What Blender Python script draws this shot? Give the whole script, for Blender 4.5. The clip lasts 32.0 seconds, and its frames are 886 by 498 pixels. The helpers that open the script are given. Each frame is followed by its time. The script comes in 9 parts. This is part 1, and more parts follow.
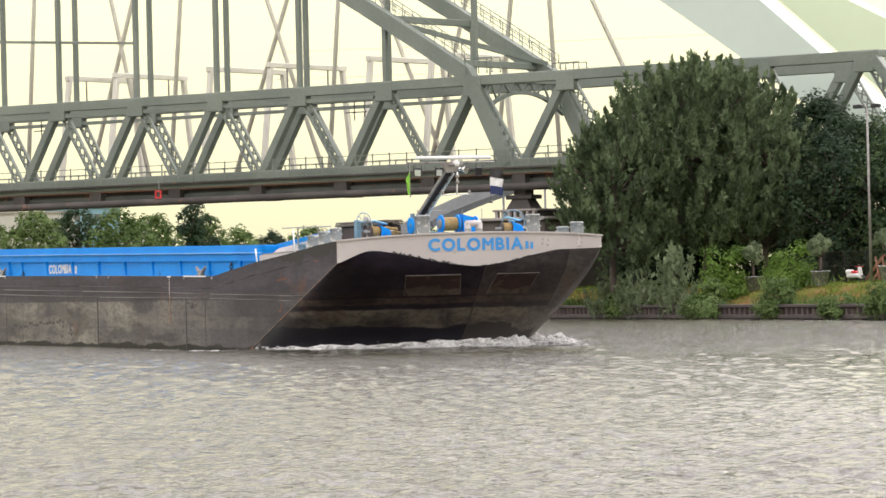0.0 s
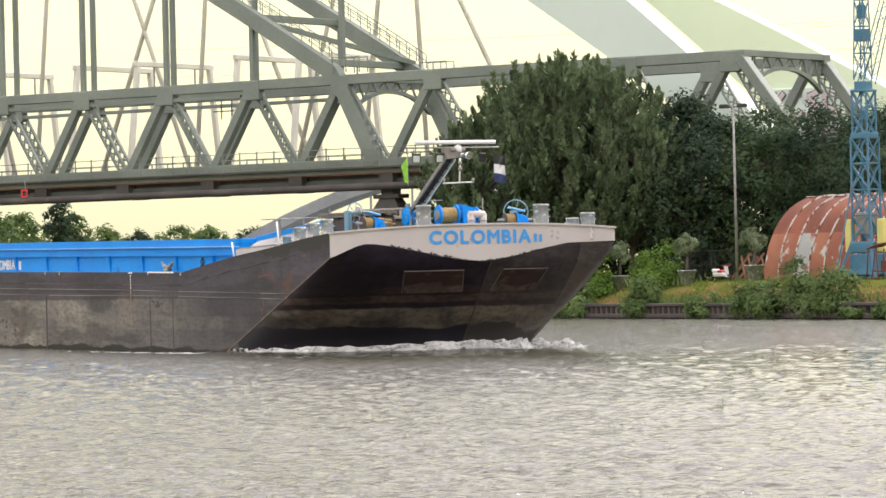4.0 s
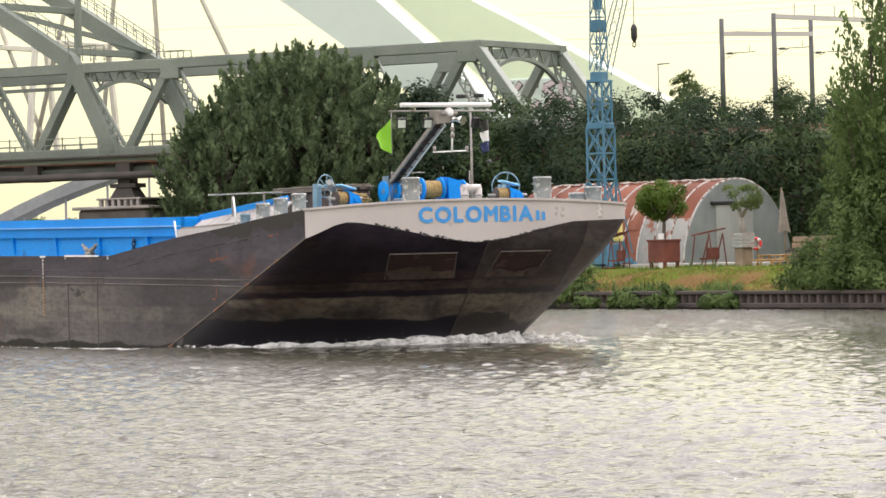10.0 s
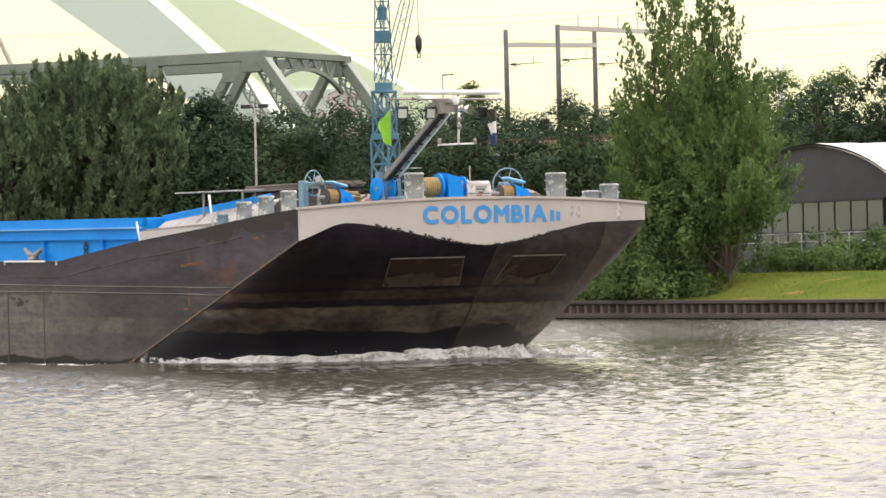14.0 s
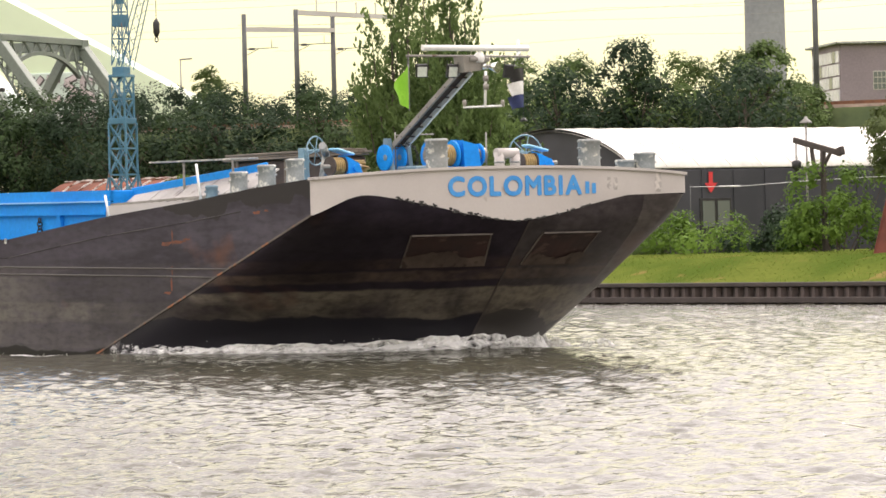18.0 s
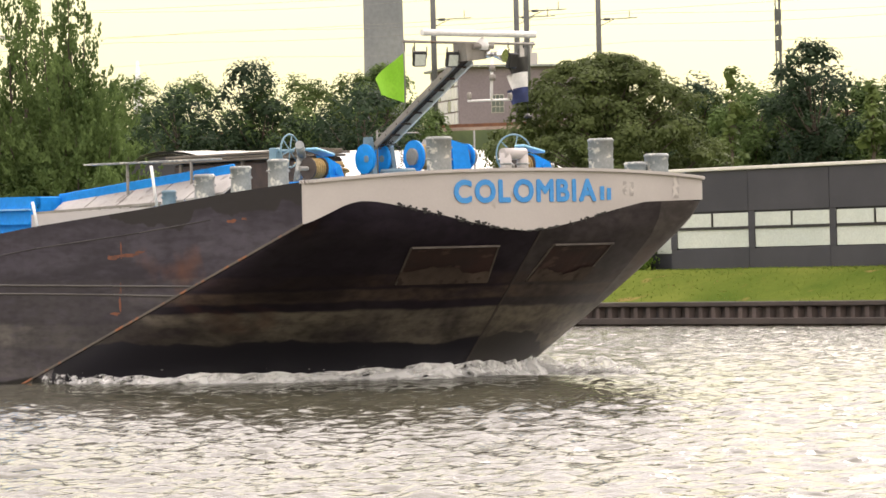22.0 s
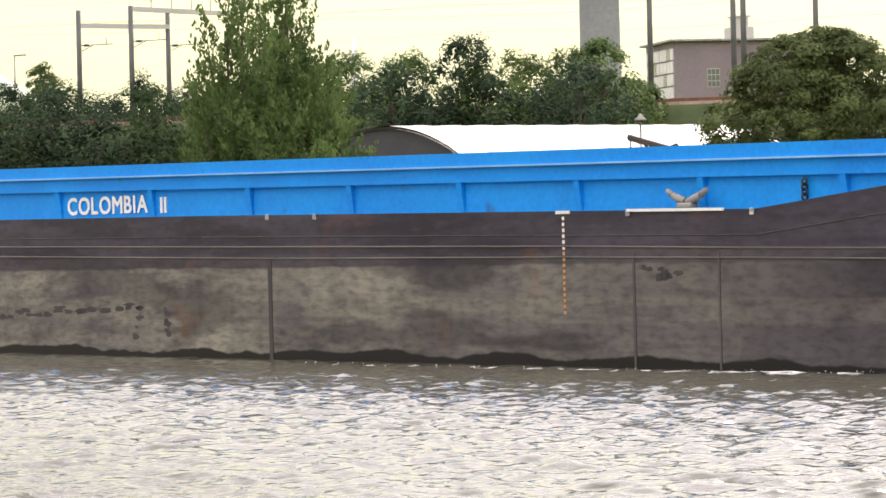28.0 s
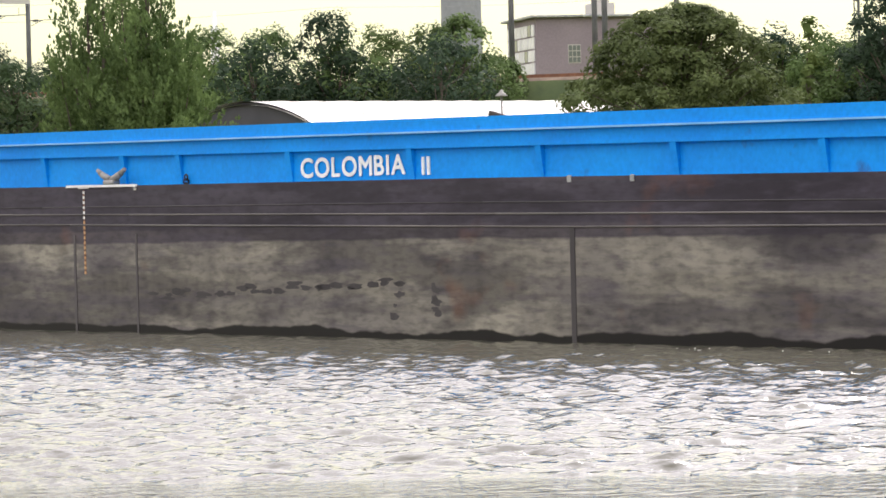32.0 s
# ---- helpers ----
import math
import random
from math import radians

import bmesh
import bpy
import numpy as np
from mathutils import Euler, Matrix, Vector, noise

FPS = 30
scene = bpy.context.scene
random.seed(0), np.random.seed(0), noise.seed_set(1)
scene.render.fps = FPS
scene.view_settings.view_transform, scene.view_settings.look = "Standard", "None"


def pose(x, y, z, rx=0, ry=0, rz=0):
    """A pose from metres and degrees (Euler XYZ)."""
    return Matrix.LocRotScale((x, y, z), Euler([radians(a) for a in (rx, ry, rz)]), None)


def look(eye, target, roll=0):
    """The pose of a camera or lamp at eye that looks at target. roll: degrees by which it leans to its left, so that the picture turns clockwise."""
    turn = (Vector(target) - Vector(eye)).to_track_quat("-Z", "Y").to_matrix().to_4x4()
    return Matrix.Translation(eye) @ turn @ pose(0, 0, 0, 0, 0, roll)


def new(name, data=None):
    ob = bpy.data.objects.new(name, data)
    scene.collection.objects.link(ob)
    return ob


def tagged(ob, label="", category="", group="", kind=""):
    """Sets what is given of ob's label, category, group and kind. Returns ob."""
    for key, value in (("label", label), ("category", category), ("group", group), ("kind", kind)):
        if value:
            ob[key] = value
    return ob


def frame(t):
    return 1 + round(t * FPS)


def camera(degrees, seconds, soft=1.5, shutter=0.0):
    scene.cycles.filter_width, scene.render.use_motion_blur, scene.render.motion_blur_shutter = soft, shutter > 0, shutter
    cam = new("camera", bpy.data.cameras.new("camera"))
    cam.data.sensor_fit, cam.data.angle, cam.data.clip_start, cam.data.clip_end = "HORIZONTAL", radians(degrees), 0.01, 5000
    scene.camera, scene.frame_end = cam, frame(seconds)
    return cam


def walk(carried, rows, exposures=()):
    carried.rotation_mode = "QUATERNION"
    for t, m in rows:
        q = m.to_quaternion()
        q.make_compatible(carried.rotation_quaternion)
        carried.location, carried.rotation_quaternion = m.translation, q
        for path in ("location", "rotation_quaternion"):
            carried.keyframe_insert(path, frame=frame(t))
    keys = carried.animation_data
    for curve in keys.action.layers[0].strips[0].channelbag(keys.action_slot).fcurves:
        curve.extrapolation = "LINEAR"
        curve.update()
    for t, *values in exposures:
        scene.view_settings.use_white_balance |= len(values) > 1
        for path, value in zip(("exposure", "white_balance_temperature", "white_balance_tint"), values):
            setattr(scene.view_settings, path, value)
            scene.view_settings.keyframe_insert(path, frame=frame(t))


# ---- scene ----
# ---- camera: stands on the near bank and pans after the ship ----
EYE = (0.0, 0.0, 2.867)
TURN = -69.552


def view(pan, tilt):
    """The camera's pose for a pan and a tilt in degrees."""
    a, e = radians(pan + TURN), radians(tilt)
    way = Vector((math.sin(a) * math.cos(e), math.cos(a) * math.cos(e), math.sin(e)))
    return look(EYE, Vector(EYE) + 100 * way, ROLL)


# the white balance warms a little while the bow fills the view and cools before the blue coaming
EXPOSURES = [(0.0, 0.0, 6400, 16), (10.0, 0.0, 6430, 16), (15.0, 0.0, 6580, 16), (20.0, 0.0, 6800, 16), (23.0, 0.0, 6880, 16), (25.5, 0.0, 6700, 16), (28.5, 0.0, 6480, 16), (32.0, 0.0, 6250, 16)]
ROLL = -1.407
cam = camera(13.2540, 32.0, soft=1.6)
walk(cam, [
    (0, view(-0.000, 0.455)), (0.5, view(0.247, 0.453)), (1, view(0.504, 0.448)),
    (1.5, view(0.761, 0.430)), (2, view(0.989, 0.418)), (2.5, view(1.230, 0.420)),
    (4.5, view(2.258, 0.382)), (5, view(2.543, 0.374)), (5.5, view(2.888, 0.373)),
    (6, view(3.256, 0.356)), (6.5, view(3.643, 0.324)), (7, view(4.006, 0.300)),
    (7.5, view(4.334, 0.285)), (8, view(4.636, 0.266)), (8.5, view(4.945, 0.250)),
    (9, view(5.254, 0.219)), (9.5, view(5.584, 0.174)), (10, view(5.933, 0.142)),
    (10.5, view(6.318, 0.116)), (11, view(6.728, 0.106)), (11.5, view(7.122, 0.112)),
    (12, view(7.515, 0.140)), (12.5, view(7.916, 0.185)), (13, view(8.309, 0.239)),
    (13.5, view(8.738, 0.255)), (14, view(9.171, 0.220)), (14.5, view(9.646, 0.143)),
    (16.5, view(11.602, -0.004)), (17, view(12.085, -0.057)), (17.5, view(12.579, -0.107)),
    (18, view(13.097, -0.103)), (18.5, view(13.694, -0.072)), (19, view(14.324, -0.027)),
    (19.5, view(15.011, 0.003)), (20, view(15.721, 0.023)), (20.5, view(16.472, 0.052)),
    (21, view(17.227, 0.076)), (21.5, view(18.044, 0.094)), (22, view(18.815, 0.094)),
    (22.5, view(19.414, 0.090)), (23, view(19.691, 0.085)), (23.5, view(19.595, 0.071)),
    (24, view(19.192, 0.039)), (24.5, view(18.684, -0.014)), (25, view(18.140, -0.063)),
    (25.5, view(17.607, -0.093)), (26, view(17.127, -0.085)), (26.5, view(16.668, -0.080)),
    (28.5, view(15.466, -0.231)), (29, view(15.625, -0.264)), (29.5, view(16.007, -0.283)),
    (30, view(16.449, -0.316)), (30.5, view(16.907, -0.362)), (31, view(17.351, -0.450)),
    (31.5, view(17.663, -0.563)), (32, view(17.643, -0.623)),
], exposures=EXPOSURES)

# ---- world and sun: bright overcast, slightly warm ----
SUN_WAY = Vector((-0.42, 0.7, 0.52)).normalized()
world = bpy.data.worlds.new("sky")
scene.world = world
world.use_nodes = True
wn = world.node_tree
wn.nodes.clear()
w_out = wn.nodes.new("ShaderNodeOutputWorld")
w_sky = wn.nodes.new("ShaderNodeTexSky")
w_sky.sky_type = "NISHITA"
w_sky.sun_disc = False
w_sky.sun_elevation = radians(32.5)
w_sky.sun_rotation = radians(-31)
w_blue = wn.nodes.new("ShaderNodeBackground")
w_blue.inputs["Strength"].default_value = 0.1
w_cloud = wn.nodes.new("ShaderNodeBackground")
# hazy cream at the horizon, neutral grey-white overhead
w_tone = wn.nodes.new("ShaderNodeMixRGB")
w_tone.inputs["Color1"].default_value = (1.0, 0.965, 0.6, 1)
w_tone.inputs["Color2"].default_value = (1.0, 0.955, 0.945, 1)
# an overcast sky is about three times as bright overhead as at the horizon
w_tc = wn.nodes.new("ShaderNodeTexCoord")
w_sep = wn.nodes.new("ShaderNodeSeparateXYZ")
w_pow = wn.nodes.new("ShaderNodeMath")
w_pow.operation = "POWER"
w_pow.inputs[1].default_value = 0.5
w_map = wn.nodes.new("ShaderNodeMapRange")
w_map.inputs["To Min"].default_value, w_map.inputs["To Max"].default_value = 0.8, 2.95
wn.links.new(w_tc.outputs["Generated"], w_sep.inputs[0])
wn.links.new(w_sep.outputs["Z"], w_pow.inputs[0])
w_pow.use_clamp = True
wn.links.new(w_pow.outputs[0], w_map.inputs["Value"])
w_up = wn.nodes.new("ShaderNodeMapRange")
w_up.inputs["From Min"].default_value, w_up.inputs["From Max"].default_value = 0.09, 0.3
wn.links.new(w_sep.outputs["Z"], w_up.inputs["Value"])
wn.links.new(w_up.outputs["Result"], w_tone.inputs["Fac"])
wn.links.new(w_tone.outputs["Color"], w_cloud.inputs["Color"])
# the veiled sun brightens the cloud round it
w_dot = wn.nodes.new("ShaderNodeVectorMath")
w_dot.operation = "DOT_PRODUCT"
w_dot.inputs[1].default_value = SUN_WAY
w_glow = wn.nodes.new("ShaderNodeMath")
w_glow.operation = "POWER"
w_glow.use_clamp = True
w_glow.inputs[1].default_value = 14.0
w_sum = wn.nodes.new("ShaderNodeMath")
w_sum.operation = "MULTIPLY_ADD"
w_sum.inputs[1].default_value = 2.2
wn.links.new(w_tc.outputs["Generated"], w_dot.inputs[0])
wn.links.new(w_dot.outputs["Value"], w_glow.inputs[0])
wn.links.new(w_glow.outputs[0], w_sum.inputs[0])
wn.links.new(w_map.outputs["Result"], w_sum.inputs[2])
wn.links.new(w_sum.outputs[0], w_cloud.inputs["Strength"])
w_add = wn.nodes.new("ShaderNodeMixShader")
w_add.inputs["Fac"].default_value = 0.86
wn.links.new(w_sky.outputs["Color"], w_blue.inputs["Color"])
wn.links.new(w_blue.outputs[0], w_add.inputs[1])
wn.links.new(w_cloud.outputs[0], w_add.inputs[2])
wn.links.new(w_add.outputs[0], w_out.inputs["Surface"])
sun = new("sun", bpy.data.lights.new("sun", "SUN"))
sun.data.energy = 1.5
sun.data.angle = radians(16)
sun.data.color = (1.0, 0.95, 0.86)
sun.matrix_world = look(Vector((-100, 60, 0)) + 300 * SUN_WAY, (-100, 60, 0))


# ---- building helpers ----
class Geo:
    """Collects the faces of one mesh."""

    def __init__(self):
        self.v, self.f, self.s = [], [], []

    def add(self, verts, faces, smooth=False):
        k = len(self.v)
        self.v += [tuple(p) for p in verts]
        self.f += [tuple(i + k for i in q) for q in faces]
        self.s += [smooth] * len(faces)
        return self

    def hexa(self, p):
        """Eight corners: four below, four above, both counter-clockwise from above."""
        return self.add(p, [(3, 2, 1, 0), (4, 5, 6, 7), (0, 1, 5, 4), (1, 2, 6, 5), (2, 3, 7, 6), (3, 0, 4, 7)])

    def box(self, x0, x1, y0, y1, z0, z1, c=0.0, m=None):
        """A box with chamfered edges c, moved by m."""
        if c <= 0:
            p = [(x0, y0, z0), (x1, y0, z0), (x1, y1, z0), (x0, y1, z0), (x0, y0, z1), (x1, y0, z1), (x1, y1, z1), (x0, y1, z1)]
            if m is not None:
                p = [m @ Vector(q) for q in p]
            return self.hexa(p)
        c = min(c, 0.45 * (x1 - x0), 0.45 * (y1 - y0), 0.45 * (z1 - z0))
        v = []
        for sx in (0, 1):
            for sy in (0, 1):
                for sz in (0, 1):
                    X, Y, Z = (x0, x1)[sx], (y0, y1)[sy], (z0, z1)[sz]
                    ix, iy, iz = X + (c, -c)[sx], Y + (c, -c)[sy], Z + (c, -c)[sz]
                    v += [(X, iy, iz), (ix, Y, iz), (ix, iy, Z)]
        if m is not None:
            v = [m @ Vector(q) for q in v]

        def i(sx, sy, sz, k):
            return (sx * 4 + sy * 2 + sz) * 3 + k

        f = []
        for k in range(3):
            for s in (0, 1):
                o = [a for a in range(3) if a != k]
                quad = []
                for a, b in ((0, 0), (1, 0), (1, 1), (0, 1)):
                    w = [0, 0, 0]
                    w[k], w[o[0]], w[o[1]] = s, a, b
                    quad.append(i(*w, k))
                if (s == 0) != (k == 1):
                    quad.reverse()
                f.append(tuple(quad))
        for k in range(3):
            o = [a for a in range(3) if a != k]
            for a in (0, 1):
                for b in (0, 1):
                    w0, w1 = [0, 0, 0], [0, 0, 0]
                    w0[k], w1[k] = 0, 1
                    w0[o[0]] = w1[o[0]] = a
                    w0[o[1]] = w1[o[1]] = b
                    f.append((i(*w0, o[0]), i(*w1, o[0]), i(*w1, o[1]), i(*w0, o[1])))
        for sx in (0, 1):
            for sy in (0, 1):
                for sz in (0, 1):
                    f.append((i(sx, sy, sz, 0), i(sx, sy, sz, 1), i(sx, sy, sz, 2)))
        return self.add(v, f)

    def beam(self, p, q, w, h, c=0.0, up=(0, 0, 1)):
        """A bar from p to q, w wide and h high."""
        p, q = Vector(p), Vector(q)
        d = q - p
        length = d.length
        x = d.normalized()
        y = Vector(up).cross(x)
        if y.length < 1e-4:
            y = Vector((0, 1, 0)).cross(x)
        y.normalize()
        z = x.cross(y)
        m = Matrix.Translation(p) @ Matrix((x, y, z)).transposed().to_4x4()
        return self.box(0, length, -w / 2, w / 2, -h / 2, h / 2, c, m)

    def cyl(self, p, q, r0, r1=None, n=12, caps=True):
        p, q = Vector(p), Vector(q)
        r1 = r0 if r1 is None else r1
        x = (q - p).normalized()
        a = x.orthogonal().normalized()
        b = x.cross(a)
        v = []
        for o, r in ((p, r0), (q, r1)):
            for k in range(n):
                t = 2 * math.pi * k / n
                v.append(o + a * (r * math.cos(t)) + b * (r * math.sin(t)))
        self.add(v, [(k, (k + 1) % n, n + (k + 1) % n, n + k) for k in range(n)], True)
        if caps:
            k = len(self.v) - 2 * n
            self.f += [tuple(k + n - 1 - i for i in range(n)), tuple(k + n + i for i in range(n))]
            self.s += [False, False]
        return self

    def lathe(self, axis_p, prof, n=16):
        """A turned shape round a vertical axis: prof holds (radius, z)."""
        x, y, z = axis_p
        v, f = [], []
        for r, h in prof:
            for k in range(n):
                t = 2 * math.pi * k / n
                v.append((x + r * math.cos(t), y + r * math.sin(t), z + h))
        for j in range(len(prof) - 1):
            for k in range(n):
                f.append((j * n + k, j * n + (k + 1) % n, (j + 1) * n + (k + 1) % n, (j + 1) * n + k))
        f.append(tuple((len(prof) - 1) * n + k for k in range(n)))
        f.append(tuple(n - 1 - k for k in range(n)))
        return self.add(v, f, True)

    def tube(self, pts, r, n=8):
        for a, b in zip(pts, pts[1:]):
            self.cyl(a, b, r, r, n)
        return self

    def ring(self, c, axis, R, r, n=24, k=6):
        """A torus."""
        x = Vector(axis).normalized()
        a = x.orthogonal().normalized()
        b = x.cross(a)
        v, f = [], []
        for i in range(n):
            t = 2 * math.pi * i / n
            o = a * math.cos(t) + b * math.sin(t)
            for j in range(k):
                s = 2 * math.pi * j / k
                v.append(Vector(c) + o * (R + r * math.cos(s)) + x * (r * math.sin(s)))
        for i in range(n):
            for j in range(k):
                f.append((i * k + j, ((i + 1) % n) * k + j, ((i + 1) % n) * k + (j + 1) % k, i * k + (j + 1) % k))
        return self.add(v, f, True)

    def grid(self, rows, smooth=True, close=False):
        """A sheet through rows of points."""
        n, m = len(rows), len(rows[0])
        v = [p for r in rows for p in r]
        f = [(i * m + j, i * m + j + 1, (i + 1) * m + j + 1, (i + 1) * m + j) for i in range(n - 1) for j in range(m - 1)]
        if close:
            f += [(i * m + m - 1, i * m, (i + 1) * m, (i + 1) * m + m - 1) for i in range(n - 1)]
        return self.add(v, f, smooth)

    def wire(self, pts, r, n=5):
        """A thin line swept along points."""
        pts = [Vector(p) for p in pts]
        rows = []
        for i, p in enumerate(pts):
            x = (pts[min(i + 1, len(pts) - 1)] - pts[max(i - 1, 0)]).normalized()
            a = x.cross(Vector((0, 0, 1))).normalized()
            b = a.cross(x)
            rows.append([p + a * (r * math.cos(6.2832 * k / n)) + b * (r * math.sin(6.2832 * k / n)) for k in range(n)])
        return self.grid(rows, True, True)

    def mesh(self, name, material):
        me = bpy.data.meshes.new(name)
        me.from_pydata([tuple(p) for p in self.v], [], self.f)
        me.polygons.foreach_set("use_smooth", self.s)
        if material is not None:
            me.materials.append(material)
        me.update()
        return me


def part(name, geo, material, parent, label="", at=None):
    """One mesh object under a thing or a part."""
    ob = new(name, geo.mesh(name, material) if isinstance(geo, Geo) else geo)
    ob.parent = parent
    if at is not None:
        ob.matrix_basis = at
    if label:
        ob["label"] = label
    return ob


def thing(name, label, category, group="", at=None, kind=""):
    """An Empty that parents the parts of a thing."""
    ob = new(name)
    ob.empty_display_size = 0.2
    if at is not None:
        ob.matrix_basis = at
    return tagged(ob, label, category, group, kind)


def solid(name, geo, material, label, category, kind="", group="", at=None):
    """A thing of one mesh."""
    ob = new(name, geo.mesh(name, material) if isinstance(geo, Geo) else geo)
    if at is not None:
        ob.matrix_basis = at
    return tagged(ob, label, category, group, kind)


# ---- materials ----
def paint(name, c1, c2, scale=1.0, rough=0.6, metal=0.0, bump=0.15, fine=18.0, stretch=(1, 1, 1), spots=None, spot_at=0.62, spec=0.5, island=0.0, grain=0.22):
    """A weathered surface: two colours by a coarse noise, a fine grain in tone and relief, and spots of a third colour."""
    m = bpy.data.materials.new(name)
    m.use_nodes = True
    n, l = m.node_tree.nodes, m.node_tree.links
    b = n["Principled BSDF"]
    tc = n.new("ShaderNodeTexCoord")
    mp = n.new("ShaderNodeMapping")
    mp.inputs["Scale"].default_value = stretch
    l.new(tc.outputs["Object"], mp.inputs["Vector"])
    n1 = n.new("ShaderNodeTexNoise")
    n1.inputs["Scale"].default_value, n1.inputs["Detail"].default_value = scale, 6
    n2 = n.new("ShaderNodeTexNoise")
    n2.inputs["Scale"].default_value, n2.inputs["Detail"].default_value = fine, 4
    for x in (n1, n2):
        l.new(mp.outputs["Vector"], x.inputs["Vector"])
    r1 = n.new("ShaderNodeValToRGB")
    r1.color_ramp.elements[0].position, r1.color_ramp.elements[1].position = 0.35, 0.65
    r1.color_ramp.elements[0].color, r1.color_ramp.elements[1].color = (*c1, 1), (*c2, 1)
    l.new(n1.outputs["Fac"], r1.inputs["Fac"])
    col = r1.outputs["Color"]
    if spots:
        n3 = n.new("ShaderNodeTexNoise")
        n3.inputs["Scale"].default_value, n3.inputs["Detail"].default_value = scale * 2.3, 8
        l.new(mp.outputs["Vector"], n3.inputs["Vector"])
        r3 = n.new("ShaderNodeValToRGB")
        r3.color_ramp.elements[0].position, r3.color_ramp.elements[1].position = spot_at - 0.03, spot_at + 0.04
        l.new(n3.outputs["Fac"], r3.inputs["Fac"])
        mx = n.new("ShaderNodeMixRGB")
        mx.inputs["Color2"].default_value = (*spots, 1)
        l.new(r3.outputs["Color"], mx.inputs["Fac"])
        l.new(col, mx.inputs["Color1"])
        col = mx.outputs["Color"]
    tone = n.new("ShaderNodeMapRange")
    tone.inputs["To Min"].default_value, tone.inputs["To Max"].default_value = 1 - grain, 1 + grain
    l.new(n2.outputs["Fac"], tone.inputs["Value"])
    hs = n.new("ShaderNodeHueSaturation")
    l.new(tone.outputs["Result"], hs.inputs["Value"])
    l.new(col, hs.inputs["Color"])
    col = hs.outputs["Color"]
    if island:
        g = n.new("ShaderNodeNewGeometry")
        o = n.new("ShaderNodeObjectInfo")
        ad = n.new("ShaderNodeMath")
        ad.operation = "ADD"
        l.new(g.outputs["Random Per Island"], ad.inputs[0])
        l.new(o.outputs["Random"], ad.inputs[1])
        mr = n.new("ShaderNodeMapRange")
        mr.inputs["From Max"].default_value = 2.0
        mr.inputs["To Min"].default_value, mr.inputs["To Max"].default_value = 1 - island, 1 + island
        l.new(ad.outputs[0], mr.inputs["Value"])
        h2 = n.new("ShaderNodeHueSaturation")
        l.new(mr.outputs["Result"], h2.inputs["Value"])
        l.new(col, h2.inputs["Color"])
        col = h2.outputs["Color"]
    l.new(col, b.inputs["Base Color"])
    b.inputs["Roughness"].default_value, b.inputs["Metallic"].default_value = rough, metal
    b.inputs["Specular IOR Level"].default_value = spec
    if bump:
        bp = n.new("ShaderNodeBump")
        bp.inputs["Strength"].default_value, bp.inputs["Distance"].default_value = bump, 0.02
        l.new(n2.outputs["Fac"], bp.inputs["Height"])
        l.new(bp.outputs["Normal"], b.inputs["Normal"])
    return m


def leafy(name, dark, light, rough=0.65, clump=0.45):
    """Foliage: every leaf its own tone, some light through it."""
    m = bpy.data.materials.new(name)
    m.use_nodes = True
    n, l = m.node_tree.nodes, m.node_tree.links
    b = n["Principled BSDF"]
    g = n.new("ShaderNodeNewGeometry")
    tc = n.new("ShaderNodeTexCoord")
    nz = n.new("ShaderNodeTexNoise")
    nz.inputs["Scale"].default_value = clump
    l.new(tc.outputs["Object"], nz.inputs["Vector"])
    mm = n.new("ShaderNodeMath")
    mm.operation = "MULTIPLY_ADD"
    mm.inputs[1].default_value, mm.inputs[2].default_value = 0.2, 0.0
    l.new(g.outputs["Random Per Island"], mm.inputs[0])
    sub = n.new("ShaderNodeMapRange")
    sub.inputs["From Min"].default_value, sub.inputs["From Max"].default_value = 0.3, 0.7
    sub.inputs["To Max"].default_value = 0.6
    l.new(nz.outputs["Fac"], sub.inputs["Value"])
    l.new(sub.outputs["Result"], mm.inputs[2])
    rp = n.new("ShaderNodeValToRGB")
    rp.color_ramp.elements[0].color, rp.color_ramp.elements[1].color = (*dark, 1), (*light, 1)
    l.new(mm.outputs[0], rp.inputs["Fac"])
    l.new(rp.outputs["Color"], b.inputs["Base Color"])
    b.inputs["Roughness"].default_value = rough
    b.inputs["Specular IOR Level"].default_value = 0.12
    tr = n.new("ShaderNodeBsdfTranslucent")
    l.new(rp.outputs["Color"], tr.inputs["Color"])
    mix = n.new("ShaderNodeMixShader")
    mix.inputs["Fac"].default_value = 0.33
    l.new(b.outputs[0], mix.inputs[1])
    l.new(tr.outputs[0], mix.inputs[2])
    l.new(mix.outputs[0], n["Material Output"].inputs["Surface"])
    return m


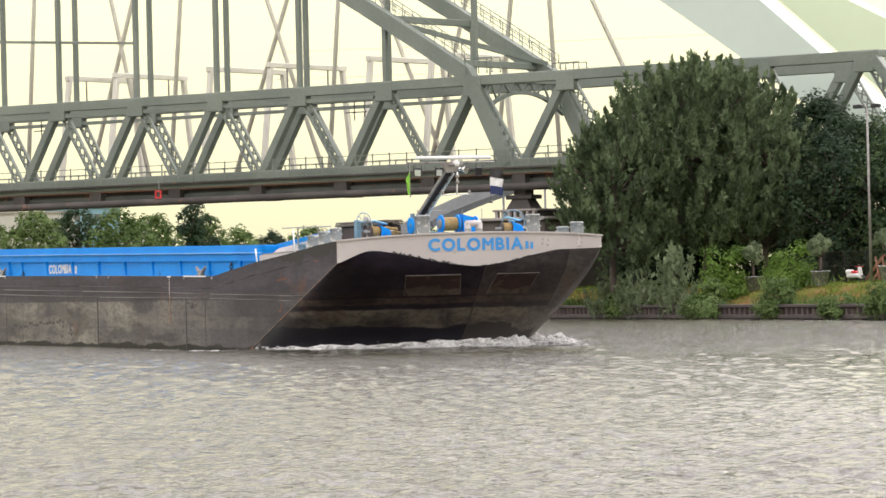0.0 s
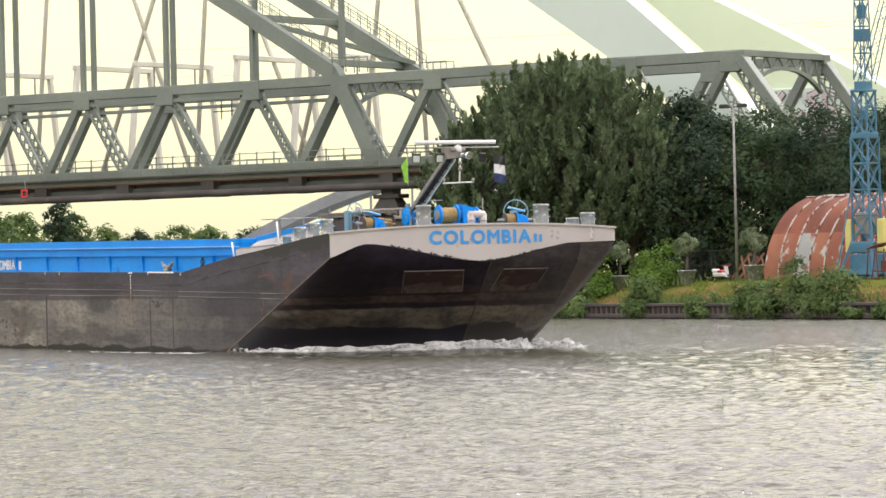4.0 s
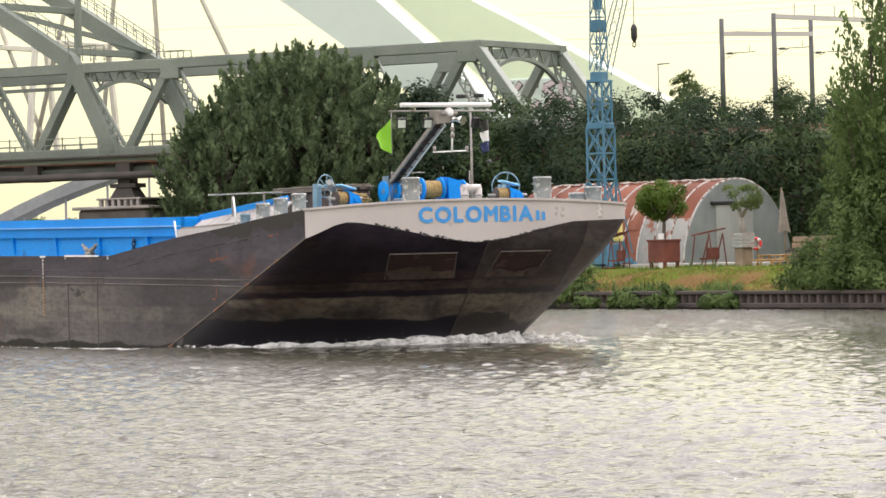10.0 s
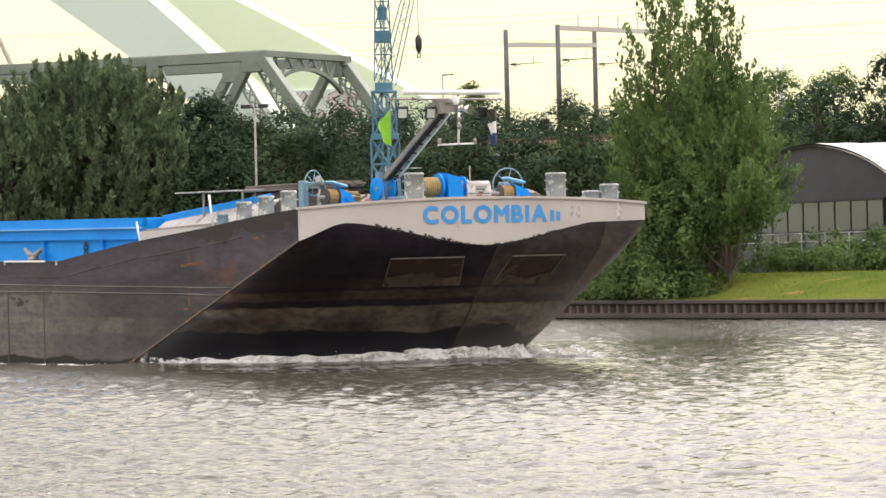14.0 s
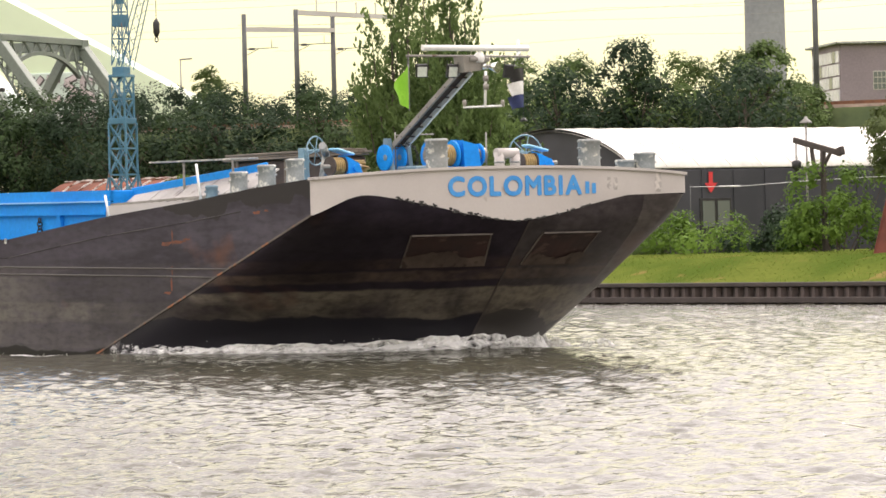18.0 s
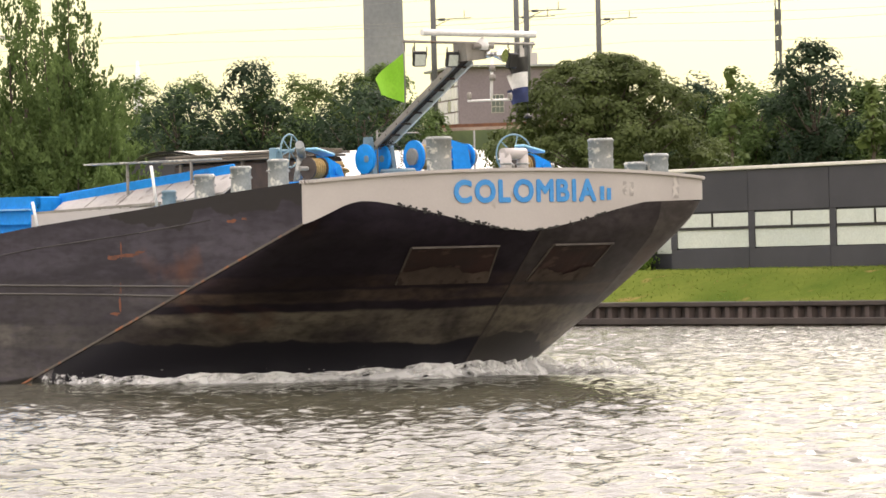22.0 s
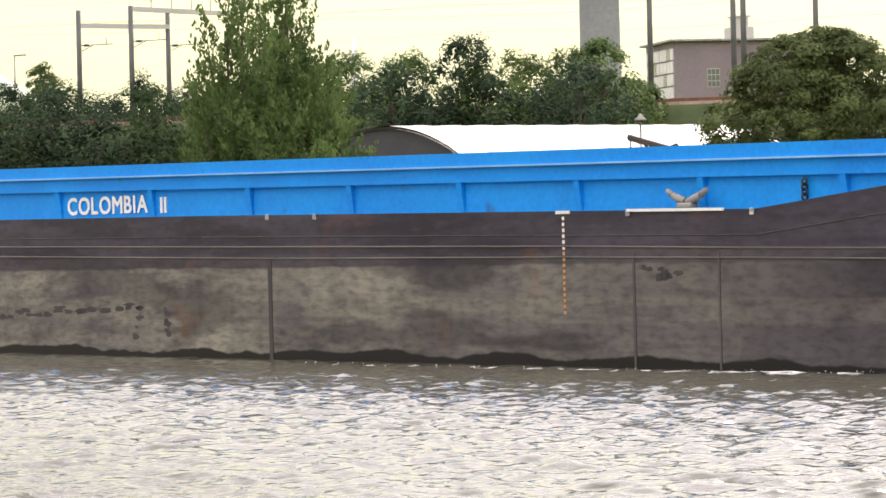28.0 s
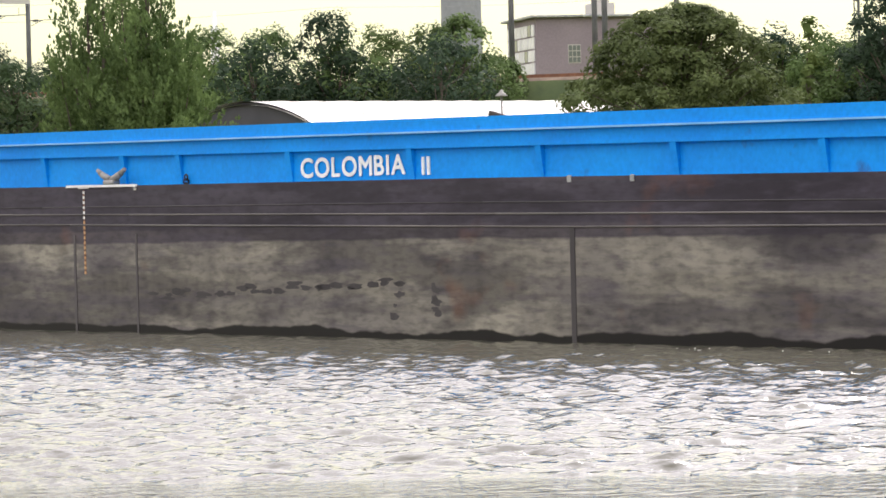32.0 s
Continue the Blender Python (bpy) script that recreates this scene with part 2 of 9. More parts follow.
def hull_steel(name, base, pale, black, rust, line_z, top_black=None, wet_amp=0.3, band=None):
    """Worn ship's steel: long horizontal stains, streaks that run down, rust and a ragged wet band along the water."""
    m = bpy.data.materials.new(name)
    m.use_nodes = True
    n, l = m.node_tree.nodes, m.node_tree.links
    b = n["Principled BSDF"]
    tc = n.new("ShaderNodeTexCoord")

    def noisy(scale, stretch, lo, hi, detail=6):
        mp = n.new("ShaderNodeMapping")
        mp.inputs["Scale"].default_value = stretch
        l.new(tc.outputs["Object"], mp.inputs["Vector"])
        z = n.new("ShaderNodeTexNoise")
        z.inputs["Scale"].default_value, z.inputs["Detail"].default_value = scale, detail
        l.new(mp.outputs["Vector"], z.inputs["Vector"])
        r = n.new("ShaderNodeMapRange")
        r.inputs["From Min"].default_value, r.inputs["From Max"].default_value = lo, hi
        l.new(z.outputs["Fac"], r.inputs["Value"])
        return r.outputs["Result"]

    def mixed(f, c1, c2):
        x = n.new("ShaderNodeMixRGB")
        l.new(f, x.inputs["Fac"])
        for s, c in (("Color1", c1), ("Color2", c2)):
            if isinstance(c, tuple):
                x.inputs[s].default_value = (*c, 1)
            else:
                l.new(c, x.inputs[s])
        return x.outputs["Color"]

    def math_(op, a, v):
        x = n.new("ShaderNodeMath")
        x.operation = op
        l.new(a, x.inputs[0])
        if isinstance(v, float):
            x.inputs[1].default_value = v
        else:
            l.new(v, x.inputs[1])
        return x.outputs[0]

    col = mixed(noisy(0.9, (0.16, 0.5, 1.4), 0.35, 0.68), base, pale)
    dark = tuple(0.55 * c for c in base)
    col = mixed(math_("MULTIPLY", noisy(1.7, (0.8, 0.8, 1.1), 0.45, 0.7, 7), 0.5), col, tuple(1.5 * c for c in base))
    sep = n.new("ShaderNodeSeparateXYZ")
    l.new(tc.outputs["Object"], sep.inputs[0])
    if band is not None:
        # a rubbed, paler stripe between two heights
        off = math_("ADD", sep.outputs["Z"], math_("MULTIPLY", noisy(1.2, (0.8, 0.8, 0.3), 0.3, 0.7, 4), 0.06))
        for lo, hi, tone, amt, *fore in band:
            up = n.new("ShaderNodeMapRange")
            up.inputs["From Min"].default_value, up.inputs["From Max"].default_value = lo - 0.03, lo + 0.03
            dn = n.new("ShaderNodeMapRange")
            dn.inputs["From Min"].default_value, dn.inputs["From Max"].default_value = hi + 0.03, hi - 0.03
            l.new(off, up.inputs["Value"])
            l.new(off, dn.inputs["Value"])
            both = math_("MULTIPLY", up.outputs["Result"], dn.outputs["Result"])
            both = math_("MULTIPLY", both, noisy(0.8, (0.25, 0.9, 0.6), 0.16, 0.6, 7))
            if fore:
                # worn less towards the bow
                fd = n.new("ShaderNodeMapRange")
                fd.inputs["From Min"].default_value, fd.inputs["From Max"].default_value = -14.0, -33.0
                fd.inputs["To Min"].default_value = fore[0]
                l.new(sep.outputs["X"], fd.inputs["Value"])
                both = math_("MULTIPLY", both, fd.outputs["Result"])
            col = mixed(math_("MULTIPLY", both, amt), col, tone)
    col = mixed(math_("MULTIPLY", noisy(1.3, (0.9, 0.9, 0.1), 0.5, 0.72), 0.28), col, dark)
    col = mixed(math_("MULTIPLY", noisy(0.55, (0.3, 0.5, 1.6), 0.5, 0.57, 8), 0.55), col, dark)
    col = mixed(math_("MULTIPLY", noisy(0.9, (0.25, 0.5, 1.9), 0.55, 0.62, 8), 0.4), col, tuple(1.7 * c for c in base))
    col = mixed(math_("MULTIPLY", noisy(2.0, (0.15, 0.5, 2.2), 0.55, 0.7, 8), 0.3), col, dark)
    col = mixed(math_("MULTIPLY", noisy(7.0, (0.35, 0.6, 1.0), 0.45, 0.72, 6), 0.5), col, dark)
    col = mixed(math_("MULTIPLY", noisy(5.0, (0.25, 0.6, 1.3), 0.52, 0.75, 6), 0.45), col, tuple(2.0 * c for c in base))
    col = mixed(math_("MULTIPLY", noisy(0.9, (0.6, 0.6, 1.2), 0.56, 0.7, 8), 0.5), col, dark)
    col = mixed(math_("MULTIPLY", noisy(0.7, (0.5, 0.5, 0.7), 0.62, 0.8, 8), 0.6), col, rust)
    edge = math_("ADD", sep.outputs["Z"], math_("MULTIPLY", noisy(0.55, (0.7, 0.7, 0.2), 0.3, 0.7, 6), -wet_amp))
    wet = n.new("ShaderNodeMapRange")
    wet.inputs["From Min"].default_value, wet.inputs["From Max"].default_value = line_z, line_z - 0.05
    l.new(edge, wet.inputs["Value"])
    col = mixed(wet.outputs["Result"], col, black)
    if top_black is not None:
        # ragged patches where the newer black paint ends
        e2 = math_("ADD", math_("ADD", sep.outputs["Z"], math_("MULTIPLY", sep.outputs["X"], -0.085)), math_("MULTIPLY", noisy(0.8, (1, 1, 0.5), 0.35, 0.7, 3), 0.5))
        t2 = n.new("ShaderNodeMapRange")
        t2.inputs["From Min"].default_value, t2.inputs["From Max"].default_value = top_black, top_black + 0.04
        lim = n.new("ShaderNodeMapRange")
        lim.inputs["From Min"].default_value, lim.inputs["From Max"].default_value = -64.2, -4.2
        lim.inputs["To Min"].default_value, lim.inputs["To Max"].default_value = -6.6, 0.0
        l.new(sep.outputs["X"], lim.inputs["Value"])
        l.new(math_("ADD", e2, lim.outputs["Result"]), t2.inputs["Value"])
        col = mixed(math_("MULTIPLY", t2.outputs["Result"], 0.85), col, tuple(2.0 * c for c in black))
    l.new(col, b.inputs["Base Color"])
    b.inputs["Roughness"].default_value = 0.5
    b.inputs["Specular IOR Level"].default_value = 0.13
    bp = n.new("ShaderNodeBump")
    bp.inputs["Strength"].default_value, bp.inputs["Distance"].default_value = 0.35, 0.02
    l.new(noisy(1.1, (0.6, 1, 1), 0.2, 0.8, 3), bp.inputs["Height"])
    l.new(bp.outputs["Normal"], b.inputs["Normal"])
    return m


def water_surface(name="canal_water", ripple=1.0):
    """Murky canal water with fine ripples."""
    m = bpy.data.materials.new(name)
    m.use_nodes = True
    n, l = m.node_tree.nodes, m.node_tree.links
    b = n["Principled BSDF"]
    b.inputs["Base Color"].default_value = (0.088, 0.085, 0.06, 1)
    b.inputs["IOR"].default_value = 1.36
    tc = n.new("ShaderNodeTexCoord")
    last = None
    # the wind ruffles the wide reach up the canal and the far side more than the water between
    dot = n.new("ShaderNodeVectorMath")
    dot.operation = "DOT_PRODUCT"
    dot.inputs[1].default_value = (0.35, 1.0, 0.0)
    l.new(tc.outputs["Object"], dot.inputs[0])
    ruffle = n.new("ShaderNodeMapRange")
    ruffle.inputs["From Min"].default_value, ruffle.inputs["From Max"].default_value = 2.0, 15.0
    ruffle.inputs["To Min"].default_value, ruffle.inputs["To Max"].default_value = 2.2, 0.45
    l.new(dot.outputs["Value"], ruffle.inputs["Value"])
    bank = n.new("ShaderNodeMapRange")
    bank.inputs["From Min"].default_value, bank.inputs["From Max"].default_value = 120.0, 175.0
    bank.inputs["To Max"].default_value = 2.2
    up = n.new("ShaderNodeVectorMath")
    up.operation = "DOT_PRODUCT"
    up.inputs[1].default_value = (-1.0, 0.35, 0.0)
    l.new(tc.outputs["Object"], up.inputs[0])
    l.new(up.outputs["Value"], bank.inputs["Value"])
    most = n.new("ShaderNodeMath")
    most.operation = "MAXIMUM"
    l.new(ruffle.outputs["Result"], most.inputs[0])
    l.new(bank.outputs["Result"], most.inputs[1])
    side = n.new("ShaderNodeMapRange")
    side.inputs["From Min"].default_value, side.inputs["From Max"].default_value = 34.0, 56.0
    side.inputs["To Max"].default_value = 2.0
    l.new(dot.outputs["Value"], side.inputs["Value"])
    open_ = most
    most = n.new("ShaderNodeMath")
    most.operation = "MAXIMUM"
    l.new(open_.outputs[0], most.inputs[0])
    l.new(side.outputs["Result"], most.inputs[1])
    # wavelets too small to see blur the reflection where the wind touches the water
    blur = n.new("ShaderNodeMapRange")
    blur.inputs["From Min"].default_value = 0.36
    blur.inputs["To Min"].default_value, blur.inputs["To Max"].default_value = 0.06, 0.1
    l.new(most.outputs[0], blur.inputs["Value"])
    l.new(blur.outputs["Result"], b.inputs["Roughness"])
    for scale, stretch, strength, dist in ((3.4, (1.0, 0.75, 1), 1.0, 0.1 * ripple), (9.0, (1, 0.8, 1), 0.6, 0.034 * ripple)):
        mp = n.new("ShaderNodeMapping")
        mp.inputs["Scale"].default_value = stretch
        mp.inputs["Rotation"].default_value = (0, 0, radians(25))
        l.new(tc.outputs["Object"], mp.inputs["Vector"])
        z = n.new("ShaderNodeTexNoise")
        z.inputs["Scale"].default_value, z.inputs["Detail"].default_value = scale, 3
        l.new(mp.outputs["Vector"], z.inputs["Vector"])
        bp_ = n.new("ShaderNodeBump")
        much = n.new("ShaderNodeMath")
        much.operation = "MULTIPLY"
        much.inputs[1].default_value = strength
        l.new(most.outputs[0], much.inputs[0])
        l.new(much.outputs[0], bp_.inputs["Strength"])
        bp_.inputs["Distance"].default_value = dist
        l.new(z.outputs["Fac"], bp_.inputs["Height"])
        if last is not None:
            l.new(last, bp_.inputs["Normal"])
        last = bp_.outputs["Normal"]
    l.new(last, b.inputs["Normal"])
    return m


def glass():
    m = bpy.data.materials.new("window_glass")
    m.use_nodes = True
    b = m.node_tree.nodes["Principled BSDF"]
    b.inputs["Base Color"].default_value = (0.08, 0.1, 0.1, 1)
    b.inputs["Roughness"].default_value = 0.04
    b.inputs["Specular IOR Level"].default_value = 1.0
    return m


WATER = water_surface()
SWELL = water_surface("swell_water", 0.35)
GLASS = glass()
HULL = hull_steel("hull_plate", (0.037, 0.032, 0.044), (0.074, 0.067, 0.084), (0.012, 0.011, 0.011), (0.2, 0.075, 0.03), 0.06, 4.32, 0.3, [(0.1, 2.22, (0.31, 0.292, 0.235), 0.9, 0.2), (0.95, 1.5, (0.24, 0.225, 0.175), 0.6, 0.4), (2.24, 2.52, (0.12, 0.105, 0.1), 0.5)])
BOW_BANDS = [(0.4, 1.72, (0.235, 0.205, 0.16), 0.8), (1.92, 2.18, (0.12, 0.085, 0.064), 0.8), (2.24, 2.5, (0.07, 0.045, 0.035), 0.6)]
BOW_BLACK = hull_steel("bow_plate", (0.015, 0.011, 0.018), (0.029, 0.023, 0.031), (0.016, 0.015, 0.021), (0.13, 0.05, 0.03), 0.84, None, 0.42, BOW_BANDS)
# port half: scraped grey, and the stronger light on it put into the colour
BOW_PORT_LIT = hull_steel("bow_port_lit_plate", (0.036, 0.03, 0.034), (0.07, 0.06, 0.06), (0.05, 0.045, 0.044), (0.13, 0.06, 0.035), 0.5, None, 0.9, BOW_BANDS)
# port quarter: scraped too, its brighter light painted in as a paler tone
QUARTER_LIT = hull_steel("bow_quarter_lit_plate", (0.07, 0.06, 0.06), (0.14, 0.125, 0.115), (0.03, 0.026, 0.026), (0.15, 0.08, 0.05), 0.1, None, 0.3, [(0.3, 1.6, (0.22, 0.2, 0.17), 0.8)])
SHIP_WHITE = paint("ship_white", (0.45, 0.415, 0.4), (0.51, 0.475, 0.455), 0.6, 0.45, bump=0.04, grain=0.05, spots=(0.3, 0.26, 0.23), spot_at=0.72)
SHIP_BLUE = paint("ship_blue", (0.0, 0.225, 0.69), (0.0, 0.265, 0.75), 0.5, 0.6, bump=0.05, fine=9, spec=0.2, spots=(0.02, 0.14, 0.4), spot_at=0.7)
LETTER_BLUE = paint("letter_blue", (0.03, 0.25, 0.62), (0.05, 0.29, 0.65), 3, 0.5, bump=0.0)
WHITE = paint("white_paint", (0.72, 0.72, 0.7), (0.8, 0.8, 0.78), 2, 0.45, bump=0.03)
BOLLARD = paint("bollard_grey", (0.2, 0.22, 0.22), (0.32, 0.33, 0.32), 2.2, 0.55, bump=0.1, spots=(0.6, 0.58, 0.52), spot_at=0.58)
GREY_BLUE = paint("grey_blue_paint", (0.12, 0.2, 0.26), (0.18, 0.27, 0.32), 2, 0.5)
STEEL_GREY = paint("mast_grey", (0.2, 0.19, 0.17), (0.3, 0.29, 0.27), 2, 0.45, metal=0.2)
BLACK = paint("black_paint", (0.012, 0.012, 0.013), (0.025, 0.024, 0.024), 2, 0.5)
ROPE = paint("rope", (0.3, 0.2, 0.08), (0.42, 0.3, 0.13), 6, 0.9, bump=0.6, fine=40)
RUST_BROWN = paint("rust_brown", (0.13, 0.06, 0.035), (0.22, 0.1, 0.05), 3, 0.85, bump=0.3)
ORANGE = paint("orange_mark", (0.4, 0.2, 0.08), (0.48, 0.3, 0.14), 4, 0.6)
FLAG_GREEN = paint("flag_green", (0.2, 0.5, 0.02), (0.26, 0.58, 0.04), 2, 0.8, bump=0.1)
FLAG_BLUE = paint("flag_blue", (0.02, 0.03, 0.09), (0.03, 0.045, 0.14), 3, 0.8)
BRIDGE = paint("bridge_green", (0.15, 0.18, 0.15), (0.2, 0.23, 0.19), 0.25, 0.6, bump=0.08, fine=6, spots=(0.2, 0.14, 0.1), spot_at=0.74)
# darker copies of the bridge green: shade beneath the floor put into colour
BRIDGE_SHADE = paint("bridge_underside_shade", (0.05, 0.045, 0.04), (0.085, 0.075, 0.066), 0.4, 0.8, spots=(0.2, 0.1, 0.06), spot_at=0.68)
BRIDGE_LOW_SHADED = paint("bridge_low_green_shaded", (0.06, 0.07, 0.06), (0.095, 0.105, 0.092), 0.4, 0.7, spots=(0.13, 0.07, 0.045), spot_at=0.68)
BRIDGE_PALE = paint("new_bridge_pale", (0.55, 0.64, 0.56), (0.58, 0.67, 0.59), 0.06, 0.5, bump=0.0, fine=1, grain=0.03)
BRIDGE_PALE2 = paint("new_bridge_pale_green", (0.66, 0.76, 0.53), (0.69, 0.79, 0.56), 0.06, 0.5, bump=0.0, fine=1, grain=0.03)
HANGER_WHITE = paint("hanger_white", (0.68, 0.66, 0.56), (0.75, 0.73, 0.63), 0.5, 0.5)
CONCRETE = paint("concrete", (0.24, 0.22, 0.2), (0.34, 0.32, 0.29), 0.6, 0.85, bump=0.3, spots=(0.14, 0.13, 0.12), spot_at=0.66)
CRANE_BLUE = paint("crane_blue", (0.04, 0.14, 0.21), (0.07, 0.2, 0.29), 0.8, 0.6, spots=(0.18, 0.12, 0.09), spot_at=0.68)
HUT_RUST = paint("hut_rusty_sheet", (0.12, 0.036, 0.018), (0.21, 0.064, 0.03), 0.5, 0.85, bump=0.2, spots=(0.45, 0.4, 0.36), spot_at=0.74, stretch=(1, 0.5, 0.5))
HUT_GREY = paint("hut_grey_sheet", (0.27, 0.28, 0.26), (0.36, 0.36, 0.33), 0.5, 0.75, bump=0.1, spots=(0.24, 0.09, 0.05), spot_at=0.6)
DOOR_GREY = paint("door_grey_sheet", (0.26, 0.27, 0.26), (0.33, 0.34, 0.32), 0.8, 0.75, bump=0.1, stretch=(1, 1, 0.3))
CLOTH = paint("parasol_cloth", (0.2, 0.175, 0.145), (0.3, 0.265, 0.22), 2, 0.9, bump=0.2)
HUT_PATCHY = paint("hut_patchy_sheet", (0.2, 0.065, 0.035), (0.3, 0.12, 0.065), 0.6, 0.85, bump=0.2, spots=(0.42, 0.4, 0.36), spot_at=0.62, stretch=(1, 0.6, 0.6))
HUT_BAND = paint("hut_pale_band", (0.55, 0.53, 0.49), (0.66, 0.64, 0.59), 1.0, 0.8, spots=(0.2, 0.07, 0.035), spot_at=0.55)
HUT_FLAKE = paint("hut_flaking_paint", (0.16, 0.05, 0.026), (0.24, 0.09, 0.05), 0.5, 0.85, spots=(0.5, 0.47, 0.42), spot_at=0.6, stretch=(1.6, 0.5, 0.5))
HUT_END = paint("hut_end_wall", (0.16, 0.18, 0.18), (0.22, 0.24, 0.235), 0.6, 0.7)
SHED_DARK = paint("shed_dark_sheet", (0.035, 0.036, 0.045), (0.05, 0.05, 0.06), 0.5, 0.6, bump=0.1)
SHED_ROOF = paint("shed_white_roof", (0.64, 0.62, 0.56), (0.7, 0.68, 0.62), 0.3, 0.5, bump=0.03, fine=3)
WOOD_DARK = paint("wet_timber", (0.04, 0.033, 0.03), (0.075, 0.06, 0.052), 1.0, 0.85, bump=0.4, stretch=(0.4, 1, 1))
PILE = paint("sheet_pile_steel", (0.06, 0.045, 0.042), (0.13, 0.1, 0.088), 1.6, 0.8, bump=0.3, stretch=(1, 1, 0.4), island=0.4)
PLANK = paint("weathered_plank", (0.2, 0.15, 0.1), (0.32, 0.25, 0.17), 1.5, 0.85, bump=0.3, stretch=(0.3, 1, 1), island=0.2)
TABLE_WOOD = paint("yellow_wood", (0.42, 0.24, 0.08), (0.55, 0.34, 0.13), 2, 0.7, stretch=(0.3, 1, 1))
CORTEN = paint("rusty_plate", (0.11, 0.032, 0.02), (0.19, 0.055, 0.034), 1.0, 0.85, bump=0.3)
RED = paint("red_paint", (0.6, 0.03, 0.04), (0.7, 0.05, 0.05), 2, 0.5)
YELLOW = paint("pale_yellow", (0.6, 0.53, 0.16), (0.68, 0.6, 0.2), 1, 0.6)
SCRUB = paint("overgrown_slope", (0.04, 0.062, 0.02), (0.11, 0.14, 0.045), 0.3, 0.9, bump=0.8, fine=2)
BALLAST = paint("ballast_stone", (0.16, 0.12, 0.09), (0.27, 0.2, 0.15), 1.2, 0.95, bump=0.8, fine=6)
BED = paint("bank_soil", (0.1, 0.08, 0.05), (0.17, 0.13, 0.08), 0.5, 0.95, bump=0.5)
BARK = paint("bark", (0.07, 0.055, 0.045), (0.13, 0.1, 0.08), 2, 0.9, bump=0.6, stretch=(1, 1, 0.25))
BIRCH = paint("pale_bark", (0.2, 0.19, 0.16), (0.32, 0.3, 0.26), 2, 0.85, bump=0.4)
BRICK = paint("brown_brick", (0.2, 0.165, 0.185), (0.245, 0.205, 0.225), 0.3, 0.85, fine=5)
CHIMNEY = paint("chimney_concrete", (0.2, 0.21, 0.235), (0.26, 0.27, 0.29), 0.08, 0.85, fine=1.5)
CITY = paint("pale_facade", (0.45, 0.43, 0.4), (0.52, 0.5, 0.46), 0.1, 0.8)
CITY_BLUE = paint("blue_facade", (0.16, 0.3, 0.38), (0.2, 0.36, 0.44), 0.1, 0.5)
def foam_surface():
    """White water, torn open by noise and thinning out where its thickness goes to nothing."""
    m = paint("foam", (0.9, 0.9, 0.89), (0.95, 0.95, 0.94), 2, 0.9, bump=0.5, fine=11, grain=0.04)
    n, l = m.node_tree.nodes, m.node_tree.links
    tc = n.new("ShaderNodeTexCoord")
    z = n.new("ShaderNodeTexNoise")
    z.inputs["Scale"].default_value, z.inputs["Detail"].default_value = 4.5, 8
    l.new(tc.outputs["Object"], z.inputs["Vector"])
    at = n.new("ShaderNodeAttribute")
    at.attribute_name = "thickness"
    ad = n.new("ShaderNodeMath")
    ad.operation = "ADD"
    l.new(z.outputs["Fac"], ad.inputs[0])
    l.new(at.outputs["Fac"], ad.inputs[1])
    r = n.new("ShaderNodeMapRange")
    r.inputs["From Min"].default_value, r.inputs["From Max"].default_value = 0.58, 0.92
    l.new(ad.outputs[0], r.inputs["Value"])
    t = n.new("ShaderNodeBsdfTransparent")
    x = n.new("ShaderNodeMixShader")
    l.new(r.outputs["Result"], x.inputs["Fac"])
    l.new(t.outputs[0], x.inputs[1])
    tl = n.new("ShaderNodeBsdfTranslucent")
    tl.inputs["Color"].default_value = (0.92, 0.92, 0.9, 1)
    half = n.new("ShaderNodeMixShader")
    half.inputs["Fac"].default_value = 0.25
    l.new(n["Principled BSDF"].outputs[0], half.inputs[1])
    l.new(tl.outputs[0], half.inputs[2])
    l.new(half.outputs[0], x.inputs[2])
    l.new(x.outputs[0], n["Material Output"].inputs["Surface"])
    return m


FOAM = foam_surface()


def meadow():
    """Grass ground; the quay slope on the older bank is dry and brown."""
    m = paint("meadow", (0.066, 0.1, 0.018), (0.12, 0.145, 0.03), 0.25, 0.9, bump=0.6, fine=4, spec=0.0, spots=(0.2, 0.155, 0.055), spot_at=0.64)
    n, l = m.node_tree.nodes, m.node_tree.links
    b = n["Principled BSDF"]
    old = b.inputs["Base Color"].links[0].from_socket
    tc = n.new("ShaderNodeTexCoord")
    sep = n.new("ShaderNodeSeparateXYZ")
    l.new(tc.outputs["Object"], sep.inputs[0])
    zz = n.new("ShaderNodeTexNoise")
    zz.inputs["Scale"].default_value, zz.inputs["Detail"].default_value = 0.45, 7
    l.new(tc.outputs["Object"], zz.inputs["Vector"])
    steps = []
    for sock, lo, hi in ((sep.outputs["Z"], 2.02, 1.6), (sep.outputs["X"], -157.0, -164.0), (zz.outputs["Fac"], 0.42, 0.56)):
        r = n.new("ShaderNodeMapRange")
        r.inputs["From Min"].default_value, r.inputs["From Max"].default_value = lo, hi
        l.new(sock, r.inputs["Value"])
        steps.append(r.outputs["Result"])
    for k in (1, 2):
        mu = n.new("ShaderNodeMath")
        mu.operation = "MULTIPLY"
        l.new(steps[0], mu.inputs[0])
        l.new(steps[k], mu.inputs[1])
        steps[0] = mu.outputs[0]
    mx = n.new("ShaderNodeMixRGB")
    mx.inputs["Color2"].default_value = (0.17, 0.105, 0.05, 1)
    l.new(steps[0], mx.inputs["Fac"])
    l.new(old, mx.inputs["Color1"])
    l.new(mx.outputs["Color"], b.inputs["Base Color"])
    return m


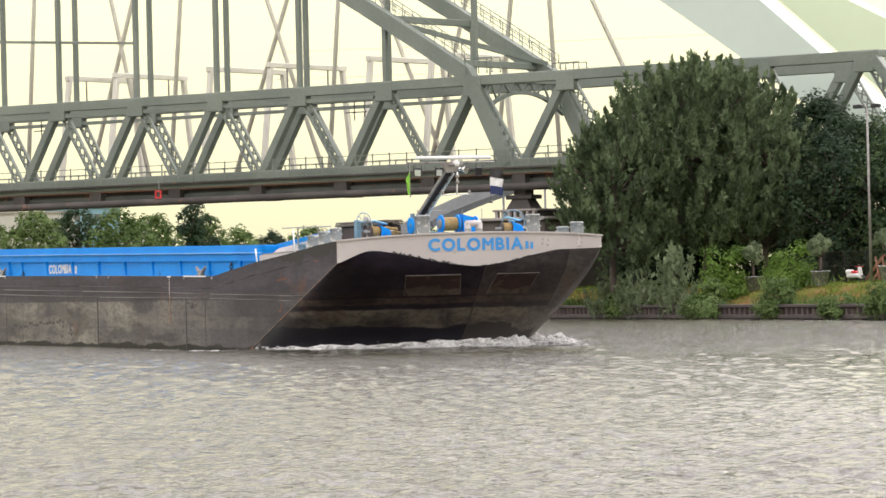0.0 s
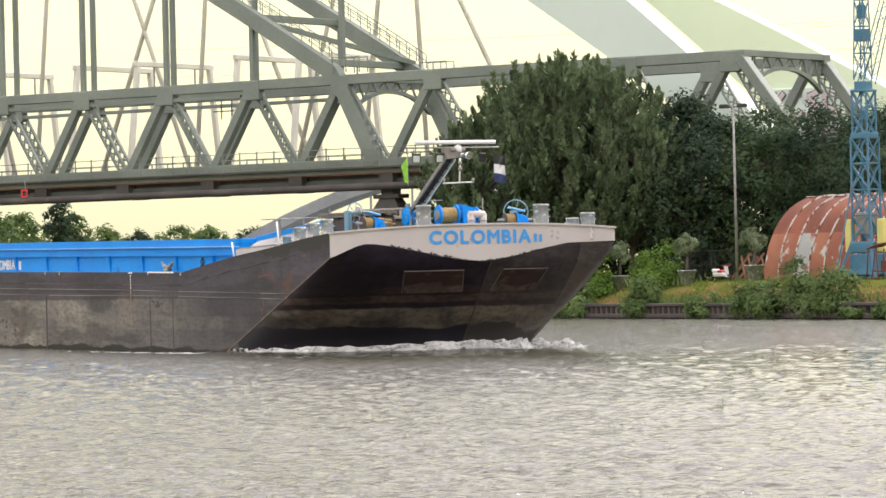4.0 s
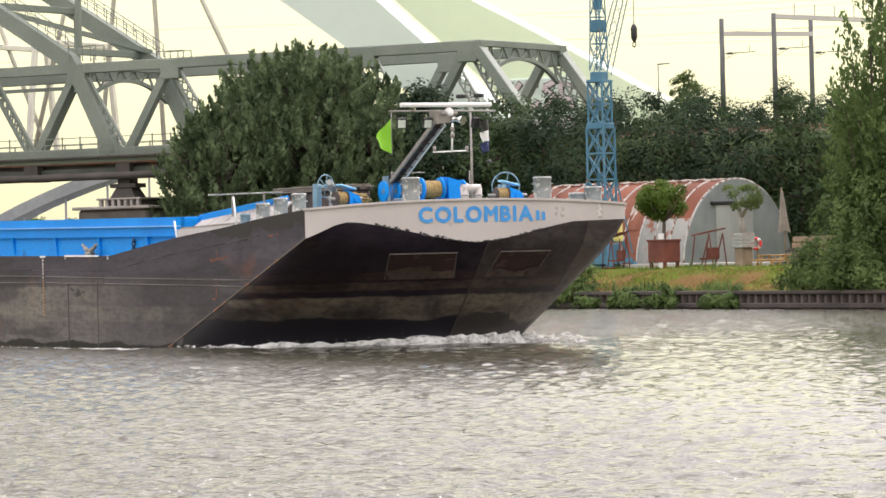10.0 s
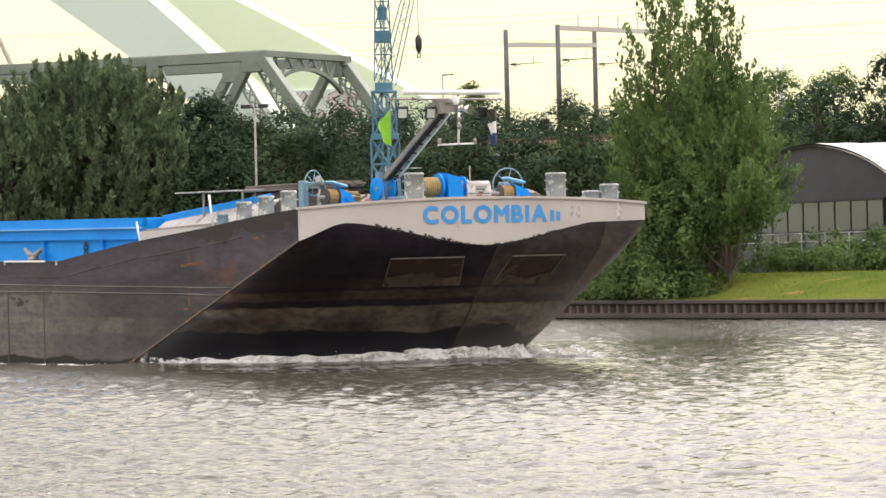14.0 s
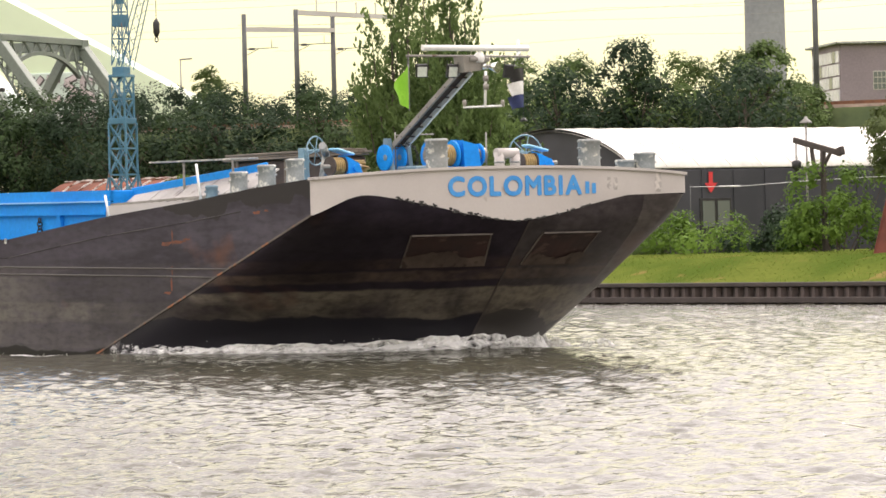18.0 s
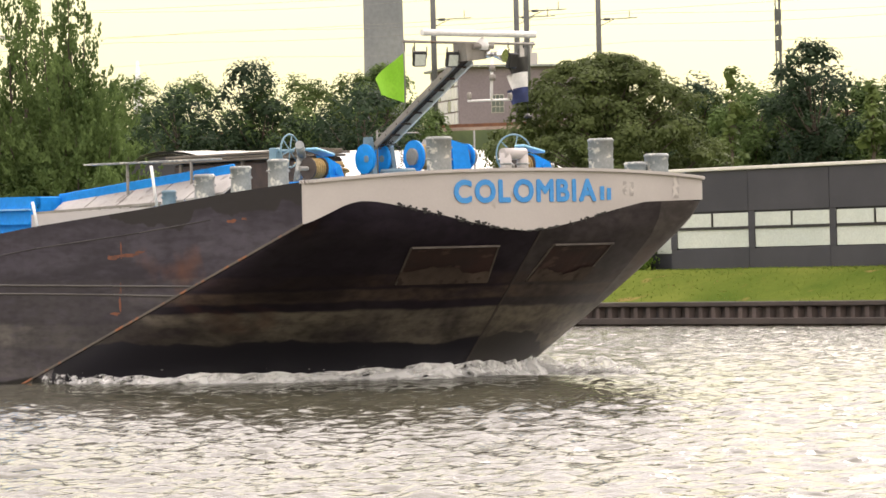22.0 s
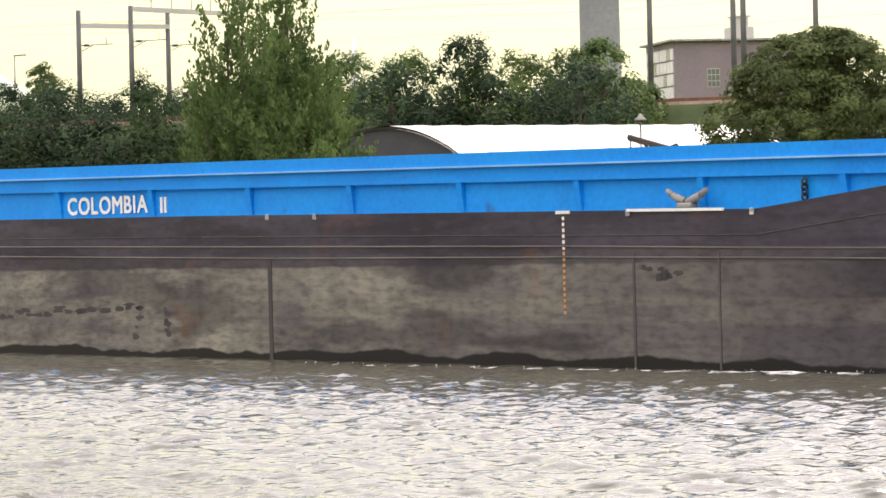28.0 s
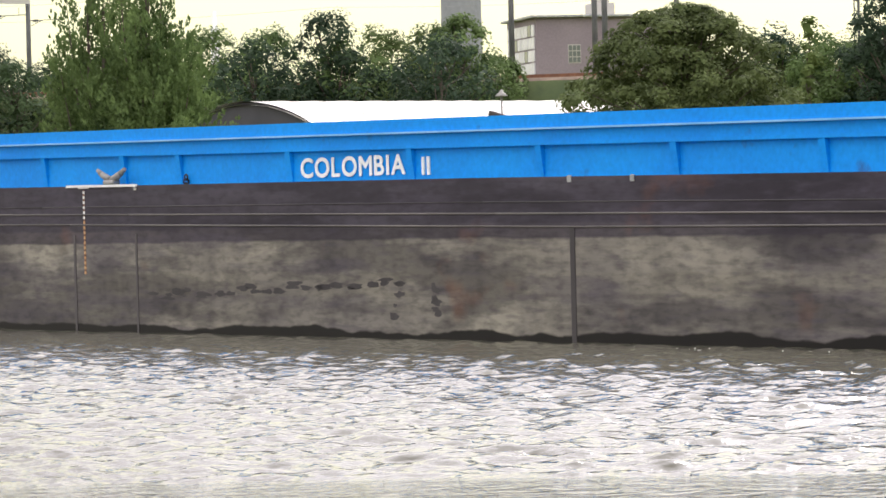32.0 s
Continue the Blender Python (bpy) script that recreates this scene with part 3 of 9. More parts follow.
GROUND = meadow()
SPRAY = paint("graffiti_pale", (0.5, 0.43, 0.42), (0.58, 0.5, 0.49), 1.5, 0.8)
SPRAY_DARK = paint("graffiti_outline", (0.1, 0.09, 0.09), (0.16, 0.14, 0.14), 1.5, 0.8)
STONE_DARK = paint("pier_stone", (0.07, 0.062, 0.055), (0.12, 0.105, 0.09), 0.5, 0.85, bump=0.3)
HALL_PANE = paint("hall_pane", (0.5, 0.5, 0.55), (0.62, 0.62, 0.66), 0.5, 0.25)
# glass with the bright reflection painted in as a pale base colour
PALE_PANE = paint("pale_pane", (0.55, 0.6, 0.55), (0.62, 0.66, 0.6), 0.6, 0.25)
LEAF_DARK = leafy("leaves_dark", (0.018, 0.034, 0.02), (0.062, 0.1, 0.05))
LEAF_MID = leafy("leaves_mid", (0.04, 0.072, 0.022), (0.18, 0.262, 0.085))
# darker copy of the mid leaves, with the wood's shade in the colour
LEAF_SHADY = leafy("leaves_mid_shaded", (0.027, 0.05, 0.021), (0.098, 0.15, 0.06))
LEAF_LIGHT = leafy("leaves_light", (0.034, 0.064, 0.018), (0.235, 0.33, 0.115))
LEAF_OLIVE = leafy("leaves_olive", (0.05, 0.08, 0.022), (0.2, 0.26, 0.085))
LEAF_BROWN = leafy("leaves_brownish", (0.046, 0.064, 0.02), (0.168, 0.21, 0.076))
LEAF_SILVER = leafy("leaves_silver", (0.1, 0.135, 0.07), (0.36, 0.44, 0.25))
LEAF_FRESH = leafy("leaves_fresh", (0.06, 0.12, 0.02), (0.21, 0.33, 0.06))
LEAF_POPLAR = leafy("leaves_poplar", (0.02, 0.037, 0.018), (0.255, 0.335, 0.17), 0.5, 0.8)
MAST_DARK = paint("mast_dark_grey", (0.075, 0.08, 0.078), (0.11, 0.115, 0.11), 1, 0.6)
LEAF_TOPIARY = leafy("leaves_clipped", (0.045, 0.085, 0.012), (0.17, 0.25, 0.045))
GRASS = leafy("grass_blades", (0.1, 0.15, 0.022), (0.21, 0.26, 0.055))
STRAW = leafy("dry_grass", (0.2, 0.13, 0.05), (0.36, 0.27, 0.12))


# ---- water, ground and banks; the canal runs along x, its far bank stands at y = 97.3 ----
BANK = 97.3


def water_sheet():
    """One sheet to the horizon, with real wavelets where the canal lies before the camera."""
    r = np.random.RandomState(3)
    fine = np.radians(np.arange(-78.5, -30.0, 0.098))
    az = np.concatenate([np.radians(np.arange(-180, -79, 5.0)), fine, np.radians(np.arange(-29, 181, 6.0))])
    reach = np.minimum(330.0, (BANK + 1.0) / np.maximum(np.cos(az), 0.02))
    reach = np.maximum(reach, 60.0)
    rows = 620
    step = (np.arange(rows) / (rows - 1))[:, None]
    rng = 34.0 * (reach[None, :] / 34.0) ** step
    gap = rng * np.log(reach / 34.0)[None, :] / rows
    rng = np.concatenate([np.full((1, len(az)), 0.5), np.full((1, len(az)), 20.0), rng, reach[None, :] * 1.4, np.full((1, len(az)), 1200.0), np.full((1, len(az)), 4500.0)])
    gap = np.concatenate([gap[:1], gap[:1], gap, gap[-1:], gap[-1:], gap[-1:]])
    X, Y = rng * np.sin(az)[None, :], rng * np.cos(az)[None, :]
    inside = (np.abs(np.degrees(az) + 54.25) < 23.8)[None, :] & (rng > 34.5) & (rng < reach[None, :] * 0.999)
    Z = np.zeros_like(X)
    for k in range(44):
        lam = 0.37 * 1.033 ** k
        a = radians(128) + r.normal(0, 0.95)
        amp = 0.092 * lam / (2 * np.pi) * (0.7 if lam > 0.9 else 1.15)
        ph = 2 * np.pi / lam * (X * math.cos(a) + Y * math.sin(a)) + r.uniform(0, 6.3)
        patch = 0.6 + 0.5 * np.sin(X * r.uniform(0.02, 0.09) + Y * r.uniform(-0.09, 0.09) + r.uniform(0, 6))
        seen = np.clip((lam - 2.0 * gap) / (1.5 * gap), 0.7, 1.0)
        Z += amp * patch * seen * (1 - 1.4 * np.abs(np.sin(ph / 2)))
    Z -= Z[inside].mean()
    Z[~inside] = 0
    n, m = X.shape
    v = np.stack([X, Y, Z], 2).reshape(-1, 3)
    i, j = np.meshgrid(np.arange(n - 1), np.arange(m - 1), indexing="ij")
    k = (i * m + j).ravel()
    f = np.stack([k, k + 1, k + m + 1, k + m], 1)
    me = bpy.data.meshes.new("water")
    me.vertices.add(len(v))
    me.vertices.foreach_set("co", v.ravel())
    me.loops.add(f.size)
    me.loops.foreach_set("vertex_index", f.ravel())
    me.polygons.add(len(f))
    me.polygons.foreach_set("loop_start", np.arange(0, f.size, 4))
    me.polygons.foreach_set("loop_total", np.full(len(f), 4))
    me.polygons.foreach_set("use_smooth", np.ones(len(f), dtype=bool))
    me.materials.append(WATER)
    me.update()
    return solid("water", me, None, "rippled grey-green canal water under a bright sky", "water", "structure")


water = water_sheet()


def bank_profile(x):
    """Height of the far bank against the distance from the quay."""
    k = 0.12 * math.sin(x * 0.21) + 0.08 * math.sin(x * 0.53 + 1)
    if -165 < x < -128:
        # the lawn is lower beside the slender tree
        k -= 0.35 * math.sin(math.pi * (x + 165) / 37)
    return [(0.25, -1.5), (0.27, 0.7), (0.9, 0.85), (2.2, 1.2 + 0.5 * k), (3.6, 1.72 + k), (5.2, 2.0 + 0.6 * k), (8, 2.05), (14, 2.0), (40, 2.0), (120, 2.0), (900, 2.0), (4000, 2.0)]


g = Geo()
xs = [-4000, -1500, -700, -420] + [-330 + 2.0 * i for i in range(141)] + [60, 400, 1500]
g.grid([[(x, BANK + d, z) for d, z in bank_profile(x)] for x in xs][::-1])
solid("ground", g, GROUND, "grassy far bank and level ground behind it", "ground", "structure")

g = Geo()
g.grid([[(x, y, z) for y, z in ((4.3, -1.5), (4.2, 1.1), (1.5, 1.25), (-30, 1.3), (-3000, 1.3))] for x in (-4000, -400, -100, 0, 100, 1500)])
solid("near_bank", g, BED, "low stone-edged near bank", "bank", "structure")

# railway embankment behind the trees, in line with the bridge
ANG = radians(56)
B_N, B_A, B_D = Vector((-math.cos(ANG), math.sin(ANG), 0)), Vector((math.sin(ANG), math.cos(ANG), 0)), 220.0


def bp(a, b, z):
    """A point of the bridge: a along it, b across it, from the near truss."""
    return B_N * (B_D + b) + B_A * a + Vector((0, 0, z))


g = Geo()
g.grid([[bp(a, b, z) for b, z in ((-3, 1.9), (-1.2, 10.3), (45, 10.3), (60, 1.9))] for a in (-119, -60, 0, 80, 300)][::-1])
g.grid([[bp(-119, b, z) for b, z in ((-3, 1.9), (-1.2, 10.3), (45, 10.3), (60, 1.9))], [bp(-119, b, 1.5) for b in (-3, -1.2, 45, 60)]][::-1])
solid("railway_embankment", g, SCRUB, "overgrown railway embankment behind the trees", "embankment", "structure")

t = thing("railway_track", "railway line with rusty rails on a brown ballast bed", "railway")
for b in (4.0, 9.0):
    part("ballast", Geo().hexa([bp(-116, b - 1.9, 10.2), bp(160, b - 1.9, 10.2), bp(160, b + 1.9, 10.2), bp(-116, b + 1.9, 10.2), bp(-116, b - 1.4, 10.62), bp(160, b - 1.4, 10.62), bp(160, b + 1.4, 10.62), bp(-116, b + 1.4, 10.62)]), BALLAST, t, "brown stone ballast")
    for d in (-0.72, 0.72):
        part("rail", Geo().beam(bp(-116, b + d, 10.76), bp(160, b + d, 10.76), 0.07, 0.17), RUST_BROWN, t)

# quay: sheet piles with a cap and a timber waler
quay = thing("quay_wall", "dark steel sheet-pile quay with timber waler along the grass", "quay", kind="structure")
g = Geo()
g.box(-340, -20, BANK - 0.2, BANK + 0.32, 0.72, 0.9, 0.03)
part("cap_beam", g, WOOD_DARK, quay)
g = Geo()
g.box(-340, -20, BANK - 0.28, BANK - 0.02, 0.05, 0.3, 0.03)
part("waler", g, WOOD_DARK, quay)
g = Geo()
g.box(-340, -20, BANK + 0.12, BANK + 0.25, -1.5, 0.74)
part("sheet", g, WOOD_DARK, quay)
pile = Geo()
pile.add([(-0.2, 0.1, -1), (-0.1, -0.12, -1), (0.1, -0.12, -1), (0.2, 0.1, -1), (-0.2, 0.1, 0.73), (-0.1, -0.12, 0.73), (0.1, -0.12, 0.73), (0.2, 0.1, 0.73)],
         [(0, 1, 5, 4), (1, 2, 6, 5), (2, 3, 7, 6), (4, 5, 6, 7)])
pile_mesh = pile.mesh("sheet_pile", PILE)
rp = random.Random(5)
for i in range(232):
    part("sheet_pile", pile_mesh, None, quay, at=pose(-245 + 0.72 * i, BANK + 0.02 + rp.uniform(-0.02, 0.02), rp.uniform(-0.05, 0.0), 0, 0, rp.uniform(-3, 3)))


# ---- grass, weeds ----
def blades(name, material, label, n, where, h0, h1, w, seed, lean=0.35):
    """Many upright narrow blades as one mesh; where(rng) gives a root."""
    r = np.random.RandomState(seed)
    roots = np.array([where(r) for _ in range(n)])
    h = r.uniform(h0, h1, n)
    a = r.uniform(0, 2 * np.pi, n)
    le = r.uniform(-lean, lean, (n, 2)) * h[:, None]
    side = np.stack([np.cos(a), np.sin(a), np.zeros(n)], 1) * (w * h / h1)[:, None]
    top = roots + np.stack([le[:, 0], le[:, 1], h], 1)
    mid = roots + np.stack([le[:, 0] * 0.3, le[:, 1] * 0.3, h * 0.55], 1)
    v = np.stack([roots - side, roots + side, mid + side * 0.8, top, mid - side * 0.8], 1).reshape(-1, 3)
    f = np.arange(5 * n).reshape(n, 5)
    me = bpy.data.meshes.new(name)
    me.from_pydata(v.tolist(), [], f.tolist())
    me.materials.append(material)
    return solid(name, me, None, label, "grass", "stuff")


def ground_z(x, d):
    p = bank_profile(x)
    for (d0, z0), (d1, z1) in zip(p[1:], p[2:]):
        if d0 <= d <= d1:
            return z0 + (z1 - z0) * (d - d0) / (d1 - d0)
    return 2.0


def on_bank(x0, x1, d0, d1, clump=0.0):
    def w(r):
        while True:
            x, d = r.uniform(x0, x1), r.uniform(d0, d1)
            if clump <= 0 or noise.noise((x * 0.35, d * 0.6, clump)) > 0.02:
                return (x, BANK + d, ground_z(x, d) - 0.03)
    return w


blades("lawn", GRASS, "short mown green grass along the quay", 24000, on_bank(-165, -70, 0.3, 9.0), 0.03, 0.1, 0.03, 1)
blades("rough_grass", GRASS, "uneven green grass on the bank", 9000, on_bank(-255, -165, 1.6, 8.0, 5.0), 0.06, 0.22, 0.035, 4)
blades("dry_grass", STRAW, "dry straw-coloured grass on the slope", 8000, on_bank(-250, -162, 0.5, 4.2), 0.06, 0.2, 0.03, 2)
blades("bank_straw", STRAW, "brown dry grass low on the quay slope", 8000, on_bank(-232, -162, 0.35, 2.8), 0.04, 0.14, 0.035, 8)
blades("lawn_straw", STRAW, "dry patches in the mown lawn", 3000, on_bank(-165, -70, 0.4, 6.0, 3.0), 0.02, 0.06, 0.03, 6)
blades("tall_weeds", LEAF_LIGHT, "green weeds hanging over the quay edge", 1500, on_bank(-245, -160, 0.2, 1.3, 7.0), 0.2, 0.7, 0.06, 3, 0.5)


# ---- trees and bushes ----
def crown_mesh(name, blobs, n, leaf, material, seed, hollow=0.72, upright=False):
    """Leaves scattered through the shells of many overlapping clumps, or along upright tufts."""
    r = np.random.RandomState(seed)
    b = np.array(blobs, dtype=float)
    wgt = np.minimum(b[:, 3], 1.6) ** 2
    k = r.choice(len(b), n, p=wgt / wgt.sum())
    d = r.normal(size=(n, 3))
    # most leaves sit on the outer and upper side of their clump
    away = b[:, :3] - np.array([b[:, 0].mean(), b[:, 1].mean(), b[:, 2].min() + 0.35 * np.ptp(b[:, 2])])
    away /= np.linalg.norm(away, axis=1)[:, None] + 1e-6
    d = d / np.linalg.norm(d, axis=1)[:, None] + 0.6 * away[k] + np.array([0, 0, 0.3])
    d /= np.linalg.norm(d, axis=1)[:, None]
    rad = b[k, 3] * (hollow + (1.12 - hollow) * r.uniform(0, 1, n) ** 0.6)
    core = r.uniform(0, 1, n) < (0.16 if hollow > 0.5 else 0.0)
    rad = np.where(core, rad * 0.55, rad)
    p = b[k, :3] + d * rad[:, None] * np.stack([np.ones(n), np.ones(n), b[k, 4]], 1)
    if upright:
        axis = 0.75 * away[k] + np.array([0, 0, 1.0])
        axis /= np.linalg.norm(axis, axis=1)[:, None]
        t = r.uniform(0, 1, n)[:, None]
        reach = np.minimum(b[k, 3], 1.1)[:, None]
        p = b[k, :3] + axis * reach * b[k, 4:5] * (2.3 * t - 1.1) + d * reach * (0.95 - 0.75 * t) * r.uniform(0.55, 1.0, (n, 1))
    nrm = d + r.normal(size=(n, 3)) * 0.36 + np.array([0, 0, 0.35])
    nrm /= np.linalg.norm(nrm, axis=1)[:, None]
    u = np.cross(nrm, r.normal(size=(n, 3)))
    if upright:
        u = np.array([0, 0, 1.0]) + 0.7 * d + 0.45 * r.normal(size=(n, 3))
        nrm = np.cross(u, np.cross(nrm, u))
        nrm /= np.linalg.norm(nrm, axis=1)[:, None]
    u /= np.linalg.norm(u, axis=1)[:, None]
    w = np.cross(nrm, u)
    s = leaf * r.uniform(0.6, 1.35, n) * np.where(core, 2.2, 1.0)
    u, w = u * (s * 0.85)[:, None], w * (s * 0.5)[:, None]
    v = np.stack([p - u, p - w * 0.9 - u * 0.1, p + u, p + w * 0.9 - u * 0.1], 1).reshape(-1, 3)
    me = bpy.data.meshes.new(name)
    me.vertices.add(4 * n)
    me.vertices.foreach_set("co", v.ravel())
    me.loops.add(4 * n)
    me.loops.foreach_set("vertex_index", np.arange(4 * n))
    me.polygons.add(n)
    me.polygons.foreach_set("loop_start", np.arange(0, 4 * n, 4))
    me.polygons.foreach_set("loop_total", np.full(n, 4))
    me.materials.append(material)
    me.update()
    me.validate()
    return me


def leaders(h, base, R, r):
    """Rising leaders, each a line of points with small clumps on its side twigs."""
    out = []
    for k in range(9):
        a = 2.4 * k + r.uniform(-0.5, 0.5)
        s = R * (0.1 + 0.68 * k / 8)
        hk = h * (1 - 0.5 * (k / 8) ** 1.3) * r.uniform(0.9, 1.03)
        line, clumps = [], []
        for i in range(9):
            t = i / 8
            line.append((s * t ** 0.65 * math.cos(a), s * t ** 0.65 * math.sin(a), base * 0.4 + (hk - base * 0.4) * t))
        for j in range(30):
            t = 0.16 + 0.84 * (j + r.random()) / 30
            z = base * 0.4 + (hk - base * 0.4) * t
            if z < base:
                continue
            px, py = s * t ** 0.65 * math.cos(a), s * t ** 0.65 * math.sin(a)
            ln = (0.1 + 0.42 * (1 - t) ** 0.7) * R * r.uniform(0.6, 1.15)
            b = r.uniform(0, 2 * math.pi)
            for f in (0.35, 0.75, 1.0):
                c = (0.2 + 0.34 * (1 - t) ** 0.6) * r.uniform(0.7, 1.3) * (R / 3.6) * (1.15 - 0.35 * f)
                clumps.append((px + ln * f * math.cos(b), py + ln * f * math.sin(b), z + 0.75 * ln * f, c, r.uniform(0.9, 1.5)))
        out.append((line, clumps))
    return out


def envelope(kind, h, base, R, r):
    """Clumps (x, y, z, radius, flatness) that fill a crown."""
    out = []
    span = h - base
    shape = {"round": [(0, 0.86), (0.36, 1.0), (0.6, 0.92), (0.8, 0.72), (0.92, 0.48), (1, 0.15)],
             "oval": [(0, 0.8), (0.5, 0.97), (0.7, 0.9), (0.88, 0.62), (1, 0.15)],
             "tufted": [(0, 0.95), (0.4, 1.0), (0.56, 0.97), (0.73, 0.84), (0.89, 0.56), (1, 0.2)],
             "loose": [(0, 0.8), (0.15, 1.0), (0.4, 0.95), (0.6, 0.76), (0.8, 0.5), (1, 0.12)],
             "sprays": [(0, 0.95), (0.3, 1.05), (0.55, 0.98), (0.78, 0.78), (0.92, 0.5), (1, 0.15)],
             "pillar": [(0, 0.3), (0.4, 1.0), (1, 0.1)]}[kind]
    n = {"round": 130, "oval": 130, "tufted": 560, "loose": 170, "sprays": 430, "pillar": 30}[kind]
    size = {"round": 0.19, "oval": 0.2, "tufted": 0.08, "loose": 0.13, "sprays": 0.115, "pillar": 0.5}[kind] * R
    tall = {"tufted": (1.0, 1.8), "loose": (1.2, 2.4), "sprays": (0.45, 0.85)}.get(kind, (0.8, 1.5))
    for i in range(n):
        t = (i + r.random()) / n
        wd = 0.1 * R
        for (a, wa), (b, wb) in zip(shape, shape[1:]):
            if a <= t <= b:
                wd = R * (wa + (wb - wa) * (t - a) / (b - a))
        if kind in ("loose", "sprays"):
            wd *= 0.7 + 0.5 * r.random() if kind == "loose" else 0.82 + 0.28 * r.random()
        a = r.uniform(0, 2 * math.pi)
        if kind == "tufted":
            # the crown bulges out in lobes over its main limbs
            wd *= 0.93 + 0.13 * math.sin(4 * a + 5 * t) * math.sin(9 * t + 2 * a)
        q = wd * r.random() ** (0.28 if kind == "tufted" else 0.36) * 0.95
        cr = min(size * r.uniform(0.6, 1.35), 1.25)
        out.append((q * math.cos(a), q * math.sin(a), base + span * t * 0.95 + 0.02 * span, cr, r.uniform(*tall)))
    for i in range(14 if kind != "tufted" else 40):
        t = 0.06 + 0.75 * (i / 14 if kind != "tufted" else i / 40)
        k = {"loose": 0.2, "pillar": 0.4, "tufted": 0.3}.get(kind, 0.5)
        e = 0.25 if kind != "tufted" else 0.5
        out.append((r.uniform(-e, e) * R, r.uniform(-e, e) * R, base + span * t, k * R * (1 - 0.5 * t), 0.9))
    return out


def tree(x, y, z, h, R, material, kind="round", base=None, n=6000, leaf=0.2, seed=1, label="", bark=None, category="tree", name="tree", hollow=0.72, group=""):
    r = random.Random(seed)
    base = 0.22 * h if base is None else base
    t = thing(name, label, category, group, at=pose(x, y, z, 0, 0, r.uniform(0, 360)))
    stems = leaders(h, base, R, r) if kind == "leaders" else []
    blobs = [b for s in stems for b in s[1]] or envelope(kind, h, base, R, r)
    g = Geo()
    for line, _ in stems:
        for i in range(8):
            g.cyl(line[i], line[i + 1], 0.085 * (1 - 0.11 * i), 0.085 * (1 - 0.11 * (i + 1)), 6, False)
    rad = 0.1 if kind == "leaders" else max(0.06, (0.011 if kind == "loose" else 0.022) * h)
    pts = [Vector((0, 0, -0.3))]
    for i in range(1, 6):
        pts.append(Vector((r.uniform(-0.03, 0.03) * h, r.uniform(-0.03, 0.03) * h, h * 0.17 * i)))
    for i in range(5):
        g.cyl(pts[i], pts[i + 1], rad * (1 - 0.17 * i), rad * (1 - 0.17 * (i + 1)), 8, False)
    for q in blobs[:: {"loose": 9, "leaders": 60}.get(kind, 4)]:
        i = min(4, max(1, int(q[2] / h / 0.17) - 1))
        o = pts[i].lerp(pts[i + 1], 0.3)
        e = Vector(q[:3])
        md = o.lerp(e, 0.5) + Vector((0, 0, -0.05 * h * 0.3))
        g.cyl(o, md, rad * 0.32, rad * 0.2, 5, False)
        g.cyl(md, e, rad * 0.2, rad * 0.07, 5, False)
    part("trunk", g, bark or BARK, t)
    part("crown", crown_mesh("crown", blobs, n, leaf, material, seed, hollow, kind in ("tufted", "leaders")), None, t)
    return t


def bush(x, y, z, w, h, material, n=1500, leaf=0.14, seed=1, label="", name="bush", depth=None):
    r = random.Random(seed)
    t = thing(name, label, "bush", at=pose(x, y, z))
    dp = depth or w * 0.6
    feathery = "willow" in label
    blobs = []
    for i in range(22):
        px = r.uniform(-0.5, 0.5) * w
        py = r.uniform(-0.5, 0.5) * dp
        top = h * (1 - 0.75 * (2 * px / w) ** 2) * r.uniform(0.55, 1.0)
        c = min(0.32 * h, 0.9) * r.uniform(0.6, 1.1)
        blobs.append((px, py, max(c * 0.6, top - c), c, 1.1 if feathery else 0.9))
        if top > 2 * c:
            blobs.append((px * 1.05, py, max(c * 0.6, (top - c) * 0.5), c, 1.1 if feathery else 0.9))
    g = Geo()
    for b in blobs[::3]:
        g.cyl((b[0] * 0.3, b[1] * 0.3, -0.1), b[:3], 0.035, 0.012, 5, False)
    part("branchwork", g, BARK, t)
    part("foliage", crown_mesh("foliage", blobs, n, leaf, material, seed, 0.6, feathery), None, t)
    return t


def at_angle(a, r):
    """Plan place at an angle from the line down the canal, seen from the camera, and a range."""
    return -r * math.cos(radians(a)), r * math.sin(radians(a))


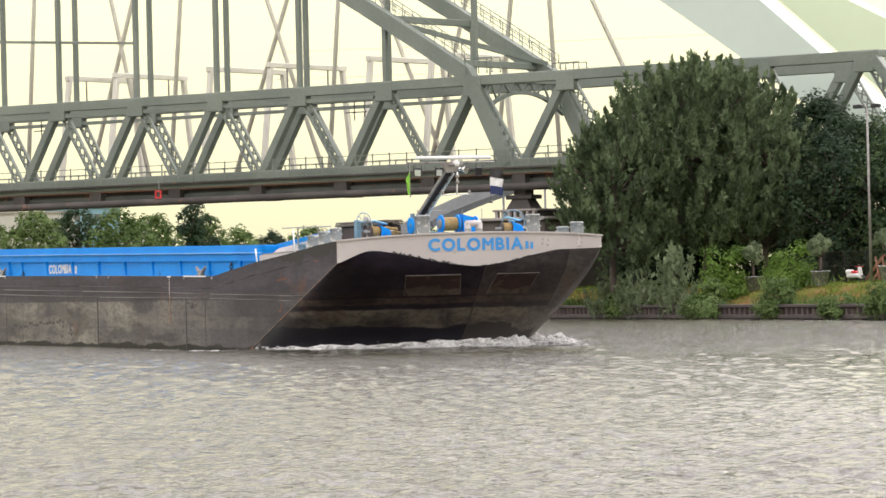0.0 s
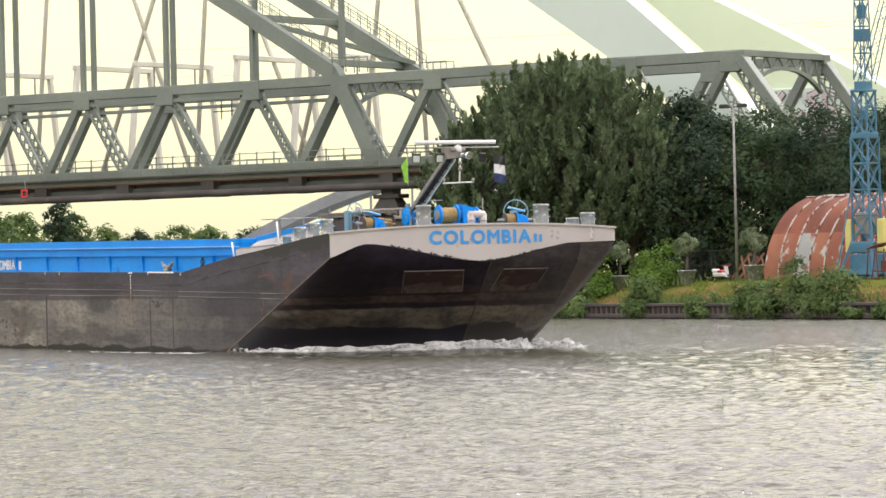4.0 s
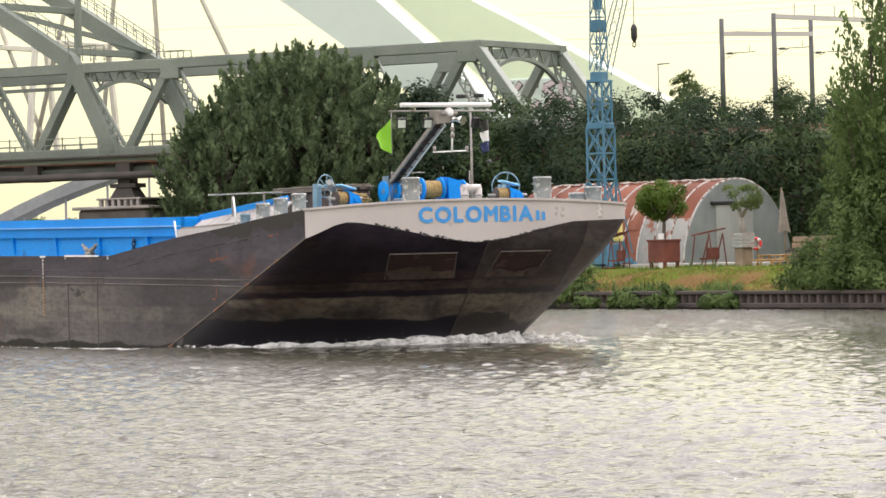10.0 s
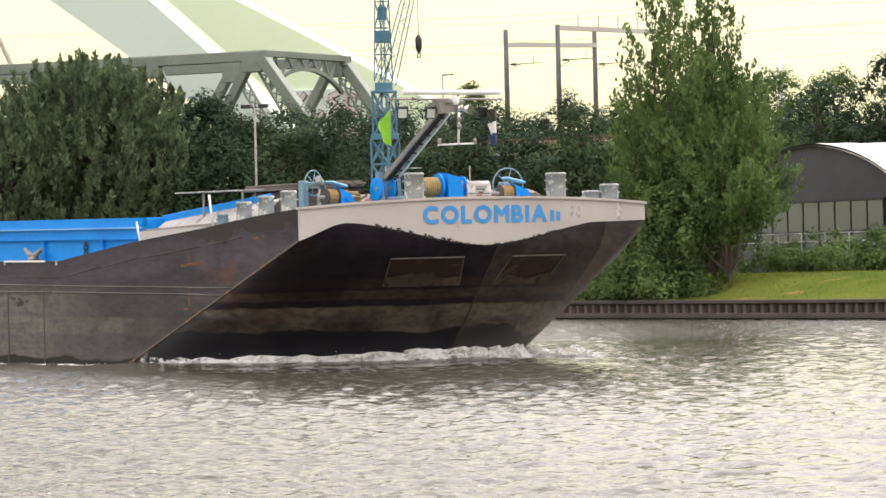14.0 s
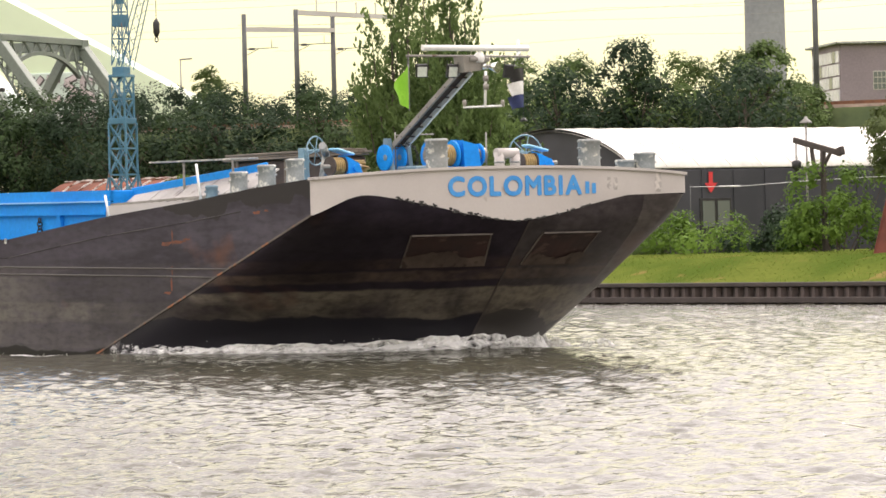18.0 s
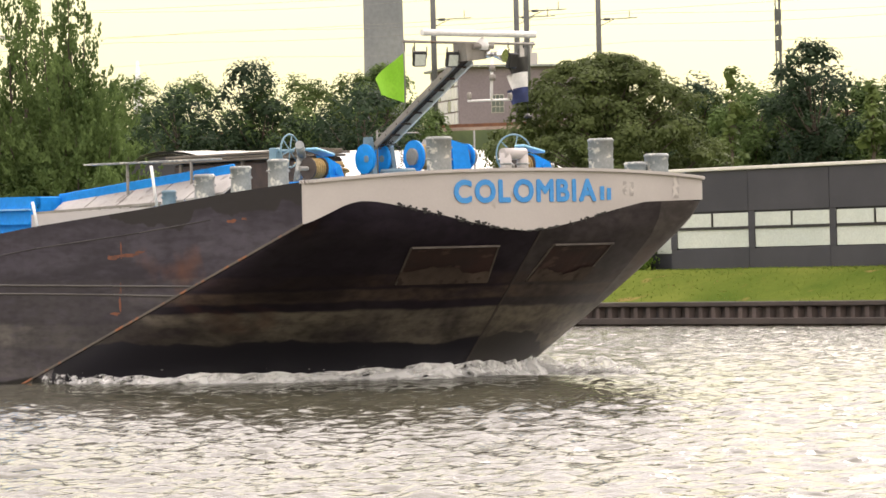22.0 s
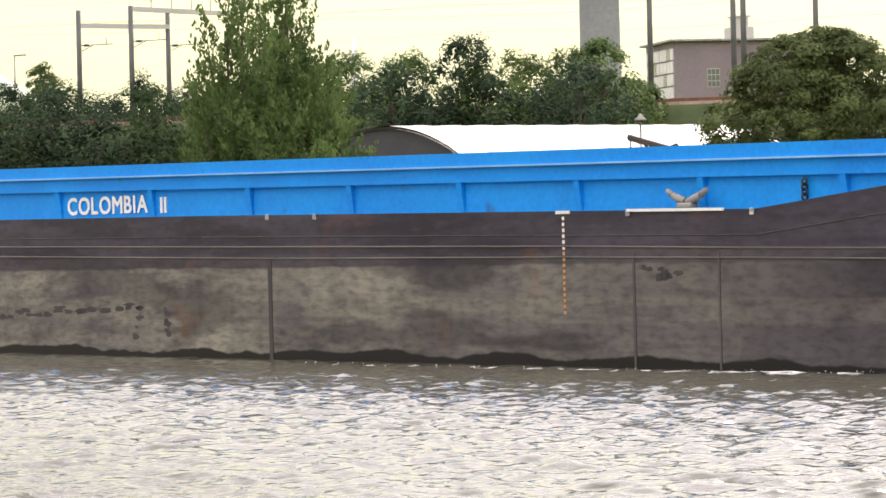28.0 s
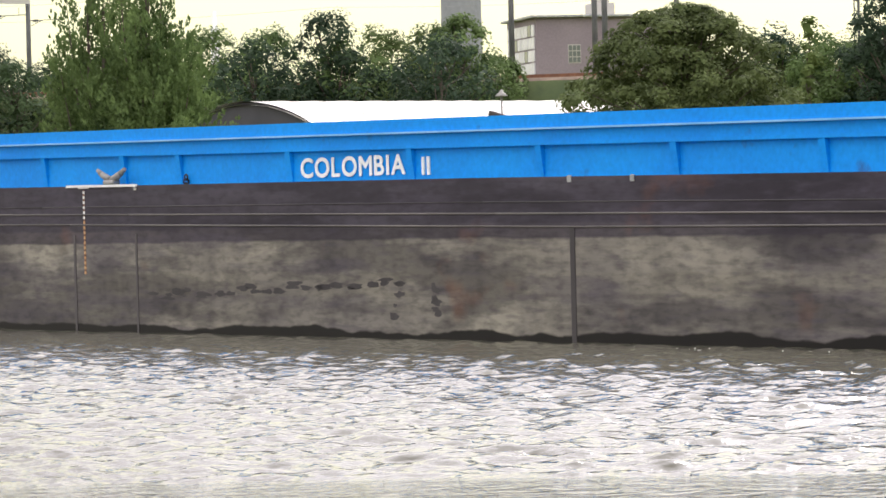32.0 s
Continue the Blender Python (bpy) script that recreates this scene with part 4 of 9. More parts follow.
def woods():
    # the broad tree before the bridge
    tree(*at_angle(24.35, 254), 2.0, 14.5, 8.5, LEAF_POPLAR, "tufted", 3.0, 92000, 0.14, 11, "broad dark green tree with a dense rounded crown")
    tree(*at_angle(23.0, 248), 2.0, 10.8, 4.2, LEAF_POPLAR, "tufted", 2.0, 26000, 0.14, 12, "lower dense green tree beside the broad one")
    tree(*at_angle(25.3, 251), 2.0, 10.6, 4.2, LEAF_POPLAR, "tufted", 3.0, 24000, 0.13, 15, "lower dense green tree grown into the broad one")
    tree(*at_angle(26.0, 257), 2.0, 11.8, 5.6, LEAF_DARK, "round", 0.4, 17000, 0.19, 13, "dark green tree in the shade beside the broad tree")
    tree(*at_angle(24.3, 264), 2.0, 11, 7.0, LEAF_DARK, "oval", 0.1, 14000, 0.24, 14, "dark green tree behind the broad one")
    # the slender tree at the water
    for x, y, h, R, n, k, lab in ((-155.6, 101.0, 16.6, 3.5, 15000, 21, "slender light green tree with an airy crown at the quay"), (-151.9, 101.2, 16.2, 3.9, 17000, 23, "slender light green tree with an airy crown at the quay"),
                                  (-150.3, 101.0, 11.6, 4.5, 17000, 22, "bushy light green young tree with silvery leaves by the water"), (-157.7, 101.6, 9.2, 2.6, 11000, 24, "bushy light green young tree beside the slender ones"),
                                  (-153.2, 100.3, 7.4, 3.6, 13000, 25, "bushy light green young tree beside the slender ones")):
        tree(x, y, 1.1, h, R * (1.12 if h > 11 else 1), LEAF_LIGHT, "leaders" if h > 11 else "loose", 2.4 if h > 11 else 0.5, int(1.2 * n), 0.14, k, lab, BARK, hollow=0.3)
    # the round tree by the cone
    tree(*at_angle(41.8, 176), 2.0, 9.9, 5.7, LEAF_BROWN, "sprays", 0.8, 60000, 0.115, 31, "round olive green tree behind the low office")
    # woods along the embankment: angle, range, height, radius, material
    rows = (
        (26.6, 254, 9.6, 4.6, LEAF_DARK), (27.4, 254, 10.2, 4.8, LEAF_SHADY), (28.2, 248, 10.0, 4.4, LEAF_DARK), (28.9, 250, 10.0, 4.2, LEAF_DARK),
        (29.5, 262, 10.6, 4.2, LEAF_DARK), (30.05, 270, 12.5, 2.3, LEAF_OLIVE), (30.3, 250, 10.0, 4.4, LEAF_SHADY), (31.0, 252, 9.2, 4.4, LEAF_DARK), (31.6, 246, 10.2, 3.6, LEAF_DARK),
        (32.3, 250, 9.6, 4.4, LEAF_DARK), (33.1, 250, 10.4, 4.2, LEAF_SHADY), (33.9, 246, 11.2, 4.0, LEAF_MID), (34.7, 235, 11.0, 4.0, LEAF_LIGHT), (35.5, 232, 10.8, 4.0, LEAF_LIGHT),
        (36.45, 220, 11.2, 3.3, LEAF_DARK), (37.2, 228, 10.4, 3.6, LEAF_OLIVE), (38.0, 226, 10.6, 3.4, LEAF_OLIVE), (38.45, 222, 11.2, 2.8, LEAF_LIGHT), (38.95, 228, 9.0, 2.8, LEAF_LIGHT),
        (43.1, 205, 8.2, 3.0, LEAF_OLIVE), (44.0, 200, 8.0, 3.0, LEAF_MID), (44.85, 196, 10.4, 2.6, LEAF_DARK), (45.5, 200, 8.2, 2.8, LEAF_MID), (46.5, 198, 10.3, 2.3, LEAF_MID), (47.3, 200, 9.5, 3.2, LEAF_DARK),
        (39.5, 216, 5.6, 2.6, LEAF_OLIVE), (40.1, 214, 5.2, 2.6, LEAF_OLIVE), (40.7, 215, 5.6, 2.6, LEAF_OLIVE), (41.4, 216, 6.0, 2.8, LEAF_OLIVE),
        (48.5, 200, 9.5, 3.6, LEAF_MID), (50.0, 200, 9.0, 4.0, LEAF_DARK),
    )
    for i, (a, r, h, R, m) in enumerate(rows):
        tree(*at_angle(a, r), 2.0, h * 1.08, R * 1.08, m, "round" if i % 3 else "oval", 0.2, 17000, 0.115, 100 + i, "dense green tree in the row before the railway", group="trees before the railway")
    for i in range(30):
        a = 26.3 + 0.8 * i
        if 39.0 < a < 43:
            continue
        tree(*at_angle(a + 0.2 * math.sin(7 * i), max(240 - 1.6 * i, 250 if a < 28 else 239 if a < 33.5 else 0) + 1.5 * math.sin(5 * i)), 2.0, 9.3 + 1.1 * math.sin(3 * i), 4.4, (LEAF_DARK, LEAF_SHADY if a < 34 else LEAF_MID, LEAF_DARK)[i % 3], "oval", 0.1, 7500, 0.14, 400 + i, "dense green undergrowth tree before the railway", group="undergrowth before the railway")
    for i, (a, r, h, R) in enumerate(((43.65, 190, 9.6, 0.75), (45.75, 190, 9.2, 0.8), (44.2, 215, 8.6, 0.8))):
        tree(*at_angle(a, r), 2.0, h, R, LEAF_OLIVE, "pillar", 1.0, 900, 0.2, 150 + i, "thin upright young tree", group="thin trees")
    # far trees past the bridge
    far = ((13.6, 640, 13, 6), (14.35, 560, 12, 6), (15.0, 600, 13.5, 6.5), (15.6, 560, 12, 6), (16.1, 580, 12, 5), (16.72, 620, 14.5, 4.2), (16.9, 640, 13, 4), (17.35, 700, 11, 6), (17.85, 720, 10.5, 5),
           (18.5, 760, 12, 7), (18.95, 780, 12, 6), (19.6, 800, 11.5, 7), (20.3, 820, 11.5, 7), (20.9, 800, 11, 7))
    for i, (a, r, h, R) in enumerate(far):
        tree(*at_angle(a, r), 1.5, h, R, (LEAF_MID, LEAF_LIGHT, LEAF_DARK)[i % 3], "round", 0.3, 5000, 0.32, 200 + i, "distant green tree past the bridge", group="distant trees")


def bank_bushes():
    rows = (
        # x, y, w, h, material, n, label
        (-230.6, 97.5, 2.6, 3.4, LEAF_SILVER, 2600, "silvery willow bush at the waterline"), (-225.8, 97.5, 2.8, 4.0, LEAF_SILVER, 3400, "silvery willow bush at the waterline"), (-228.2, 97.5, 2.4, 2.4, LEAF_LIGHT, 2000, "low green bush over the quay"),
        (-220.0, 97.6, 4.0, 4.7, LEAF_SILVER, 5200, "tall silvery willow bush at the waterline"), (-214.6, 97.5, 4.2, 2.7, LEAF_LIGHT, 3600, "low light green bush over the quay"),
        (-217.0, 99.4, 2.5, 3.8, LEAF_FRESH, 4200, "fresh green leafy bush on the bank"), (-210.1, 101.0, 2.3, 3.3, LEAF_FRESH, 3600, "fresh green rounded bush on the bank"),
        (-205.0, 97.5, 1.3, 2.85, LEAF_MID, 2400, "dark green bush over the quay"),
        (-190.4, 97.6, 3.4, 2.7, LEAF_MID, 3600, "green bush hanging over the quay"), (-185.4, 97.6, 3.6, 3.6, LEAF_LIGHT, 4400, "tall green bush at the quay before the crane"), (-181.2, 97.6, 3.0, 3.2, LEAF_LIGHT, 3400, "tall green bush at the quay before the crane"),
        (-196.6, 97.5, 1.8, 1.7, LEAF_LIGHT, 1500, "green bush hanging over the quay"), (-174.2, 97.25, 3.2, 1.25, LEAF_MID, 2600, "low dark weeds hanging over the quay"), (-169.8, 97.25, 2.6, 1.35, LEAF_MID, 2200, "low dark weeds hanging over the quay"), (-164.0, 97.25, 3.2, 1.2, LEAF_MID, 2400, "low dark weeds hanging over the quay"), (-178.0, 97.25, 1.6, 1.0, LEAF_MID, 1200, "low dark weeds hanging over the quay"),
        (-157.6, 98.8, 4.6, 3.3, LEAF_MID, 3400, "dark bush under the slender tree"), (-152.8, 98.3, 5.0, 3.2, LEAF_LIGHT, 3400, "bush at the foot of the slender tree"),
        (-154.5, 107.5, 5.0, 2.1, LEAF_LIGHT, 3000, "low green hedge bush before the shed"), (-150, 107.3, 4.6, 2.4, LEAF_LIGHT, 3000, "low green hedge bush before the shed"),
        (-146, 107.5, 4.4, 2.5, LEAF_LIGHT, 3000, "low green hedge bush before the shed"), (-141, 107, 6.0, 2.7, LEAF_FRESH, 2600, "rounded bright green bush on the lawn"),
        (-134.8, 107.4, 4.6, 2.5, LEAF_DARK, 3600, "dark green hedge bush on the lawn"), (-129.7, 106.8, 5.0, 4.3, LEAF_FRESH, 4800, "large bright green bush beside the steel cone"),
        (-124.4, 107.6, 3.2, 3.7, LEAF_FRESH, 3000, "bright green bush behind the steel cone"), (-119.8, 106.4, 4.4, 3.9, LEAF_FRESH, 4200, "bright green bush by the office wall"),
        (-161.5, 106, 4.6, 3.0, LEAF_LIGHT, 2200, "green bush beside the shed"),
    )
    for i, (x, y, w, h, m, n, lab) in enumerate(rows):
        d = y - BANK
        low = d < 0.3
        bush(x, y, 0.1 if low else ground_z(x, d) - 0.1, w, h, m, n, 0.11, 300 + i, lab, depth=None if x > -160 else (min(w, 1.6) if low else w))


def tub_trees():
    """Pale round olive trees on short trunks, each in a tub."""
    for i, (x, y) in enumerate(((-216.6, 101.4), (-208.3, 102.0), (-200.3, 102.5))):
        t = thing("potted_olive", "pale grey-green round olive tree in a grey tub", "potted tree", "olive trees in tubs", at=pose(x, y, ground_z(x, y - BANK)))
        g = Geo()
        g.lathe((0, 0, 0), [(0.42, 0), (0.55, 0.85), (0.6, 0.85), (0.6, 0.92), (0.5, 0.9)], 16)
        part("tub", g, BOLLARD, t, "grey round tub")
        g = Geo()
        g.cyl((0, 0, 0.8), (0.1, 0, 1.75), 0.11, 0.08, 8)
        for k in range(6):
            g.cyl((0.1, 0, 1.7), (0.1 + 0.55 * math.cos(k), 0.55 * math.sin(k), 2.35), 0.045, 0.015, 5)
        part("trunk", g, BARK, t)
        r = random.Random(60 + i)
        blobs = []
        while len(blobs) < 24:
            q = (r.uniform(-1, 1), r.uniform(-1, 1), r.uniform(-0.8, 0.9))
            if q[0] ** 2 + q[1] ** 2 + q[2] ** 2 < 1.0:
                blobs.append((0.66 * q[0], 0.66 * q[1], 2.4 + 0.66 * q[2], 0.28, 0.9))
        part("crown", crown_mesh("crown", blobs, 3000, 0.06, LEAF_SILVER, 600 + i), None, t)


woods()
bank_bushes()
tub_trees()


# ---- the old railway bridge: arch over a stiffening truss ----
PANEL = 8.242
A_END, A_FOOT = -132.6, -163.75
Z_TOP, Z_BOT = 17.18, 11.05
T_ANG = radians(58.14)
T_N, T_A = Vector((-math.cos(T_ANG), math.sin(T_ANG), 0)), Vector((math.sin(T_ANG), math.cos(T_ANG), 0))


def tp(a, b, z):
    """A point of the old bridge: a along it, b across it, from the near truss."""
    return T_N * (220.0 + b) + T_A * a + Vector((0, 0, z))


def arch_z(a):
    """Centre line of the arch rib."""
    if a > -167.05:
        return Z_BOT + (A_FOOT - a) * 1.955
    d = -167.05 - a
    return 17.5 + 0.61 * d - 0.0022 * d * d


def lattice(g, p, q, w, h, n):
    """A laced strut: two flats and a zigzag between them."""
    p, q = Vector(p), Vector(q)
    x = (q - p).normalized()
    y = T_N.cross(x).normalized()
    for s in (-1, 1):
        g.beam(p + y * (s * w / 2), q + y * (s * w / 2), 0.13, h, 0, up=T_N)
    for i in range(n):
        a, b = p.lerp(q, i / n), p.lerp(q, (i + 1) / n)
        s = 1 if i % 2 else -1
        g.beam(a + y * (s * w / 2), b - y * (s * w / 2), 0.08, 0.1)
        g.beam(a - y * (s * w / 2), b + y * (s * w / 2), 0.08, 0.1)


def old_bridge():
    br = thing("railway_bridge", "grey-green riveted steel railway bridge with a truss and an arch", "bridge")
    k0, k1 = -16, 3
    tops = [-158.43 + PANEL * k for k in range(k0, k1 + 1)]
    for b, side in ((0.0, "near"), (10.76, "far")):
        truss = new("truss")
        truss.parent = br
        g = Geo()
        g.beam(tp(tops[0], b, Z_TOP), tp(A_END, b, Z_TOP), 0.65, 0.72, 0.04)
        g.beam(tp(tops[0], b, Z_TOP - 0.75), tp(-176, b, Z_TOP - 0.75), 0.5, 0.25)
        part("top_chord", g, BRIDGE, truss)
        g = Geo()
        g.beam(tp(tops[0], b, Z_BOT), tp(A_END + 4, b, Z_BOT), 0.7, 0.7, 0.04)
        part("bottom_chord", g, BRIDGE, truss)
        for k, a in enumerate(tops):
            if a < A_END:
                g = Geo()
                g.beam(tp(a - 0.78, b, Z_TOP - 0.4), tp(a + 0.78, b, Z_TOP - 0.4), 0.72, 1.4, 0.05)
                part("gusset", g, BRIDGE, truss)
            if a - PANEL / 2 > -300:
                g = Geo()
                g.beam(tp(a - 0.3, b, Z_TOP - 0.4), tp(a - PANEL / 2 + 0.2, b, Z_BOT), 0.6, 0.6, 0.03, up=T_N)
                part("diagonal", g, BRIDGE, truss)
            if a + PANEL / 2 < A_END + 4:
                g = Geo()
                lattice(g, tp(a + 0.3, b, Z_TOP - 0.4), tp(a + PANEL / 2 - 0.2, b, Z_BOT), 0.62, 0.25, 9)
                part("laced_diagonal", g, BRIDGE, truss)
            if a < -170:
                g = Geo()
                g.beam(tp(a, b, Z_TOP + 0.3), tp(a, b, arch_z(a)), 0.36, 0.36, 0.02, up=T_A)
                part("hanger", g, BRIDGE, truss)
        # arch rib with its walkway
        g = Geo()
        pts = [A_FOOT, -165.0, -166.3, -167.4, -168.8] + [-171 - 3.0 * i for i in range(44)]
        rows = []
        for a in pts:
            z, dz = arch_z(a), arch_z(a - 0.5) - arch_z(a + 0.5)
            nx = Vector((0, 0, 1)) + T_A * dz
            nx.normalize()
            o = tp(a, b, z)
            dep = 0.57
            rows.append([o + T_N * s * 0.4 + nx * u * dep for s, u in ((-1, -1), (-1, 1), (1, 1), (1, -1))])
        g.grid(rows, False, True)
        part("arch_rib", g, BRIDGE, truss)
        g = Geo()
        for i in range(34):
            a = A_FOOT - 3.5 - 0.9 * i
            z = arch_z(a) + 0.8
            z2 = arch_z(a - 0.9) + 0.8
            for s in (-0.45, 0.45):
                g.beam(tp(a, b + s, z), tp(a, b + s, z + 1.0), 0.05, 0.05)
                g.beam(tp(a, b + s, z + 1.0), tp(a - 0.9, b + s, z2 + 1.0), 0.05, 0.05)
                g.beam(tp(a, b + s, z + 0.5), tp(a - 0.9, b + s, z2 + 0.5), 0.04, 0.04)
        for s in (-0.5, 0.5):
            for da in (0, 1.2, 2.4):
                g.beam(tp(A_FOOT - 3.4 + da, b + s, Z_TOP + 0.5), tp(A_FOOT - 3.4 + da, b + s, Z_TOP + 1.6), 0.06, 0.06)
            g.beam(tp(A_FOOT - 3.4, b + s, Z_TOP + 1.6), tp(A_FOOT - 1.0, b + s, Z_TOP + 1.6), 0.06, 0.06)
        part("handrail", g, BRIDGE, truss)
    # cross members between the arches and the portals
    for a in (-168.9, -175.0, -184, -200.2, -216.7, -233):
        g = Geo()
        z = arch_z(a)
        g.beam(tp(a, 0, z), tp(a, 11, z), 0.4, 0.5, 0.03)
        part("arch_brace", g, BRIDGE, br)
    g = Geo()
    g.beam(tp(-175.7, 0, arch_z(-175.7) - 0.3), tp(-168.0, 10.76, arch_z(-168.0) + 0.7), 0.35, 0.35)
    part("wind_brace", g, BRIDGE, br)
    g = Geo()
    g.beam(tp(-170.4, 5.0, 18.6), tp(-170.4, 5.0, 24.5), 0.35, 0.35, up=T_A)
    part("brace_post", g, BRIDGE, br)
    for a, nm in ((-132.9, "portal"), (-166.4, "portal")):
        g = Geo()
        g.beam(tp(a, 0.3, Z_TOP + 0.15), tp(a, 11.4, Z_TOP + 0.15), 0.5, 0.45, 0.03)
        prev = None
        for i in range(13):
            b = 0.6 + 9.8 * i / 12
            z = Z_TOP - 0.75 - 1.5 * abs(2 * i / 12 - 1) ** 2.2
            if prev is not None:
                g.beam(tp(a, *prev), tp(a, b, z), 0.3, 0.25)
                if i % 2:
                    g.beam(tp(a, *prev), tp(a, b, Z_TOP), 0.12, 0.14)
                else:
                    g.beam(tp(a, prev[0], Z_TOP), tp(a, b, z), 0.12, 0.14)
            prev = (b, z)
        part(nm, g, BRIDGE, br)
    # end posts
    for b in (0.0, 11.0):
        g = Geo()
        g.beam(tp(A_END - 0.4, b, Z_TOP - 0.2), tp(A_END + 4.2, b, Z_BOT), 0.7, 0.85, 0.04, up=T_N)
        part("end_post", g, BRIDGE, br)
    # floor
    g = Geo()
    g.beam(tp(-300, -0.2, 10.55), tp(-127, -0.2, 10.55), 0.6, 0.42, 0.02)
    part("floor_edge", g, BRIDGE, br)
    g = Geo()
    g.beam(tp(-300, -0.45, 10.3), tp(-127, -0.45, 10.3), 0.1, 0.1)
    part("rust_edge", g, RUST_BROWN, br, "rusty lower flange of the floor edge")
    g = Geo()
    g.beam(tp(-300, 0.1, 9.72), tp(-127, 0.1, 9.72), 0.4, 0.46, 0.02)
    part("lower_girder", g, BRIDGE_LOW_SHADED, br)
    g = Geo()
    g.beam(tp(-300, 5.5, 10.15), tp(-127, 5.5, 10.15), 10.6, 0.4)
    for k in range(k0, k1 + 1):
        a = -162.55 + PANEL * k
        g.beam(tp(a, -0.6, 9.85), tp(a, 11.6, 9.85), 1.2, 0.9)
    part("floor", g, BRIDGE_SHADE, br)
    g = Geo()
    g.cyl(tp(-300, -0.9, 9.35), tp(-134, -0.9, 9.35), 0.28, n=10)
    part("pipe", g, BRIDGE_SHADE, br, "dark pipe slung under the bridge floor")
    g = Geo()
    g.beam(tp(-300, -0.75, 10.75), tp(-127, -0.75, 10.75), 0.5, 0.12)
    part("walkway", g, BRIDGE_SHADE, br)
    # tie bar between the hangers
    g = Geo()
    g.beam(tp(-222, 0, 23.2), tp(-199.8, 0, 21.8), 0.2, 0.2, 0.02)
    part("tie_bar", g, BRIDGE, br)
    # railing
    g = Geo()
    for b, z in ((-0.95, 10.8), (11.9, 10.8)):
        i = 0
        while -262 + 1.6 * i < -128:
            a = -262 + 1.6 * i
            g.beam(tp(a, b, z), tp(a, b, z + 1.45), 0.08, 0.08)
            i += 1
        for dz in (0.45, 0.9, 1.35):
            g.beam(tp(-262, b, z + dz), tp(-128, b, z + dz), 0.05, 0.05)
    part("railing", g, BRIDGE, br)
    # navigation board hung from the floor
    g = Geo()
    g.cyl(tp(-196.7, -1.0, 11.0), tp(-196.7, -1.0, 9.5), 0.04)
    part("board_rod", g, BRIDGE, br)
    g = Geo()
    for p, q in (((-0.26, 0.26), (0.26, 0.26)), ((-0.26, -0.26), (0.26, -0.26)), ((-0.26, -0.3), (-0.26, 0.3)), ((0.26, -0.3), (0.26, 0.3))):
        g.beam(tp(-196.7 + p[0], -1.1, 9.93 + p[1]), tp(-196.7 + q[0], -1.1, 9.93 + q[1]), 0.06, 0.12, up=T_A if p[0] == q[0] else (0, 0, 1))
    part("navigation_board", g, RED, br, "red square navigation board with an open middle")
    # pier on the bank: a stepped stone base, a parapet and a short shaft under each bearing
    g = Geo()
    g.beam(tp(-166.0, 5.2, 1.0), tp(-159.8, 5.2, 1.0), 13.4, 11.9, 0.2)
    part("pier", g, STONE_DARK, br, "stone bridge pier on the bank")
    g = Geo()
    g.beam(tp(-166.3, 5.2, 7.05), tp(-159.5, 5.2, 7.05), 13.9, 0.22, 0.05)
    g.beam(tp(-164.6, 5.2, 7.68), tp(-160.7, 5.2, 7.68), 12.6, 0.14, 0.04)
    part("coping", g, CONCRETE, br, "pale stone copings")
    for k in range(7):
        g = Geo()
        g.beam(tp(-164.4 + 0.55 * k, -0.9, 7.38), tp(-164.15 + 0.55 * k, -0.9, 7.38), 0.3, 0.5, 0.02)
        part("baluster", g, CONCRETE, br)
    g = Geo()
    g.beam(tp(-164.2, 5.4, 7.35), tp(-161.0, 5.4, 7.35), 11.6, 0.6, 0.02)
    part("pier_step", g, STONE_DARK, br)
    for b in (0.0, 10.76):
        g = Geo()
        g.hexa([tp(-163.7, b - 0.7, 7.7), tp(-161.4, b - 0.7, 7.7), tp(-161.4, b + 0.7, 7.7), tp(-163.7, b + 0.7, 7.7), tp(-163.2, b - 0.5, 8.5), tp(-161.9, b - 0.5, 8.5), tp(-161.9, b + 0.5, 8.5), tp(-163.2, b + 0.5, 8.5)])
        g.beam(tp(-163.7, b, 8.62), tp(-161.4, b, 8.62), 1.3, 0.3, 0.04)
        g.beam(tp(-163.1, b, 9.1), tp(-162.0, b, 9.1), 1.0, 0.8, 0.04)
        part("bearing", g, BRIDGE_SHADE, br)
    # overhead line holders inside the truss
    for a in (-182.6, -215.0):
        g = Geo()
        g.beam(tp(a + 2.2, 3, Z_TOP - 0.8), tp(a + 2.2, 3, Z_TOP - 2.2), 0.07, 0.07)
        g.beam(tp(a + 1.4, 3, Z_TOP - 1.6), tp(a + 3.4, 3, Z_TOP - 1.6), 0.07, 0.07)
        g.beam(tp(a + 3.2, 3, Z_TOP - 0.8), tp(a + 3.2, 3, Z_TOP - 2.0), 0.07, 0.07)
        part("wire_holder", g, BLACK, br)


